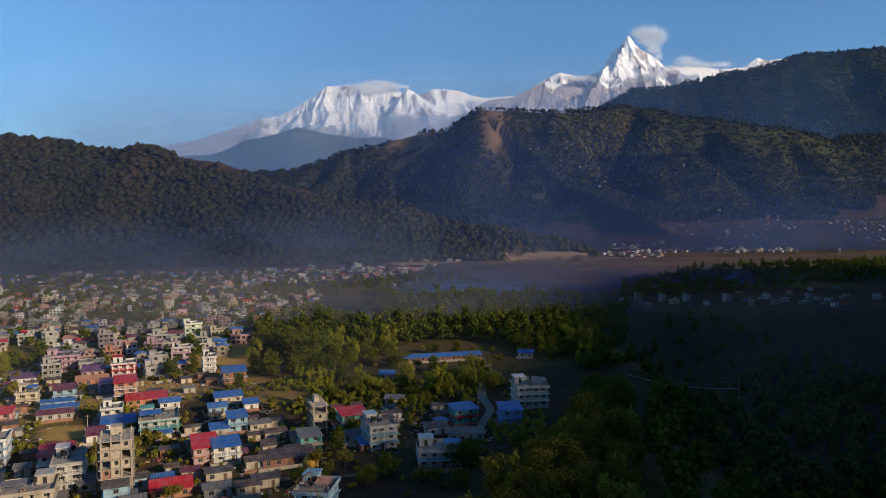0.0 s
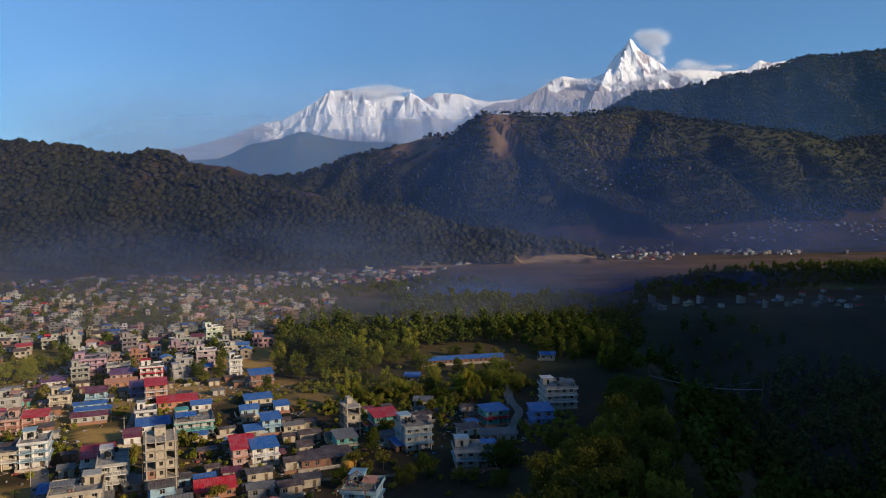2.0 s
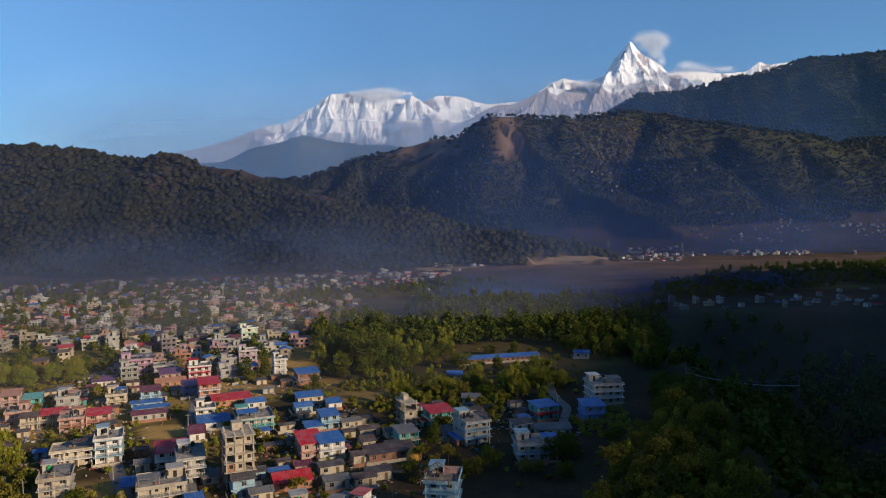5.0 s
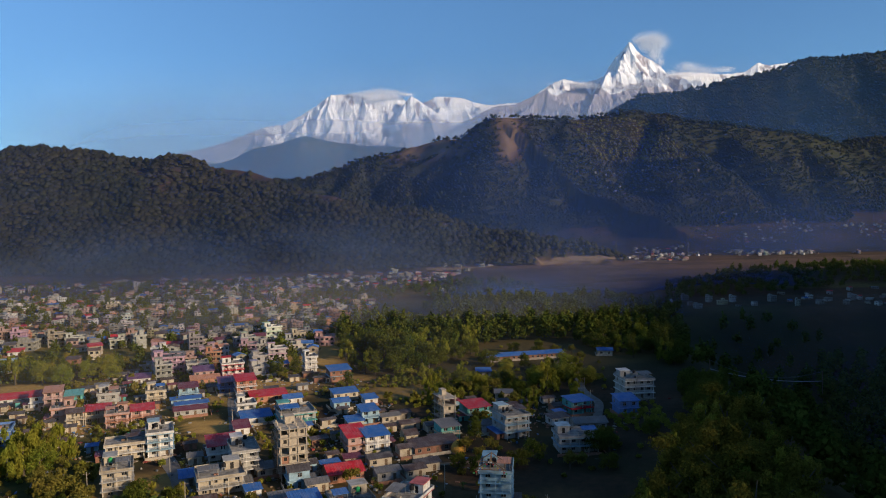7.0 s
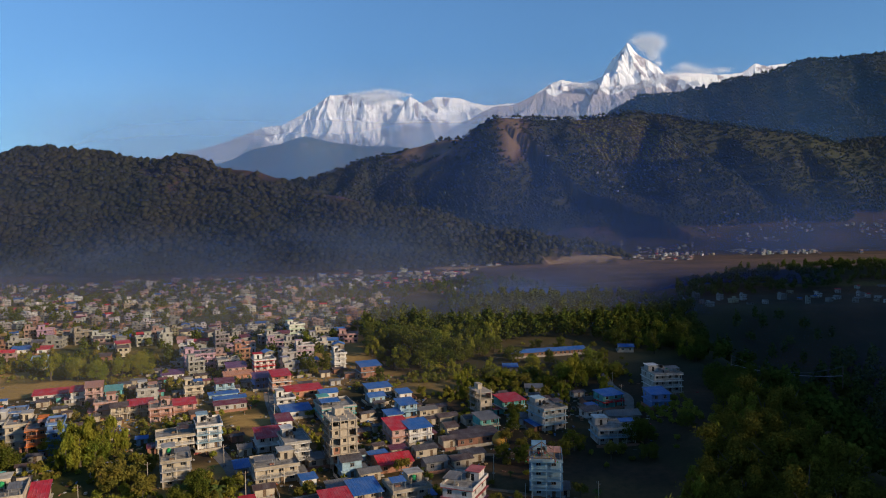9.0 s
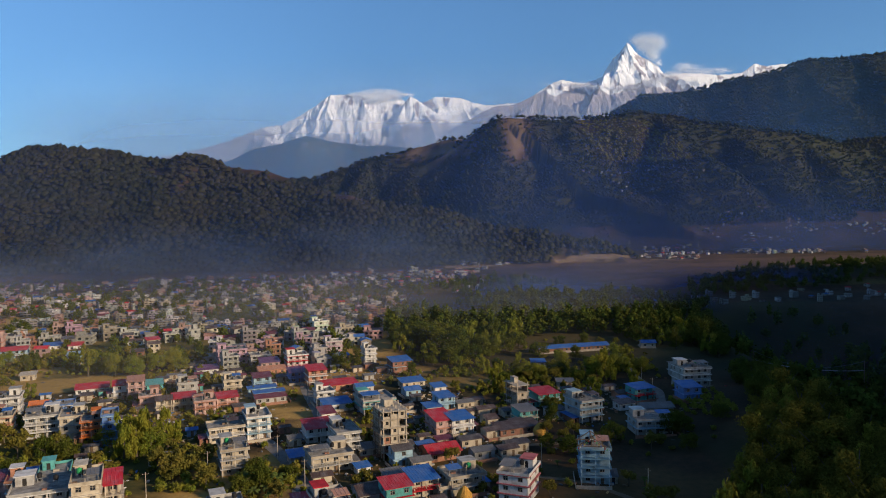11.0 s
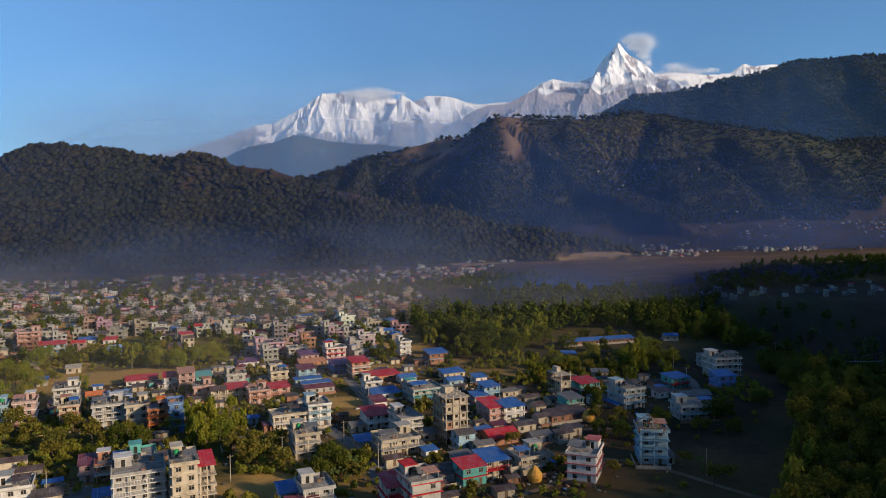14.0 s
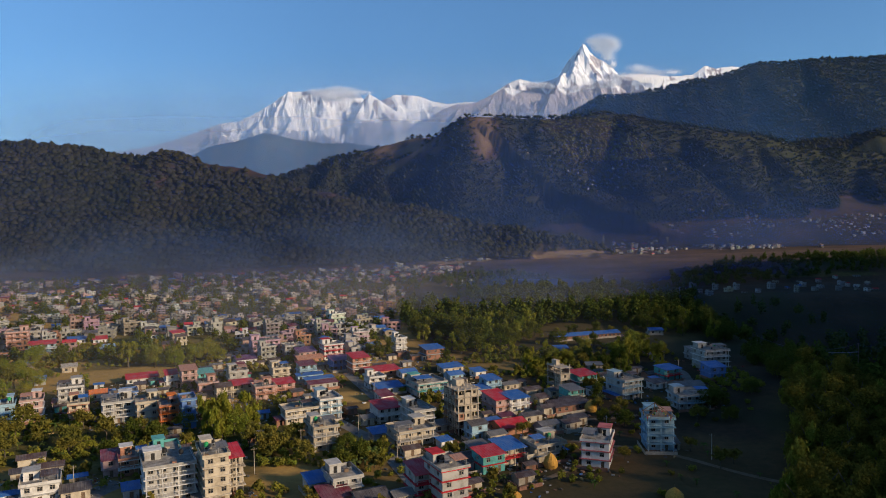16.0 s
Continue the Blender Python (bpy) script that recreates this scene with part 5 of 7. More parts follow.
house(39.4, 301.6, 8, 7.7, 8, 2, GREY, "lean", TINGREY)
house(25.3, 251.9, 8, 7.5, 8, 2, BLUEW, "lean", BLUE)
house(45.1, 374.0, -6, 7.9, 7, 1, CREAM, "gable", BLUE)
house(-25.0, 328.5, 0, 6.8, 6, 1, CREAM, "lean", BLUE)
house(-19.2, 287.8, -4, 12.6, 7, 1, GREY, "lean", TINGREY)
house(-56.8, 232.6, 22, 4.4, 7, 1, CREAM, "gable", BROWN)
house(-57.7, 218.3, 22, 5.8, 6, 1, CREAM, "lean", BROWN)
house(-89.3, 203.6, 22, 8.8, 7, 1, SKYB, "lean", DARK)
house(-88.6, 190.6, 22, 6.0, 6, 2, SKYB, "gable", DARK, veranda=False)
house(-82.7, 187.6, 22, 6.2, 8, 1, CREAM, "lean", TINGREY)
house(-57.9, 246.7, 22, 11.4, 7, 1, CREAM, "lean", BROWN)
house(-126.6, 212.8, 22, 4.2, 6, 1, SALMON, "lean", TINGREY)
house(-121.8, 194.4, 22, 5.8, 6, 1, GREY, "lean", BLUE)
house(-47.0, 226.8, 22, 5.0, 6, 1, TEAL, "lean", DARK)
house(-47.9, 221.1, 22, 16.2, 7, 1, BRICKC, "lean", BROWN)
house(-329.6, 377.9, 22, 11.1, 12, 4, PINK, band=SALMON, stair=2)
house(-327.3, 394.5, 22, 6.7, 11, 3, GREY, stair=2)
house(-311.7, 367.9, 22, 13.3, 9, 2, SKYB, "lean", RED, band=WHITE)
house(-313.2, 362.3, 22, 8.1, 7, 1, SKYB, "gable", TINGREY)
house(-270.3, 352.3, 22, 7.0, 8, 2, SKYB, "lean", SKYB)
house(-303.7, 394.4, 22, 9.6, 8, 1, WHITE, "lean", BLUE)
house(-290.1, 394.1, 22, 7.6, 8, 1, WHITE, "lean", RED)
house(-276.2, 318.3, 22, 6.5, 6, 1, CREAM, "lean", CREAM)
house(-278.9, 293.2, 22, 4.5, 6, 1, GREY, "lean", BLUE)
house(-61.8, 260.0, 22, 7.9, 6, 1, WHITE, "lean", BROWN)
house(-48.2, 244.4, 22, 7.2, 6, 1, GREY, "lean", DARK)
house(-100.1, 200.9, 22, 6.7, 6, 1, GREY, "lean", TINGREY)
house(-90.3, 176.1, 22, 6.2, 6, 1, GREY, "lean", TINGREY)
house(-54.6, 197.7, 22, 6.4, 6, 1, PINK, "lean", BROWN)
house(-62.7, 196.1, 22, 7.2, 6, 1, GREY, "lean", TINGREY)
house(-50.7, 202.9, 22, 7.6, 6, 1, GREY, "lean", DARK)
house(-66.1, 208.6, 22, 7.5, 6, 1, CREAM, "lean", DARK)
house(-114.8, 139.2, 22, 7.4, 9, 1, GREY, "lean", TINGREY)

# x, y, turn, width, depth, floors, storey height, bays across and deep, share of filled bays
TOWER_A = (-91.6, 198.2, 22, 7.8, 10.5, 6, 2.65, 3, 4, 0.8)
TOWER_B = (-43.2, 251.8, 22, 4.6, 9.5, 4, 2.65, 1, 2, 0.35)
STACKS = [(-71, 162, 2.2, 4.6), (-41, 221, 2.6, 4.6), (-44, 134, 2.4, 3.6), (-86, 140, 1.8, 2.2)]
LANES = [
    ("road", "worn grey street between the houses", [(-150, 345), (-145, 326), (-136, 290), (-128, 264), (-121, 241), (-112, 222)], 5.0, M_ROAD),
    ("road", "worn grey street beside a banana garden", [(-148, 236), (-144, 229), (-136, 215), (-126, 198), (-119, 180), (-115, 162), (-109, 143), (-104, 122)], 5.0, M_ROAD),
    ("road", "grey paved yard road between houses", [(-206, 140), (-204, 154), (-202, 160), (-198, 166)], 7.0, M_ROAD),
    ("path", "trodden earth path past a house", [(-58, 186), (-50, 180), (-38, 177), (-29, 168), (-22, 158), (-17, 150), (-5, 138)], 2.2, M_DIRT),
    ("path", "trodden earth path across a field", [(-62, 208), (-54, 209), (-35, 211), (-25, 213)], 2.4, M_DIRT),
    ("path", "trodden earth path beside straw stacks", [(-84, 146), (-79, 150), (-68, 157), (-60, 167)], 2.2, M_DIRT),
    ("road", "narrow grey road along the grove", [(24, 360), (23, 340), (17, 302), (20, 278), (14, 256)], 3.6, M_ROAD),
    ("road", "pale gravel road below the wooded hill", [(-60, 905), (10, 930), (80, 972), (130, 985), (190, 985), (250, 1010), (330, 1060)], 7.0, M_DIRT),
]

# the long blue-roofed shed at the foot of the grove
house(0.3, 366.6, 13.7, 44.0, 8, 1, BRICKC, "gable", BLUE, storey=2.4)

# ---- unfinished concrete frames ----
def concrete_frame(x, y, yaw, w, d, floors, storey, bays_w, bays_d, infill, label):
    root = new("unfinished_building", None)
    root.matrix_basis = pose(x, y, float(height(x, y)) - 0.1, 0, 0, yaw)
    r = random.Random(int(w * 10))
    for s in range(1, floors + 1):
        b = Build()
        e = 0.7
        b.box(-w / 2 - e, w / 2 + e, -e, d + e, s * storey - 0.18, s * storey)
        part("floor_slab", b.mesh("floor_slab", M_CONC), root)
    for i in range(bays_w + 1):
        for j in range(bays_d + 1):
            b = Build()
            cx, cy = -w / 2 + w * i / bays_w, d * j / bays_d
            b.box(cx - 0.17, cx + 0.17, cy - 0.17, cy + 0.17, -0.5, floors * storey + r.uniform(0.3, 1.2))
            part("column", b.mesh("column", M_CONC), root)
    for s in range(floors):
        for k, length, n, place in ((0, w, bays_w, lambda u, q, h: (u, 0.1 + q, h)), (1, d, bays_d, lambda u, q, h: (-w / 2 + 0.1 + q, d / 2 - u, h)), (2, d, bays_d, lambda u, q, h: (w / 2 - 0.1 - q, d / 2 + u, h)), (3, w, bays_w, lambda u, q, h: (-u, d - 0.1 - q, h))):
            for i in range(n):
                if r.random() > infill:
                    continue
                u0 = -length / 2 + length * i / n + 0.17
                u1 = u0 + length / n - 0.34
                z0, z1 = s * storey, s * storey + storey - 0.18
                if s == floors - 1:
                    z1 = z0 + (z1 - z0) * r.choice((0.35, 0.6, 1.0))
                b = Build()
                um, wide = (u0 + u1) / 2, u1 - u0
                hole = [(-0.5, 0.5, z0 + 0.8, z0 + 1.95)] if z1 - z0 > 2.2 and r.random() < 0.75 else []
                pierced(b, lambda u, q, h: place(um + u, q, h), wide, z0, z1, hole, 0.2)
                part("infill_wall", b.mesh("infill_wall", M_CONC if r.random() < 0.75 else M_BRICK, M_OPENING_SHADE), root)
    b = Build()
    b.box(-w * 0.2, w * 0.2, d * 0.55, d * 0.9, floors * storey, floors * storey + 2.2)
    part("stair_head", b.mesh("stair_head", M_CONC), root)
    for k in range(7):
        b = Build()
        yy = d * k / 6
        b.tube(-w / 2 - 1.1, yy, -0.3, floors * storey * r.uniform(0.85, 1.05), 0.06, 0.05, 6)
        part("scaffold_pole", b.mesh("scaffold_pole", M_WOOD), root)
    for s in range(1, floors + 1):
        b = Build()
        b.box(-w / 2 - 1.16, -w / 2 - 1.06, -0.3, d + 0.3, s * storey - 1.0, s * storey - 0.9)
        part("scaffold_ledger", b.mesh("scaffold_ledger", M_WOOD), root)
    return tagged(root, label, "building")


concrete_frame(*TOWER_A, "unfinished six-storey concrete frame building with brick infill")
concrete_frame(*TOWER_B, "narrow unfinished concrete tower with open floors")


# ---- straw stacks ----
def straw_stack(x, y, r, h, seed):
    rr = random.Random(seed)
    root = new("straw_stack", None)
    root.matrix_basis = pose(x, y, float(height(x, y)) - 0.1, 0, 0, rr.uniform(0, 360))
    b = Build()
    rings, sides = [(0.0, 0.82), (0.12, 0.95), (0.3, 1.0), (0.5, 0.92), (0.7, 0.68), (0.86, 0.4), (0.96, 0.16), (1.0, 0.03)], 22
    pts = [[((f * r * (1 + rr.uniform(-0.07, 0.07))) * math.cos(2 * math.pi * k / sides), (f * r * (1 + rr.uniform(-0.07, 0.07))) * math.sin(2 * math.pi * k / sides), q * h + rr.uniform(-0.08, 0.08)) for k in range(sides)] for q, f in rings]
    for a, c in zip(pts[:-1], pts[1:]):
        for k in range(sides):
            j = (k + 1) % sides
            b.face([a[k], a[j], c[j], c[k]])
    part("straw", b.mesh("straw", M_STRAW), root)
    b = Build()
    b.tube(0, 0, h * 0.9, h + 0.9, 0.06, 0.04, 6)
    part("pole", b.mesh("pole", M_WOOD), root)
    return tagged(root, "rounded golden straw stack built round a pole", "straw stack", "straw stacks")


for k, (px, py, pr, ph) in enumerate(STACKS):
    straw_stack(px, py, pr, ph, k)


# ---- roads and paths ----
def lane(name, label, line, width, material, lift=0.05):
    """A ribbon that lies on the ground along a line."""
    pts = []
    for (x0, y0), (x1, y1) in zip(line[:-1], line[1:]):
        n = max(2, int(math.hypot(x1 - x0, y1 - y0) / 2.5))
        pts += [(x0 + (x1 - x0) * k / n, y0 + (y1 - y0) * k / n) for k in range(n)]
    pts.append(line[-1])
    p = np.array(pts)
    for _ in range(6):
        p[1:-1] = (p[:-2] + p[1:-1] * 2 + p[2:]) / 4
    t = np.gradient(p, axis=0)
    t /= np.linalg.norm(t, axis=1)[:, None]
    nrm = np.stack([-t[:, 1], t[:, 0]], -1)
    across = np.linspace(-0.5, 0.5, 5)
    edge = 1 + 0.25 * (fbm(p[:, 0], p[:, 1], 9, 2) - 0.5)
    xs = p[:, 0, None] + nrm[:, 0, None] * across * width * edge[:, None]
    ys = p[:, 1, None] + nrm[:, 1, None] * across * width * edge[:, None]
    ob = sheet(name, xs, ys, ROAD_Z(xs, ys) + lift + 0.06 * (1 - (2 * across) ** 2), material)
    return tagged(ob, label, "road" if name == "road" else "path", kind="structure")


def ROAD_Z(xs, ys):
    """The highest ground within a few metres, so that the ribbon stays clear of the coarse ground sheet."""
    z = height(xs, ys)
    for ox, oy in ((1.5, 0), (-1.5, 0), (0, 2), (0, -2)):
        z = np.maximum(z, height(xs + ox, ys + oy))
    return z


for nm, lb, ln, wd, mt in LANES:
    lane(nm, lb, ln, wd, mt)

# ---- the rest of the town: a few house types, set out along its lanes ----
town_rng = random.Random(21)
FLAT_TYPES = [(11, 9, 3, True, 1), (10, 8, 2, True, 2), (12, 9, 2, False, 1), (9, 9, 3, True, 1), (13, 9, 2, True, 2), (9, 8, 2, True, 2), (11, 8, 1, True, 0)]
TIN_TYPES = [(9, 7, 1, "lean"), (8, 7, 2, "lean"), (11, 7, 1, "gable"), (7, 7, 2, "gable")]
WALLS = [GREY, GREY, GREY, WHITE, WHITE, CREAM, BEIGE, PINK, PINK, BEIGE, CREAM, GREY, WHITE, GREY, SALMON, BRICKC, LILAC]
TINS = [RED, BLUE, BLUE, MAROON, BROWN, TINGREY, TINGREY, BROWN, DARK, SALMON]
templates = {}


def type_house(key, w, d, floors, roof, veranda, stair):
    if key not in templates:
        templates[key] = house(0, -3000, 0, w, d, floors, GREY, roof, TINGREY if roof != "flat" else None, veranda=veranda, stair=stair, far=True, z=0)
    return templates[key]


def place_copy(src, x, y, yaw, wall, tin, scale=1.0):
    ob = copy_thing(src, pose(x, y, float(height(x, y)) - 0.3, 0, 0, yaw))
    ob.scale = (scale, scale, 1.0)
    band = tuple(min(1, c * town_rng.uniform(0.8, 1.25) + 0.02) for c in wall)
    for c in ob.children:
        c.color = (*(tin if c.name.startswith("tin_roof") else band if "slab" in c.name or "railing" in c.name else wall), 1)
        if c.name.startswith("tin_roof"):
            c["label"] = "%s painted tin roof" % NAMES[tin]
    return ob


def gather(src):
    """A house type as one set of triangles, each corner marked with what it belongs to."""
    vs, ts, roles, n = [], [], [], 0
    for o in src.children_recursive:
        me = o.data
        me.calc_loop_triangles()
        co = np.empty(len(me.vertices) * 3)
        me.vertices.foreach_get("co", co)
        co = co.reshape(-1, 3) + np.array(o.matrix_basis.translation)
        tri = np.empty(len(me.loop_triangles) * 3, dtype=np.int32)
        me.loop_triangles.foreach_get("vertices", tri)
        mi = np.empty(len(me.loop_triangles), dtype=np.int32)
        me.loop_triangles.foreach_get("material_index", mi)
        base = 2 if o.name.startswith("tin_roof") else 1 if "slab" in o.name or "railing" in o.name else 4 if "deck" in o.name else 0
        role = np.full(len(co), base)
        if base == 0:
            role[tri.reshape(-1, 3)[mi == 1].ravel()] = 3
        vs.append(co), ts.append(tri.reshape(-1, 3) + n), roles.append(role)
        n += len(co)
    return np.concatenate(vs), np.concatenate(ts), np.concatenate(roles)


gathered = {}


def joined_houses(label, group, rows):
    """Houses too far off to pick apart, as one object. rows: type, x, y, turn, wall, tin, scale."""
    vs, ts, cs, n = [], [], [], 0
    for src, x, y, yaw, wall, tin, s in rows:
        if src not in gathered:
            gathered[src] = gather(src)
        v, t, role = gathered[src]
        a = radians(yaw)
        p = np.stack([(v[:, 0] * math.cos(a) - v[:, 1] * math.sin(a)) * s + x, (v[:, 0] * math.sin(a) + v[:, 1] * math.cos(a)) * s + y, v[:, 2] * 0.62 + float(height(x, y)) - 0.3], -1)
        wall = [0.9 * c + 0.02 for c in wall]
        band = [min(1, c * town_rng.uniform(0.8, 1.25) + 0.02) for c in wall]
        # the fourth colour serves dark glass and the painted shade of openings
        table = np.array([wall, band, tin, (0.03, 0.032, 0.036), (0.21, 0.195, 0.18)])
        vs.append(p), ts.append(t + n), cs.append(table[role])
        n += len(p)
    v, t, c = np.concatenate(vs), np.concatenate(ts), np.concatenate(cs)
    me = bpy.data.meshes.new("village_houses")
    me.vertices.add(len(v))
    me.vertices.foreach_set("co", v.ravel())
    me.loops.add(t.size)
    me.loops.foreach_set("vertex_index", t.ravel().astype(np.int32))
    me.polygons.add(len(t))
    me.polygons.foreach_set("loop_start", np.arange(0, t.size, 3, dtype=np.int32))
    me.polygons.foreach_set("loop_total", np.full(len(t), 3, dtype=np.int32))
    me.update(calc_edges=True)
    attr = me.color_attributes.new("paint", "FLOAT_COLOR", "POINT")
    attr.data.foreach_set("color", np.concatenate([c, np.ones((len(c), 1))], 1).ravel())
    me.materials.append(M_FARWALL)
    return tagged(new("far_houses", me), label, "houses", kind="stuff")


def tint(c):
    f = town_rng.uniform(0.55, 0.98)
    return tuple(max(0.02, min(0.9, v * f * town_rng.uniform(0.97, 1.03))) for v in c)


taken = [(o.matrix_basis.translation.x, o.matrix_basis.translation.y) for o in scene.collection.objects if o.get("category") in ("house", "building")]


def clear_of(x, y, gap):
    return all((x - a) ** 2 + (y - b) ** 2 > gap * gap for a, b in taken)


ca, sa = math.cos(radians(22)), math.sin(radians(22))
far_rows = []
for i in range(-88, 52):
    for j in range(-13, 92):
        u, v = i * 11.4 + town_rng.uniform(-3, 3), j * 12.0 + town_rng.uniform(-4, 4)
        x, y = -120 + u * ca - v * sa, 330 + u * sa + v * ca
        right = np.interp(y, [300, 340, 400, 500, 600, 700, 850, 980], [-215, -125, -112, -118, -92, -60, -25, 30])
        left = -(385 + 0.62 * (y - 250))
        toe = np.interp(x, [-600, -300, -100, 50], [770, 815, 880, 930])
        if not (left < x < right and 330 < y < toe) or not clear_of(x, y, 9.4):
            continue
        dens = fbm(np.array(x), np.array(y), 75, 3)
        if dens > (0.66 if y < 440 else 0.64 if y < 560 else 0.66) or (-275 < x < -215 and y < 352) or town_rng.random() < 0.12 + 0.25 * (y > 700):
            continue
        wall, tin = town_rng.choice(WALLS), town_rng.choice(TINS)
        if town_rng.random() < (0.55 if y < 600 else 0.35):
            t = town_rng.choice(FLAT_TYPES)
            src = type_house(("f",) + t, t[0], t[1], t[2], "flat", t[3], t[4])
            kind = "flat concrete roof"
            n = t[2]
        else:
            t = town_rng.choice(TIN_TYPES)
            src = type_house(("t",) + t, t[0], t[1], t[2], t[3], False, 0)
            kind = "%s tin roof" % NAMES[tin]
            n = t[2]
        turn = 22 + town_rng.choice((0, 0, 0, 0, 90, -90)) + town_rng.uniform(-14, 14)
        taken.append((x, y))
        if y > 440:
            far_rows.append((src, x, y, turn, tint(wall), tin, town_rng.uniform(0.58, 0.98)))
            continue
        ob = place_copy(src, x, y, turn, tint(wall), tin, town_rng.uniform(0.75, 1.0))
        tagged(ob, "%s %s house with %s in the packed town" % (COUNT[n], NAMES[wall], kind), "house", "houses of the town")

# low sheds and small dwellings that fill the gaps of the near quarter
tries = sheds = 0
while sheds < 96 and tries < 9000:
    tries += 1
    x, y = town_rng.uniform(-265, 10), town_rng.uniform(128, 345)
    if not (-250 < x < 0.42 * (y - 150) - 40) or not clear_of(x, y, 7.2):
        continue
    if (-170 < x < -118 and 155 < y < 212) or (-255 < x < -205 and 186 < y < 232) or (-72 < x < 60 and y < 205) or (-40 < x < 40 and y < 240) or (-100 < x < 30 and y > 285) or (-285 < x < -215 and 295 < y < 350) or (-190 < x < -165 and 198 < y < 224):
        continue
    if abs(x - np.interp(y, [122, 143, 162, 180, 198, 215, 229], [-104, -109, -115, -119, -126, -136, -144])) < 6 and y < 240 or abs(x - np.interp(y, [222, 264, 290, 326], [-112, -128, -136, -145])) < 6 and y > 220 or math.hypot(x + 202, y - 155) < 12:
        continue
    wall, tin = town_rng.choice((GREY, BEIGE, BRICKC, WHITE, CREAM, SKYB, TEAL)), town_rng.choice((BROWN, TINGREY, DARK, DARK, MAROON, BLUE, BROWN))
    house(round(x, 1), round(y, 1), 22 + town_rng.uniform(-6, 6), town_rng.uniform(3.2, 5.8), town_rng.uniform(2.8, 4.2), 1, wall, town_rng.choice(("lean", "gable")), tin, storey=2.3, group="low sheds")
    taken.append((x, y))
    sheds += 1

joined_houses("packed town of plastered houses with flat and tin roofs", "", far_rows)

# ---- scattered houses over the valley and on the far slopes ----
def hamlet(label, spots):
    rows = []
    for x, y, n, tinned, wall, tin, s in spots:
        t = TIN_TYPES[n % 4] if tinned else FLAT_TYPES[n % 7]
        src = type_house(("t",) + t, t[0], t[1], t[2], t[3], False, 0) if tinned else type_house(("f",) + t, t[0], t[1], t[2], "flat", t[3], t[4])
        rows.append((src, x, y, town_rng.uniform(-30, 40), tint(wall), tin, s))
    joined_houses(label, "", rows)


def spread(n, x0, x1, y0, y1, ok=lambda x, y: True, tall=0.4):
    out = []
    while len(out) < n:
        x, y = town_rng.uniform(x0, x1), town_rng.uniform(y0, y1)
        if ok(x, y) and all((x - o[0]) ** 2 + (y - o[1]) ** 2 > 144 for o in out):
            out.append((x, y, town_rng.randrange(7), town_rng.random() > tall, town_rng.choice((WHITE, WHITE, CREAM, GREY, PINK)), town_rng.choice((BLUE, RED, TINGREY, TINGREY, BROWN)), town_rng.uniform(0.6, 0.95)))
    return out


hamlet("white and blue-roofed houses in the dark valley", [(*o[:6], 0.62 * o[6]) for o in spread(22, 140, 330, 545, 592) + spread(6, 40, 120, 545, 580) + spread(16, 260, 440, 580, 650) + spread(8, -70, -20, 560, 720)])
hamlet("houses beside the pale gravel road", spread(16, -50, 90, 905, 965, lambda x, y: abs(y - np.interp(x, [-60, 80], [905, 968])) < 22) + spread(20, 200, 330, 1030, 1100))
hamlet("small houses on the terraced far slope", [(*o[:6], 0.62 * o[6]) for o in spread(90, 200, 560, 1560, 1680, lambda x, y: abs(x - np.interp(y, [1560, 1680], [500, 260])) < 90, 0.3)])
hamlet("small pale houses in the misty far village", [(*o[:6], 0.66 * o[6]) for o in spread(90, 300, 640, 1110, 1270, lambda x, y: fbm(np.array(x), np.array(y), 60, 2) > 0.5, tall=0.3) + spread(170, 460, 1000, 1270, 1500, lambda x, y: fbm(np.array(x), np.array(y), 60, 2) > 0.52, 0.3)])
for src in templates.values():
    for o in (*src.children_recursive, src):
        bpy.data.objects.remove(o)


# ---- pylons ----
def pylon(x, y, h):
    root = new("power_pylon", None)
    root.matrix_basis = pose(x, y, float(height(x, y)) - 0.2, 0, 0, 20)
    for a in (-1, 1):
        for c in (-1, 1):
            b = Build()
            n = 6
            for k in range(n):
                w0, w1 = 1.7 * (1 - k / n) + 0.25, 1.7 * (1 - (k + 1) / n) + 0.25
                z0, z1 = h * k / n, h * (k + 1) / n
                t = 0.05
                p0, p1 = (a * w0, c * w0, z0), (a * w1, c * w1, z1)
                b.face([(p0[0] - t, p0[1], z0), (p0[0] + t, p0[1], z0), (p1[0] + t, p1[1], z1), (p1[0] - t, p1[1], z1)])
                b.face([(p0[0], p0[1] - t, z0), (p0[0], p0[1] + t, z0), (p1[0], p1[1] + t, z1), (p1[0], p1[1] - t, z1)])
            part("leg", b.mesh("leg", M_STEEL), root)
    for k in range(6):
        b = Build()
        w0, w1, z0, z1 = 1.7 * (1 - k / 6) + 0.25, 1.7 * (1 - (k + 1) / 6) + 0.25, h * k / 6, h * (k + 1) / 6
        for s in (-1, 1):
            b.face([(-w0, s * w0, z0), (-w0 + 0.06, s * w0, z0), (w1, s * w1, z1), (w1 - 0.06, s * w1, z1)])
            b.face([(w0, s * w0, z0), (w0 - 0.06, s * w0, z0), (-w1, s * w1, z1), (-w1 + 0.06, s * w1, z1)])
        part("brace", b.mesh("brace", M_STEEL), root)
    for z in (0.72, 0.84, 0.96):
        b = Build()
        b.box(-2.8, 2.8, -0.12, 0.12, h * z, h * z + 0.2)
        part("cross_arm", b.mesh("cross_arm", M_STEEL), root)
    return tagged(root, "grey lattice steel power pylon standing above the road", "pylon", "power pylons")


for px, py, ph in ((212, 1010, 22), (345, 1090, 24), (-250, 1150, 22), (-232, 1180, 22)):
    pylon(px, py, ph)

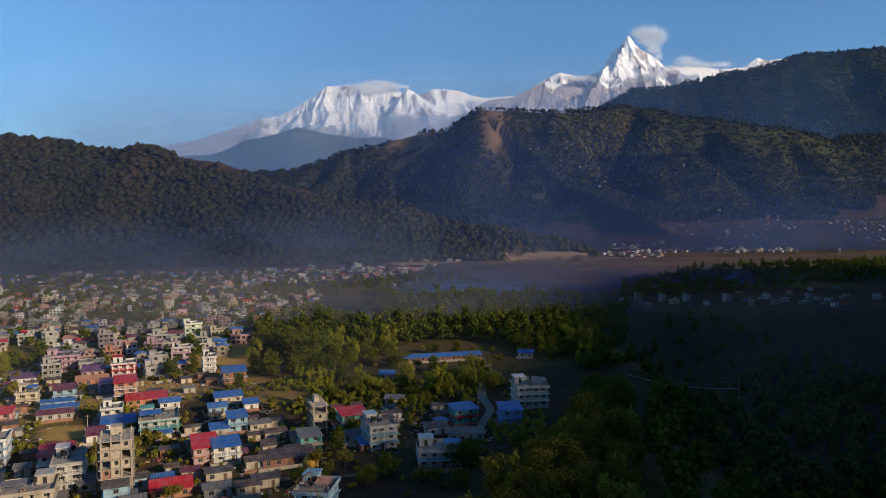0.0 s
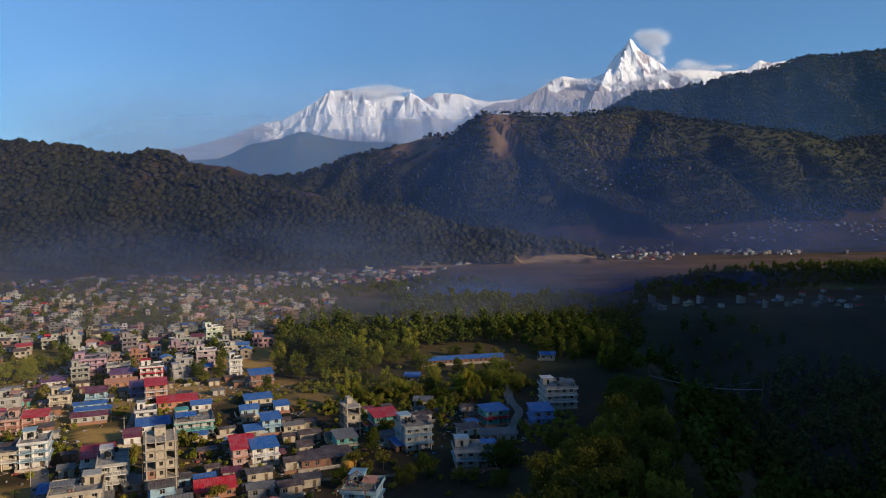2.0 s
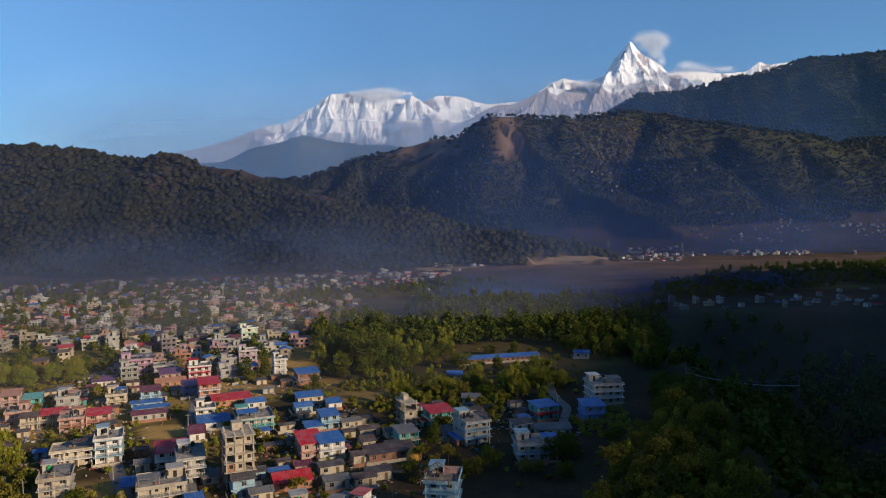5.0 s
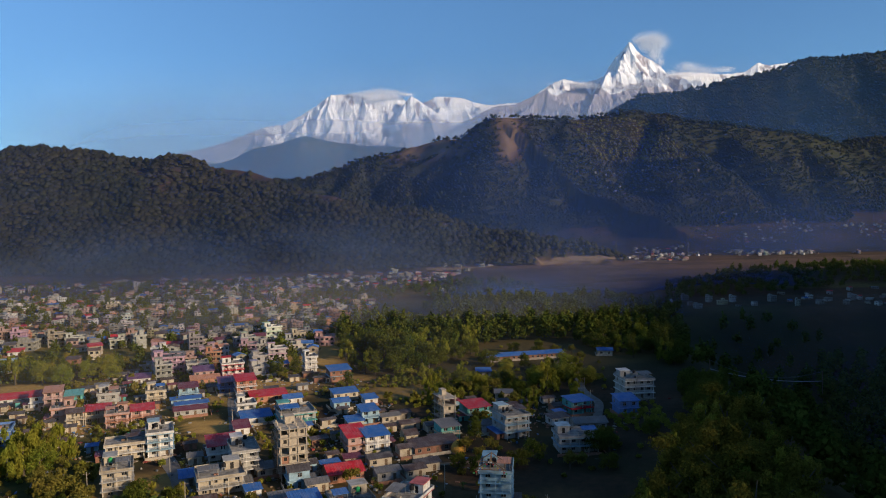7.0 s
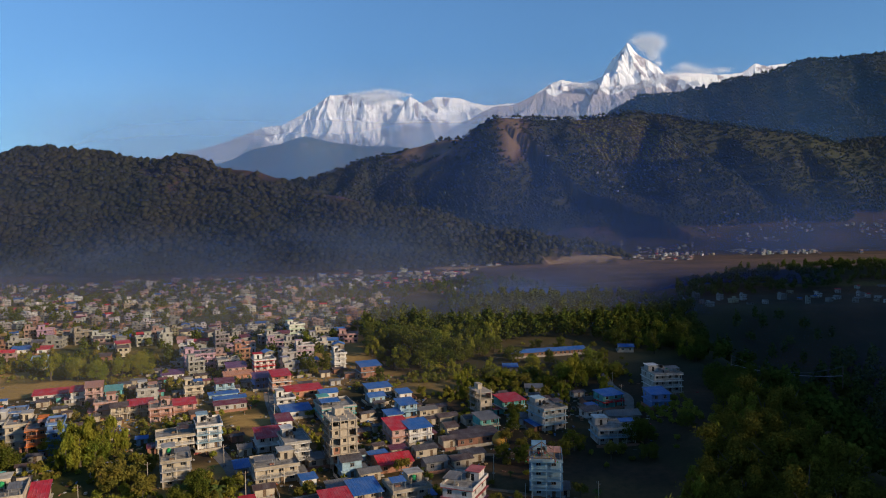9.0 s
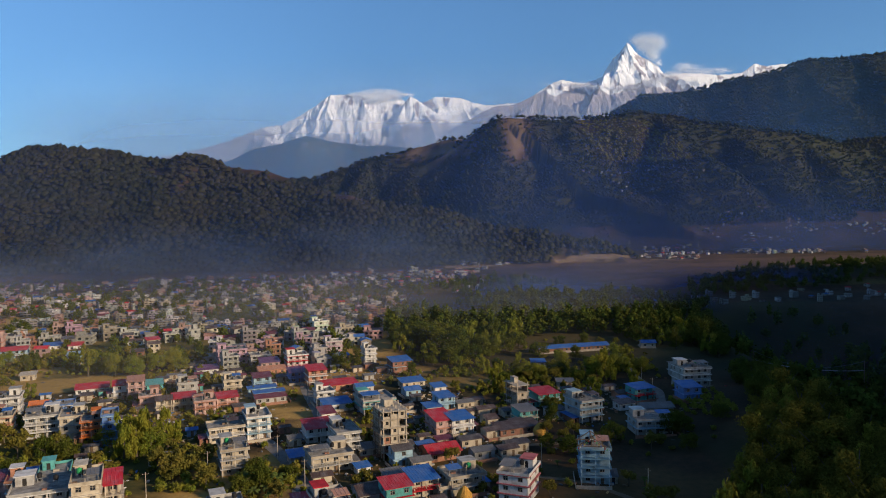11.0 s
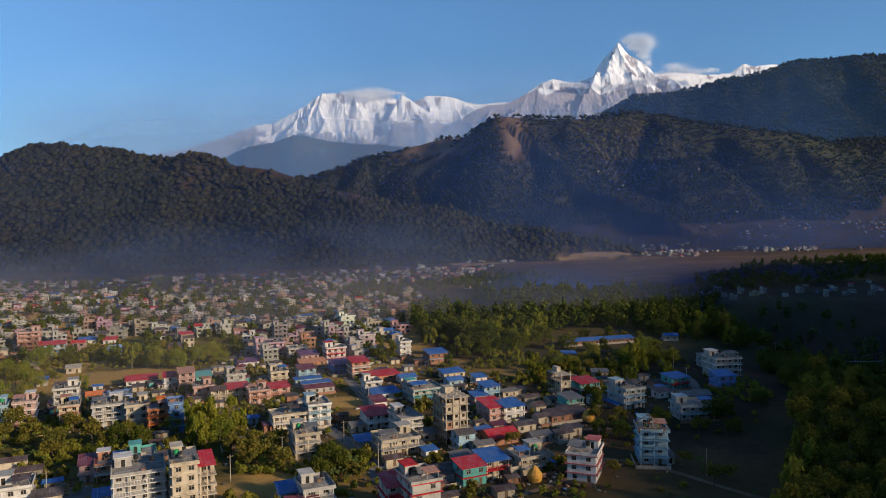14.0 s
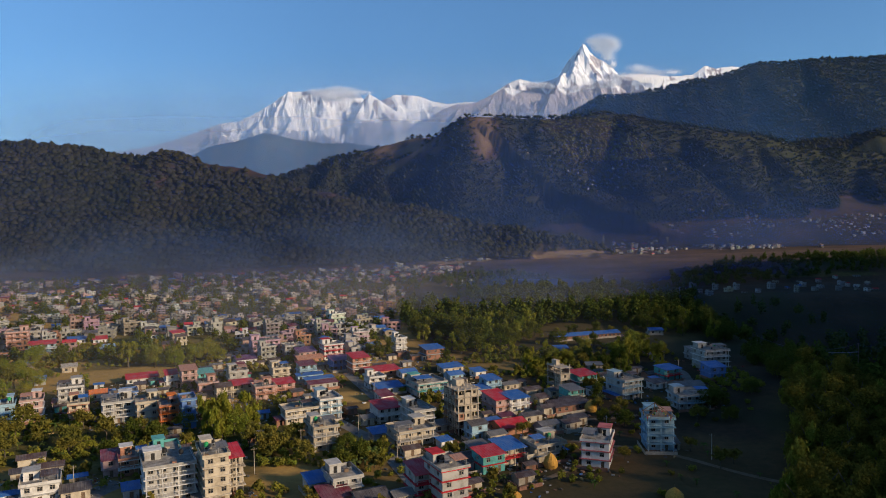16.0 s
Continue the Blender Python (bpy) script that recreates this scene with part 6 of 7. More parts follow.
# ---- trees ----
def limbs(b, h, spread_r, n, r):
    """A tapered, slightly bent trunk with limbs."""
    def stick(p, q, r0, r1, sides=6):
        a, c = Vector(p), Vector(q)
        ax = (c - a).normalized()
        s = ax.orthogonal().normalized()
        t = ax.cross(s)
        m = len(b.v)
        for o, rad in ((a, r0), (c, r1)):
            b.v.extend([tuple(o + rad * (math.cos(2 * math.pi * k / sides) * s + math.sin(2 * math.pi * k / sides) * t)) for k in range(sides)])
        for k in range(sides):
            j = (k + 1) % sides
            b.f.append((m + k, m + j, m + sides + j, m + sides + k))
            b.m.append(0)
    r0 = h * 0.026
    knee, head = (r.uniform(-0.3, 0.3), r.uniform(-0.3, 0.3), h * 0.35), (r.uniform(-0.6, 0.6), r.uniform(-0.6, 0.6), h * 0.72)
    stick((0, 0, -0.5), knee, r0 * 1.25, r0 * 0.9)
    stick(knee, head, r0 * 0.9, r0 * 0.35)
    for k in range(n):
        a = 2 * math.pi * k / n + r.uniform(-0.4, 0.4)
        z = h * r.uniform(0.32, 0.6)
        stick((knee[0], knee[1], z), (spread_r * math.cos(a) * 0.7, spread_r * math.sin(a) * 0.7, z + h * r.uniform(0.15, 0.3)), r0 * 0.5, r0 * 0.15, 5)


def spray(name, centres, radii, count, leaf, material, seed, droop=0.0, shell=0.6, slim=0.6):
    """A crown of many small leaf sprays, thickest near the skin of each lobe, with gaps."""
    r = np.random.RandomState(seed)
    c, rad = np.array(centres), np.array(radii)
    w = (rad**2).prod(1) ** 0.5
    pick = r.choice(len(c), count, p=w / w.sum())
    d = r.normal(size=(count, 3))
    d /= np.linalg.norm(d, axis=1)[:, None]
    lump = 0.82 + 0.30 * np.sin(d[:, 0] * 5 + pick) * np.sin(d[:, 1] * 6 + 2 * pick) + 0.16 * np.sin(d[:, 2] * 9 + pick)
    reach = (shell + (1 - shell) * r.rand(count)) * lump
    p = c[pick] + d * rad[pick] * reach[:, None]
    n = d + 0.9 * r.normal(size=(count, 3)) + np.array([0, 0, 0.35])
    n /= np.linalg.norm(n, axis=1)[:, None]
    a = np.cross(n, r.normal(size=(count, 3)))
    a /= np.linalg.norm(a, axis=1)[:, None]
    a[:, 2] -= droop
    b = np.cross(n, a)
    s = leaf * (0.6 + 0.8 * r.rand(count))[:, None]
    v = np.stack([p - a * s * 0.5, p + b * s * slim * 0.5, p + a * s * 0.5 + n * s * 0.1, p - b * s * slim * 0.5], 1)
    me = bpy.data.meshes.new(name)
    f = np.arange(count * 4).reshape(-1, 4)
    me.from_pydata(v.reshape(-1, 3).tolist(), [], f.tolist())
    me.materials.append(material)
    return me


def tree_kind(kind, seed):
    """Trunk and crown meshes of one tree, base at the origin."""
    r = random.Random(seed)
    b = Build()
    if kind in ("broad", "town"):
        h, R = r.uniform(10, 13), r.uniform(4.8, 6.2)
        limbs(b, h, R, 5, r)
        cs = [(r.uniform(-0.4, 0.4) * R, r.uniform(-0.4, 0.4) * R, h * 0.72)] + [(R * 0.62 * math.cos(a + r.uniform(-0.4, 0.4)), R * 0.62 * math.sin(a), h * z) for a, z in zip(np.linspace(0, 5.6, 8), (0.3, 0.62, 0.4, 0.68, 0.28, 0.58, 0.38, 0.66))]
        rs = [(R * 0.7, R * 0.7, h * 0.27)] + [(R * r.uniform(0.42, 0.58), R * r.uniform(0.42, 0.58), h * r.uniform(0.17, 0.26)) for _ in range(8)]
        return b.mesh("trunk", M_BARK), spray("crown", cs, rs, 4200 if kind == "town" else 2100, 0.52 if kind == "town" else 0.74, M_GARDEN if kind == "town" else M_LEAF, seed)
    if kind == "bluff":
        h, R = r.uniform(13, 17), r.uniform(4.6, 5.8)
        limbs(b, h, R, 6, r)
        cs = [(R * r.uniform(0.1, 0.7) * math.cos(a), R * r.uniform(0.1, 0.7) * math.sin(a), h * r.uniform(0.3, 0.88)) for a in np.linspace(0, 14, 13)]
        rs = [(R * r.uniform(0.32, 0.5), R * r.uniform(0.32, 0.5), h * r.uniform(0.10, 0.16)) for _ in cs]
        return b.mesh("trunk", M_BARK), spray("crown", cs, rs, 3600, 0.56, M_BLUFF_LIT, seed)
    if kind == "tall":
        h, R = r.uniform(14, 17), r.uniform(3.8, 4.7)
        limbs(b, h, R, 6, r)
        cs = [(r.uniform(-0.5, 0.5) * R, r.uniform(-0.5, 0.5) * R, h * z) for z in (0.2, 0.36, 0.52, 0.67, 0.8, 0.9)]
        rs = [(R * q, R * q * r.uniform(0.8, 1.1), h * 0.12) for q in (0.8, 0.95, 0.9, 0.85, 0.7, 0.45)]
        return b.mesh("trunk", M_BARK), spray("crown", cs, rs, 1900, 0.74, M_LEAF, seed)
    if kind == "bamboo":
        h, R = r.uniform(12, 16), r.uniform(4.2, 5.4)
        b.tube(0, 0, -0.4, h * 0.7, 0.5, 0.15, 9)
        cs, rs = [], []
        for k in range(16):
            a, q, z = r.uniform(0, 6.28), r.uniform(0.15, 0.85), r.uniform(0.2, 0.92)
            cs.append((R * q * math.cos(a), R * q * math.sin(a), h * z * (1 - 0.18 * q)))
            rs.append((R * 0.30, R * 0.30, h * r.uniform(0.10, 0.2)))
        return b.mesh("culm", M_BARK), spray("crown", cs, rs, 3000, 0.66, M_BAMBOO, seed, 0.9, 0.45, 0.4)
    if kind == "dry":
        h, R = r.uniform(7, 9), r.uniform(3.2, 4.2)
        limbs(b, h, R, 7, r)
        cs = [(R * 0.5 * math.cos(a), R * 0.5 * math.sin(a), h * r.uniform(0.55, 0.8)) for a in np.linspace(0, 5.2, 6)]
        rs = [(R * 0.5, R * 0.5, h * 0.2)] * 6
        return b.mesh("trunk", M_BARK), spray("crown", cs, rs, 760, 0.75, M_DRY, seed)
    h, R = r.uniform(2.6, 4.2), r.uniform(1.6, 2.4)
    limbs(b, h, R, 4, r)
    cs = [(R * 0.45 * math.cos(a), R * 0.45 * math.sin(a), h * r.uniform(0.35, 0.65)) for a in np.linspace(0, 4.8, 4)]
    return b.mesh("stem", M_BARK), spray("crown", cs, [(R * 0.6, R * 0.6, h * 0.34)] * 4, 420, 0.55, M_GARDEN if seed % 3 else M_DRY, seed)


TREE_LABEL = {"broad": ("broad-crowned dark green tree", "tree"), "tall": ("tall leafy green tree", "tree"), "bamboo": ("arching yellow-green bamboo clump", "bamboo"),
              "dry": ("olive tree with thinning dry leaves", "tree"), "bush": ("low rounded green bush", "bush"), "banana": ("banana plant with broad ragged leaves", "banana plant")}
KINDS = {}
TREE_LABEL["town"] = ("broad bright olive-green tree", "tree")
TREE_LABEL["bluff"] = ("tall rounded olive-green tree", "tree")
for kd, n in (("broad", 4), ("tall", 3), ("bamboo", 4), ("dry", 3), ("bush", 4), ("bluff", 4), ("town", 3)):
    KINDS[kd] = [tree_kind(kd, 40 + 7 * k + len(kd)) for k in range(n)]


def banana_meshes(seed):
    r = random.Random(seed)
    b, t = Build(), Build()
    t.tube(0, 0, -0.3, 2.2, 0.17, 0.11, 7)
    for k in range(9):
        a, up, n = 2 * math.pi * k / 9 + r.uniform(-0.3, 0.3), r.uniform(0.5, 1.25), 6
        pts = []
        for q in range(n + 1):
            s = q / n
            out = 2.3 * s * math.cos(up * 0.6)
            z = 2.1 + 2.4 * s * math.sin(up) - 1.9 * s * s
            wd = 0.36 * math.sin(math.pi * min(1, 0.12 + s * 0.88)) + 0.03
            pts.append((out, z, wd))
        for (o0, z0, w0), (o1, z1, w1) in zip(pts[:-1], pts[1:]):
            c, s2 = math.cos(a), math.sin(a)
            for sg in (-1, 1):
                b.face([(o0 * c, o0 * s2, z0), (o1 * c, o1 * s2, z1), (o1 * c - sg * w1 * s2, o1 * s2 + sg * w1 * c, z1 - 0.25 * w1), (o0 * c - sg * w0 * s2, o0 * s2 + sg * w0 * c, z0 - 0.25 * w0)])
    return t.mesh("stem", M_BANANA), b.mesh("leaf_crown", M_BANANA)


KINDS["banana"] = [banana_meshes(k) for k in range(3)]
tree_rng = random.Random(77)
NOUN = {"broad": "tree", "tall": "tree", "bamboo": "bamboo_clump", "dry": "tree", "bluff": "tree", "town": "tree", "bush": "bush", "banana": "banana_plant"}


def tree(kind, x, y, s=1.0, where="", group=""):
    root = new(NOUN[kind], None)
    k = s * tree_rng.uniform(0.85, 1.12)
    root.matrix_basis = pose(x, y, float(height(x, y)) - 0.1, 0, 0, tree_rng.uniform(0, 360)) @ Matrix.Diagonal((k, k, k * tree_rng.uniform(0.92, 1.1), 1))
    trunk, crown = tree_rng.choice(KINDS[kind])
    part(trunk.name.split(".")[0], trunk, root)
    part("crown", crown, root)
    lb, cat = TREE_LABEL[kind]
    return tagged(root, lb + where, cat, group)


FAR_CROWNS = {kd: [spray("crown", [(0.0, 0.0, h * 0.62), (r1 * 0.4, 0.2, h * 0.45), (-r1 * 0.4, -0.3, h * 0.5), (0.2, r1 * 0.4, h * 0.4)], [(r1 * 0.75, r1 * 0.75, h * 0.36), (r1 * 0.6, r1 * 0.6, h * 0.3), (r1 * 0.6, r1 * 0.55, h * 0.3), (r1 * 0.5, r1 * 0.6, h * 0.3)], 150 if kd == "bush" else 200, 0.86 if kd == "bush" else 1.6, M_LEAF, 900 + k, shell=0.5, slim=0.8) for k in range(3)] for kd, h, r1 in (("broad", 11.0, 5.0), ("tall", 15.0, 3.6), ("bush", 2.6, 1.7), ("dry", 7.5, 3.4))}
far_arrays = {}


def joined_trees(name, label, rows, material):
    """Trees too far off or too many to count, as one object. rows: kind, x, y, scale."""
    vs = []
    for kind, x, y, s in rows:
        me = tree_rng.choice(FAR_CROWNS[kind])
        if me.name not in far_arrays:
            co = np.empty(len(me.vertices) * 3)
            me.vertices.foreach_get("co", co)
            far_arrays[me.name] = co.reshape(-1, 3)
        v = far_arrays[me.name] * s
        a = tree_rng.uniform(0, 6.28)
        vs.append(np.stack([v[:, 0] * math.cos(a) - v[:, 1] * math.sin(a) + x, v[:, 0] * math.sin(a) + v[:, 1] * math.cos(a) + y, v[:, 2] + float(height(x, y))], -1))
    v = np.concatenate(vs)
    me = bpy.data.meshes.new(name)
    n = len(v) // 4
    me.vertices.add(len(v))
    me.vertices.foreach_set("co", v.ravel())
    me.loops.add(4 * n)
    me.loops.foreach_set("vertex_index", np.arange(4 * n, dtype=np.int32))
    me.polygons.add(n)
    me.polygons.foreach_set("loop_start", np.arange(0, 4 * n, 4, dtype=np.int32))
    me.polygons.foreach_set("loop_total", np.full(n, 4, dtype=np.int32))
    me.update(calc_edges=True)
    me.materials.append(material)
    return tagged(new(name, me), label, "trees", kind="stuff")


def inside(x, y, poly):
    hit = False
    for (x0, y0), (x1, y1) in zip(poly, poly[1:] + poly[:1]):
        if (y0 > y) != (y1 > y) and x < (x1 - x0) * (y - y0) / (y1 - y0) + x0:
            hit = not hit
    return hit


foot = [(o.matrix_basis.translation.x, o.matrix_basis.translation.y) for o in scene.collection.objects if o.get("category") in ("house", "building")]
# open spots: the long shed, its yard, and the road east of it
foot += [(x, 366 + 0.05 * x) for x in range(-26, 27, 5)] + [(x, 356) for x in range(-20, 24, 6)]
foot += [(fx + k * 0.55 * fr, fy + j * 0.6 * fr - 3.5) for fx, fy, fr in STUBBLE for k in (-2, -1, 0, 1, 2) for j in (-1, 0, 1)]
foot_a = np.array(foot)


def free(x, y, gap):
    return ((foot_a[:, 0] - x) ** 2 + (foot_a[:, 1] + 3.5 - y) ** 2).min() > gap * gap


def grove(poly, n, kinds, s, gap, where, group, house_gap=7.0, far=None, clump=0.0):
    xs, ys = [p[0] for p in poly], [p[1] for p in poly]
    got, tries = [], 0
    while len(got) < n and tries < 60 * n:
        tries += 1
        x, y = tree_rng.uniform(min(xs), max(xs)), tree_rng.uniform(min(ys), max(ys))
        if inside(x, y, poly) and (clump == 0 or fbm(np.array(x), np.array(y), 34, 3) > clump) and free(x, y, house_gap) and all((x - a) ** 2 + (y - c) ** 2 > gap * gap for a, c in got):
            got.append((x, y))
            size = s * tree_rng.uniform(0.8, 1.15)
            if far is None and group == "grove trees" and y > 405:
                WOODS.append(("tall" if size > s else "broad", x, y, size))
            elif far is None:
                tree(tree_rng.choice(kinds), x, y, size, where, group)
            else:
                far.append((tree_rng.choice(kinds), x, y, size))


WOODS, TOWN_TREES, SCRUB = [], [], []
GROVE_W = [(-91, 336), (-59, 340), (-40, 358), (-28, 396), (-27, 429), (-50, 470), (-80, 500), (-111, 503), (-109, 430)]
GROVE_E = [(-26, 408), (30, 417), (53, 366), (77, 341), (93, 393), (82, 464), (27, 476), (-28, 447)]
GROVE_N = [(-28, 447), (116, 453), (141, 535), (100, 600), (20, 600), (-60, 560)]
BLUFF = [(-36, 92), (-26, 112), (-8, 134), (4, 154), (18, 180), (30, 204), (44, 224), (55, 222), (57, 205), (50, 185), (43, 165), (35, 138), (24, 112), (8, 84)]
BLUFF_END = [(44, 226), (60, 300), (78, 296), (62, 226)]
grove(GROVE_W, 112, ["broad", "tall", "bamboo", "bamboo", "broad"], 1.05, 5.2, " in a dense grove", "grove trees")
grove(GROVE_E, 108, ["broad", "bamboo", "tall", "broad"], 1.0, 5.4, " in a dense grove", "grove trees", 6.5)
grove(GROVE_N, 240, ["broad", "tall", "broad"], 0.95, 5.2, " in the shaded wood", "grove trees", 8.0, WOODS)
grove(BLUFF, 150, ["bluff", "bluff", "bamboo", "bluff"], 1.1, 4.6, " on the shaded bluff", "bluff trees")
grove(BLUFF_END, 34, ["broad", "tall"], 0.8, 5.0, " on the shaded bluff", "bluff trees")
grove([(78, 330), (150, 300), (260, 430), (200, 520), (100, 480)], 80, ["broad", "tall"], 1.0, 11, " in the dark gorge", "gorge trees", 7.0, WOODS)
grove([(50, 60), (170, 100), (300, 400), (230, 480), (95, 330), (70, 250), (56, 190)], 370, ["broad", "tall"], 1.2, 6, " in the dark gorge", "gorge trees", 7.0, WOODS)
grove([(150, 590), (200, 612), (330, 640), (520, 670), (520, 740), (300, 720), (180, 690)], 420, ["broad", "broad", "tall"], 0.72, 3.8, " on a dark knoll", "knoll trees", 4.0, WOODS)
grove([(-40, 560), (60, 590), (30, 760), (-30, 780), (-75, 700)], 120, ["broad", "broad", "tall"], 0.8, 5.5, " beyond the grove", "valley trees", 7.0, WOODS)
# single trees in and round the town
for kd, x, y, s in (("bamboo", -251, 327, 1.1), ("bamboo", -246, 331, 1.0), ("broad", -237, 325, 1.05), ("broad", -227, 324, 1.05), ("tall", -231, 331, 0.9), ("broad", -220, 336, 0.95), ("broad", -217, 350, 0.9), ("broad", -208, 335, 0.8),
                    ("bamboo", -178, 206, 1.15), ("bamboo", -171, 215, 1.1), ("bamboo", -184, 211, 1.0), ("bamboo", -178, 214, 1.1), ("broad", -174, 208, 1.1), ("bamboo", -180, 201, 0.8), ("dry", -287, 287, 1.1), ("broad", -279, 286, 0.9), ("dry", -250, 218, 1.25), ("dry", -243, 214, 0.8), ("broad", -228, 232, 0.6),
                    ("broad", -193, 219, 0.7), ("tall", -123, 330, 0.85), ("tall", -118, 341, 0.9), ("broad", -128, 336, 0.7), ("bamboo", -140, 396, 0.9), ("bamboo", 1, 297, 1.0), ("bamboo", 4, 301, 0.9), ("broad", -2, 303, 0.9), ("broad", -35, 308, 0.7), ("broad", -28, 306, 0.75),
                    ("broad", -15, 321, 0.8), ("dry", -22, 300, 0.8), ("broad", 12, 322, 0.9), ("broad", -300, 330, 1.0), ("broad", -306, 312, 1.0), ("dry", -296, 300, 0.9), ("tall", -284, 332, 0.7), ("broad", 16, 330, 0.9), ("broad", 22, 312, 0.8)):
    tree("town" if kd == "broad" else kd, x, y, s, " among the houses", "town trees")
grove([(-167, 194), (-150, 198), (-144, 178), (-146, 161), (-153, 160)], 22, ["bush", "bush", "dry", "bush"], 1.0, 3.0, " in an overgrown garden", "garden plants", 5.0)
grove([(-138, 191), (-121, 183), (-121, 162), (-137, 169)], 16, ["banana", "banana", "bush"], 1.3, 2.4, " in a garden", "garden plants", 4.5)
grove([(-138, 191), (-121, 183), (-121, 162), (-137, 169)], 10, ["broad", "broad", "dry"], 0.6, 3.5, " in a garden", "garden plants", 5.0)
grove([(-262, 225), (-236, 229), (-214, 207), (-214, 186), (-250, 190)], 34, ["banana", "banana", "bush", "dry"], 1.05, 3.2, " in a garden", "garden plants", 5.0)
grove([(-212, 190), (-196, 190), (-190, 205), (-212, 205)], 8, ["bush", "broad"], 0.7, 4, " behind the houses", "garden plants", 5.0)
grove([(-330, 260), (-230, 262), (-215, 330), (-330, 360)], 18, ["town", "dry", "bush", "bamboo"], 0.75, 6.5, " at the field edge", "town trees", 6.5)
grove([(-40, 330), (30, 330), (50, 350), (25, 400), (-25, 400)], 26, ["bush", "broad", "dry", "bush"], 0.75, 6.0, " round the long shed", "field trees", 6.0)
grove([(-100, 300), (-30, 265), (40, 280), (20, 345), (-30, 330), (-90, 330)], 48, ["bush", "broad", "dry", "bush", "bamboo"], 0.66, 5.0, " in the fields", "field trees", 5.5)
grove([(-60, 205), (-10, 190), (30, 215), (28, 240), (-20, 240), (-50, 240)], 30, ["bush", "bush", "dry", "broad"], 0.7, 4.5, " in the shaded yards", "yard plants", 6.0)
grove([(-110, 150), (-60, 140), (-20, 120), (0, 150), (-30, 200), (-100, 210)], 34, ["bush", "bush", "banana", "dry"], 0.75, 4.0, " by the yards", "yard plants", 5.5)
grove([(-300, 120), (-110, 110), (-100, 330), (-320, 380)], 130, ["bush", "bush", "bush", "banana", "dry"], 0.75, 4.5, " between the houses", "yard plants", 6.2)
grove([(-420, 340), (-120, 340), (-110, 520), (-60, 760), (-250, 800), (-560, 760)], 620, ["broad", "bush", "dry", "broad", "broad"], 0.78, 6.5, " between the town houses", "town trees", 6.0, TOWN_TREES)
joined_trees("far_wood", "dark woodland over the shaded valley and knoll", WOODS, M_LEAF)
joined_trees("town_trees", "green and olive trees scattered through the packed town", TOWN_TREES, M_LEAF)
grove([(-300, 110), (-100, 100), (-60, 110), (-40, 210), (40, 300), (-90, 340), (-330, 400)], 650, ["bush", "bush", "bush", "dry"], 0.62, 1.5, "", "", 4.6, SCRUB, 0.5)
joined_trees("scrub", "low dry scrub and weeds growing between the houses", SCRUB, M_DRY)
GREENS = []
grove([(-60, 205), (30, 205), (45, 300), (20, 350), (-80, 350), (-60, 240)], 420, ["bush", "bush", "broad"], 0.7, 1.6, "", "", 5.0, GREENS, 0.53)
grove([(-310, 110), (-110, 100), (-60, 130), (-50, 210), (40, 300), (-60, 350), (-340, 400)], 1300, ["bush", "bush", "bush", "broad"], 0.66, 1.4, "", "", 4.6, GREENS, 0.43)
joined_trees("shrubbery", "green shrubs and young trees growing between the houses", [(k, x, y, s * (0.45 if k == "broad" else 1)) for k, x, y, s in GREENS], M_GARDEN)

# ---- a gabled timber frame with flags on the grey house, poles and a footbridge ----
M_CLOTH = [plain("flag_cloth_" + n, c, 0.9) for n, c in (("white", (0.6, 0.6, 0.58)), ("red", (0.4, 0.05, 0.04)), ("green", (0.08, 0.3, 0.1)), ("yellow", (0.5, 0.38, 0.05)), ("blue", (0.06, 0.12, 0.4)))]


def beam(b, p, q, t):
    """A square beam between two points."""
    p, q = Vector(p), Vector(q)
    ax = (q - p).normalized()
    s = ax.orthogonal().normalized() * t
    u = ax.cross(s).normalized() * t
    n = len(b.v)
    for o in (p, q):
        b.v.extend([tuple(o + s + u), tuple(o - s + u), tuple(o - s - u), tuple(o + s - u)])
    for f in ((0, 1, 5, 4), (1, 2, 6, 5), (2, 3, 7, 6), (3, 0, 4, 7), (3, 2, 1, 0), (4, 5, 6, 7)):
        b.f.append(tuple(n + k for k in f))
        b.m.append(0)


def roof_frame(x, y, z, yaw):
    root = new("roof_frame", None)
    root.matrix_basis = pose(x, y, z, 0, 0, yaw)
    for fy in (1.0, 7.0):
        for a, c in (((-3.6, fy, 0), (-3.6, fy, 1.6)), ((3.6, fy, 0), (3.6, fy, 1.6)), ((-4.2, fy, 1.4), (0, fy, 4.2)), ((4.2, fy, 1.4), (0, fy, 4.2)), ((-3.6, fy, 1.6), (3.6, fy, 1.6)), ((0, fy, 1.6), (0, fy, 4.2))):
            b = Build()
            beam(b, a, c, 0.09)
            part("timber", b.mesh("timber", M_WOOD), root)
    b = Build()
    beam(b, (0, 0.6, 4.25), (0, 7.4, 4.25), 0.1)
    part("ridge_beam", b.mesh("ridge_beam", M_WOOD), root)
    for sg in (-1, 1):
        b = Build()
        pts = [Vector((sg * 4.6 * t, 0.7, 4.2 - 3.4 * t - 1.2 * t * (1 - t))) for t in np.linspace(0, 1, 9)]
        for p, q in zip(pts[:-1], pts[1:]):
            beam(b, p, q, 0.02)
        line = part("flag_line", b.mesh("flag_line", M_WOOD), root)
        for k in range(8):
            p = (pts[k] + pts[k + 1]) / 2
            b = Build()
            b.box(p.x - 0.17, p.x + 0.17, p.y - 0.01, p.y + 0.01, p.z - 0.42, p.z - 0.02)
            part("flag", b.mesh("flag", M_CLOTH[k % 5]), line)
    return tagged(root, "timber gable frame hung with small flags on a flat roof", "roof frame")


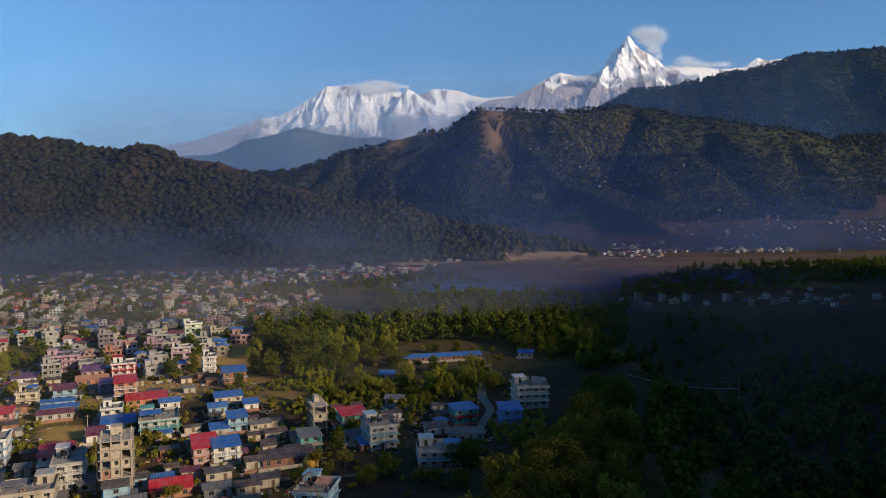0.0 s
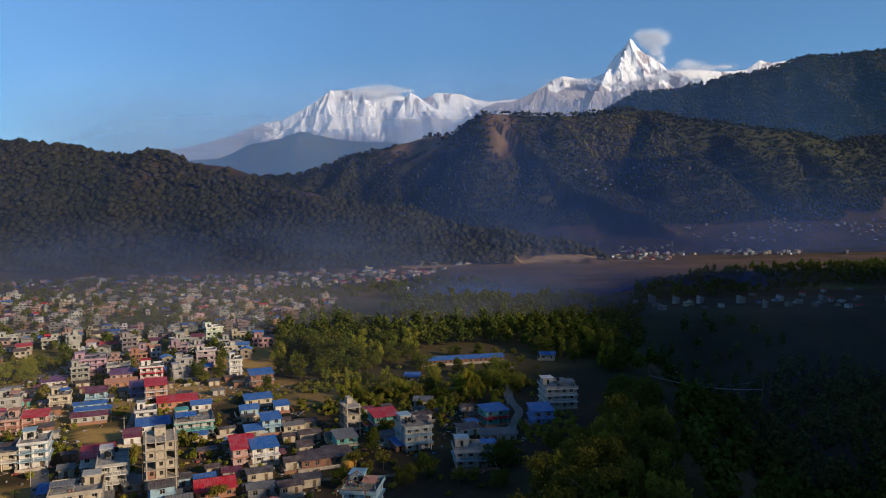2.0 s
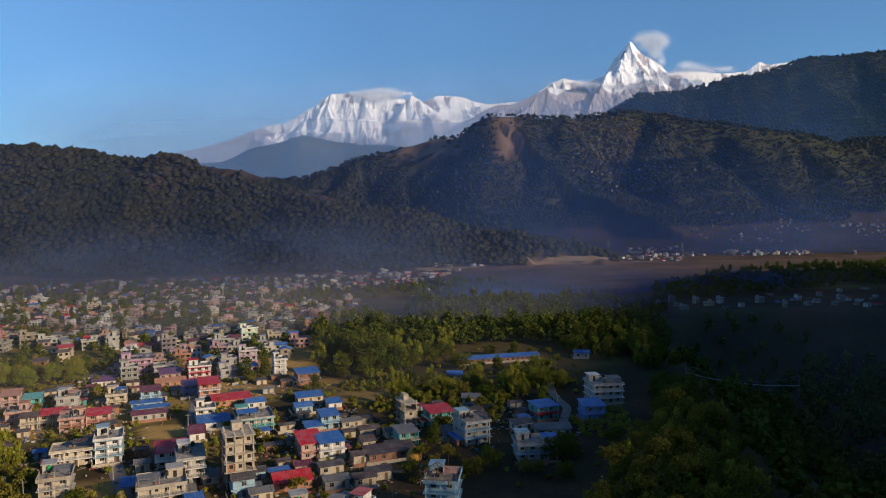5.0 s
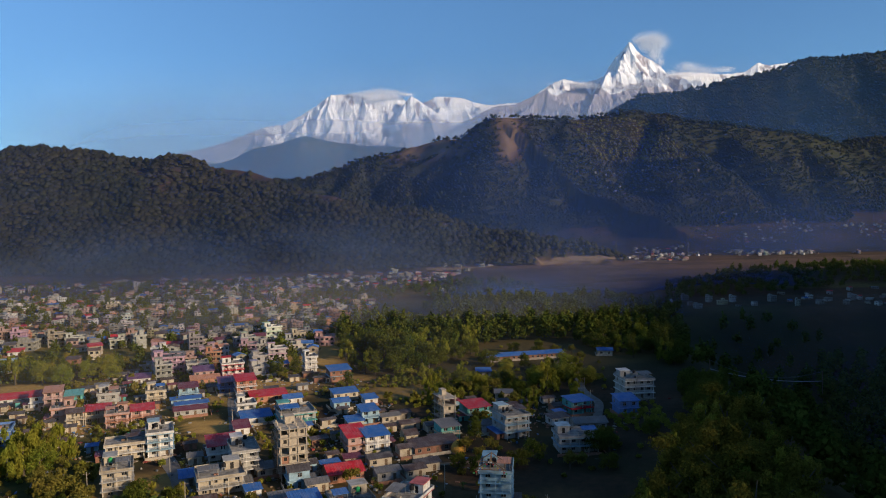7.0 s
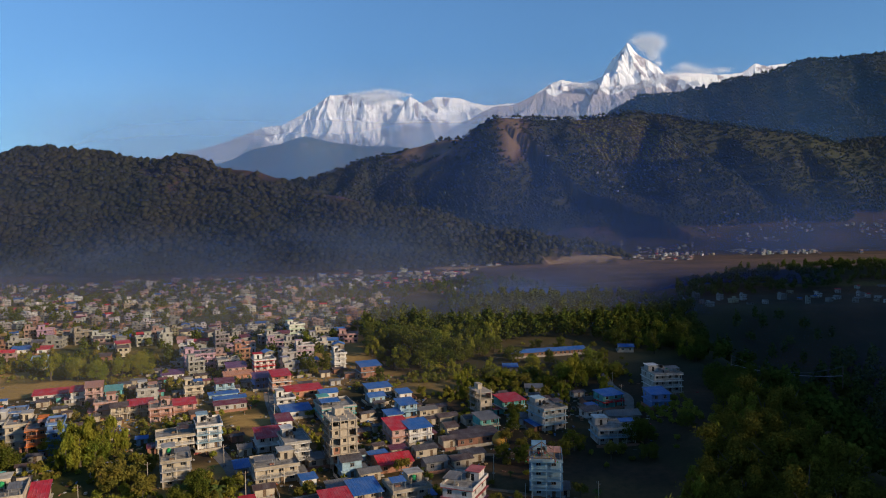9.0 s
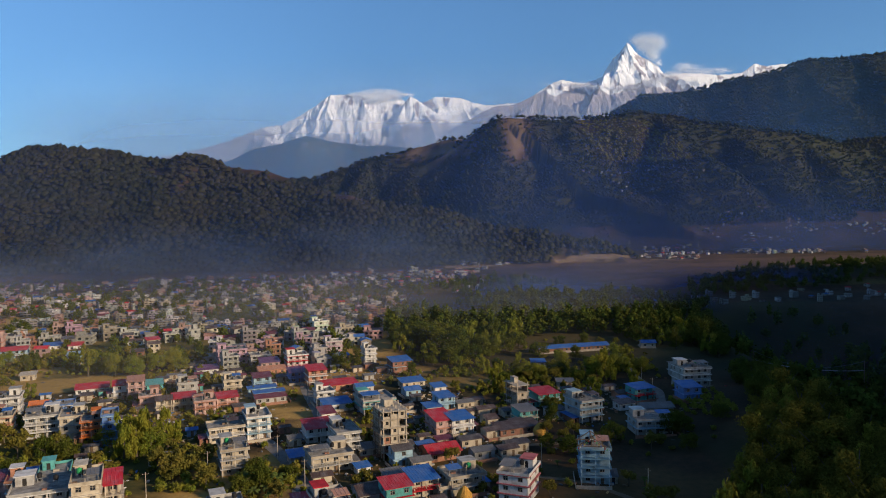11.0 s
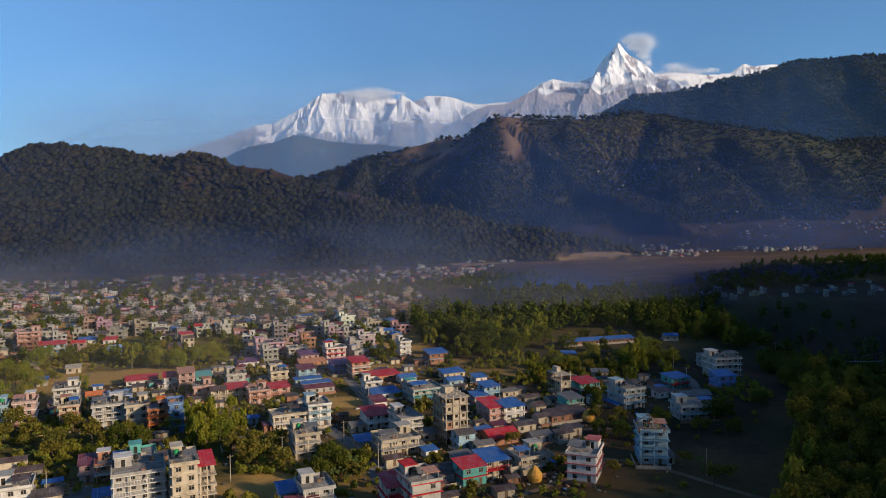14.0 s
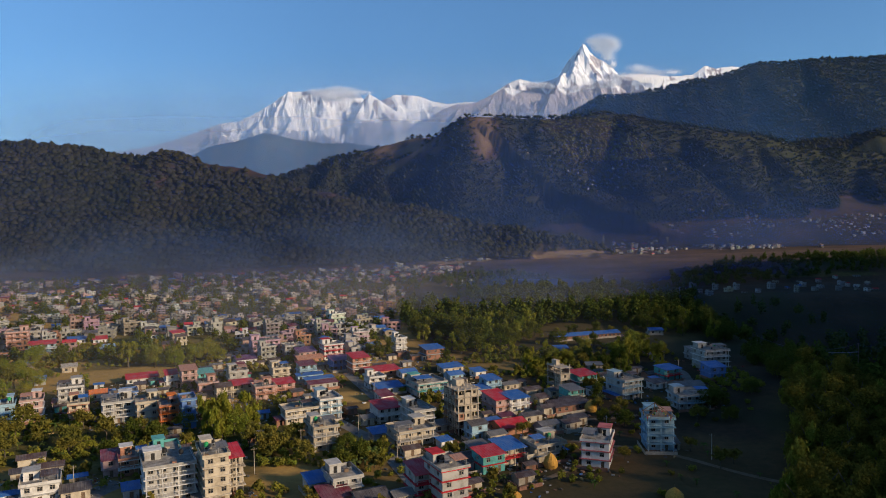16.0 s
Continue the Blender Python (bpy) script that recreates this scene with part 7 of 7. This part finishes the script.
fx, fy = -34.4 - 1.5 * math.sin(radians(-8)), 167.5 + 1.5 * math.cos(radians(-8))
roof_frame(fx, fy, float(height(-34.4, 167.5)) - 0.15 + 4 * 2.65 + 0.24, -8)

pole_b = Build()
pole_b.tube(0, 0, -0.5, 8.2, 0.14, 0.09, 8)
arm_b = Build()
arm_b.box(-0.9, 0.9, -0.05, 0.05, 7.5, 7.62)
POLE_ME, ARM_ME = pole_b.mesh("pole", M_CONC), arm_b.mesh("cross_arm", M_WOOD)
ins_b = Build()
ins_b.tube(0, 0, 0, 0.22, 0.07, 0.05, 8)
INS_ME = ins_b.mesh("insulator", M_FRAME)
for px, py, pyaw in ((-112, 150, 20), (-117, 176, 20), (-130, 200, 30), (-141, 220, 30), (-125, 250, 15), (-133, 275, 15), (-141, 306, 15), (-208, 158, 60), (-195, 172, 40), (-46, 186, 100), (-20, 163, 120), (14, 268, 10), (16, 290, 10), (-70, 168, 60), (-148, 185, 30), (-160, 168, 30)):
    u = new("utility_pole", None)
    u.matrix_basis = pose(px, py, float(height(px, py)), 0, 0, pyaw)
    part("pole", POLE_ME, u)
    part("cross_arm", ARM_ME, u)
    for ix in (-0.8, 0.0, 0.8):
        part("insulator", INS_ME, u, at=pose(ix, 0, 7.62))
    tagged(u, "concrete utility pole with a wooden cross arm beside a lane", "utility pole", "utility poles")


def footbridge(p0, p1, sag):
    root = new("footbridge", None)
    a, c = Vector(p0), Vector(p1)
    root.matrix_basis = Matrix.Translation(a)
    side = (c - a).cross(Vector((0, 0, 1))).normalized()
    n = 26
    pts = [(c - a) * (k / n) - Vector((0, 0, sag * 4 * (k / n) * (1 - k / n))) for k in range(n + 1)]
    b = Build()
    for p, q in zip(pts[:-1], pts[1:]):
        b.face([tuple(p - side * 0.6), tuple(q - side * 0.6), tuple(q + side * 0.6), tuple(p + side * 0.6)])
        b.face([tuple(p - side * 0.6 - Vector((0, 0, 0.1))), tuple(p + side * 0.6 - Vector((0, 0, 0.1))), tuple(q + side * 0.6 - Vector((0, 0, 0.1))), tuple(q - side * 0.6 - Vector((0, 0, 0.1)))])
    part("deck", b.mesh("deck", M_STEEL), root)
    for sg in (-1, 1):
        b = Build()
        for k, (p, q) in enumerate(zip(pts[:-1], pts[1:])):
            lift = lambda t: Vector((0, 0, 1.1 + 3.4 * (2 * t - 1) ** 2))
            beam(b, p + side * 0.65 * sg + lift(k / n), q + side * 0.65 * sg + lift((k + 1) / n), 0.03)
        part("cable", b.mesh("cable", M_STEEL), root)
        for e in (pts[0], pts[-1]):
            b = Build()
            beam(b, e + side * 0.65 * sg - Vector((0, 0, 6)), e + side * 0.65 * sg + Vector((0, 0, 4.6)), 0.12)
            part("tower_post", b.mesh("tower_post", M_WOOD), root)
    return tagged(root, "slender suspension footbridge across the dark gorge", "footbridge")


footbridge((88, 335, 2.0), (132, 312, 0.5), 2.2)


# ---- odds and ends lying in the yards ----
def yard_debris(n):
    """Bricks, planks, drums and sheets lying about the houses, too many and too small to count."""
    r = np.random.RandomState(31)
    spots = np.array([(o.matrix_basis.translation.x, o.matrix_basis.translation.y) for o in scene.collection.objects if o.get("category") == "house" and o.matrix_basis.translation.y < 345])
    p = spots[r.randint(0, len(spots), n)] + r.normal(size=(n, 2)) * np.array([5.0, 4.0])
    p[:, 1] -= 2.0
    p = p[(np.abs(p[:, 0] + 110) < 160) & (p[:, 1] > 110)]
    n = len(p)
    z = height(p[:, 0], p[:, 1])
    half = np.stack([0.15 + 0.75 * r.rand(n) ** 2, 0.12 + 0.5 * r.rand(n) ** 2, 0.12 + 0.4 * r.rand(n)], -1)
    a = r.rand(n) * 6.28
    corner = np.array([(-1, -1, -0.2), (1, -1, -0.2), (1, 1, -0.2), (-1, 1, -0.2), (-1, -1, 1), (1, -1, 1), (1, 1, 1), (-1, 1, 1)])
    q = corner[None] * half[:, None, :]
    v = np.stack([q[..., 0] * np.cos(a)[:, None] - q[..., 1] * np.sin(a)[:, None] + p[:, 0, None], q[..., 0] * np.sin(a)[:, None] + q[..., 1] * np.cos(a)[:, None] + p[:, 1, None], q[..., 2] + z[:, None]], -1)
    quad = np.array([(4, 5, 6, 7), (0, 1, 5, 4), (1, 2, 6, 5), (2, 3, 7, 6), (3, 0, 4, 7)])
    f = (quad[None] + 8 * np.arange(n)[:, None, None]).reshape(-1, 4)
    me = bpy.data.meshes.new("yard_debris")
    me.from_pydata(v.reshape(-1, 3).tolist(), [], f.tolist())
    dull = np.array([(0.30, 0.15, 0.09), (0.34, 0.31, 0.27), (0.16, 0.11, 0.07), (0.10, 0.10, 0.10), (0.45, 0.43, 0.40), (0.07, 0.16, 0.34), (0.36, 0.24, 0.10), (0.30, 0.06, 0.05)])
    paint = np.repeat(dull[r.choice(8, n, p=[0.24, 0.2, 0.18, 0.14, 0.08, 0.06, 0.07, 0.03])], 8, 0)
    attr = me.color_attributes.new("paint", "FLOAT_COLOR", "POINT")
    attr.data.foreach_set("color", np.concatenate([paint, np.ones((len(paint), 1))], 1).ravel())
    me.materials.append(M_FARWALL)
    return tagged(new("yard_debris", me), "bricks, planks and drums lying about the yards", "debris", kind="stuff")


yard_debris(5200)
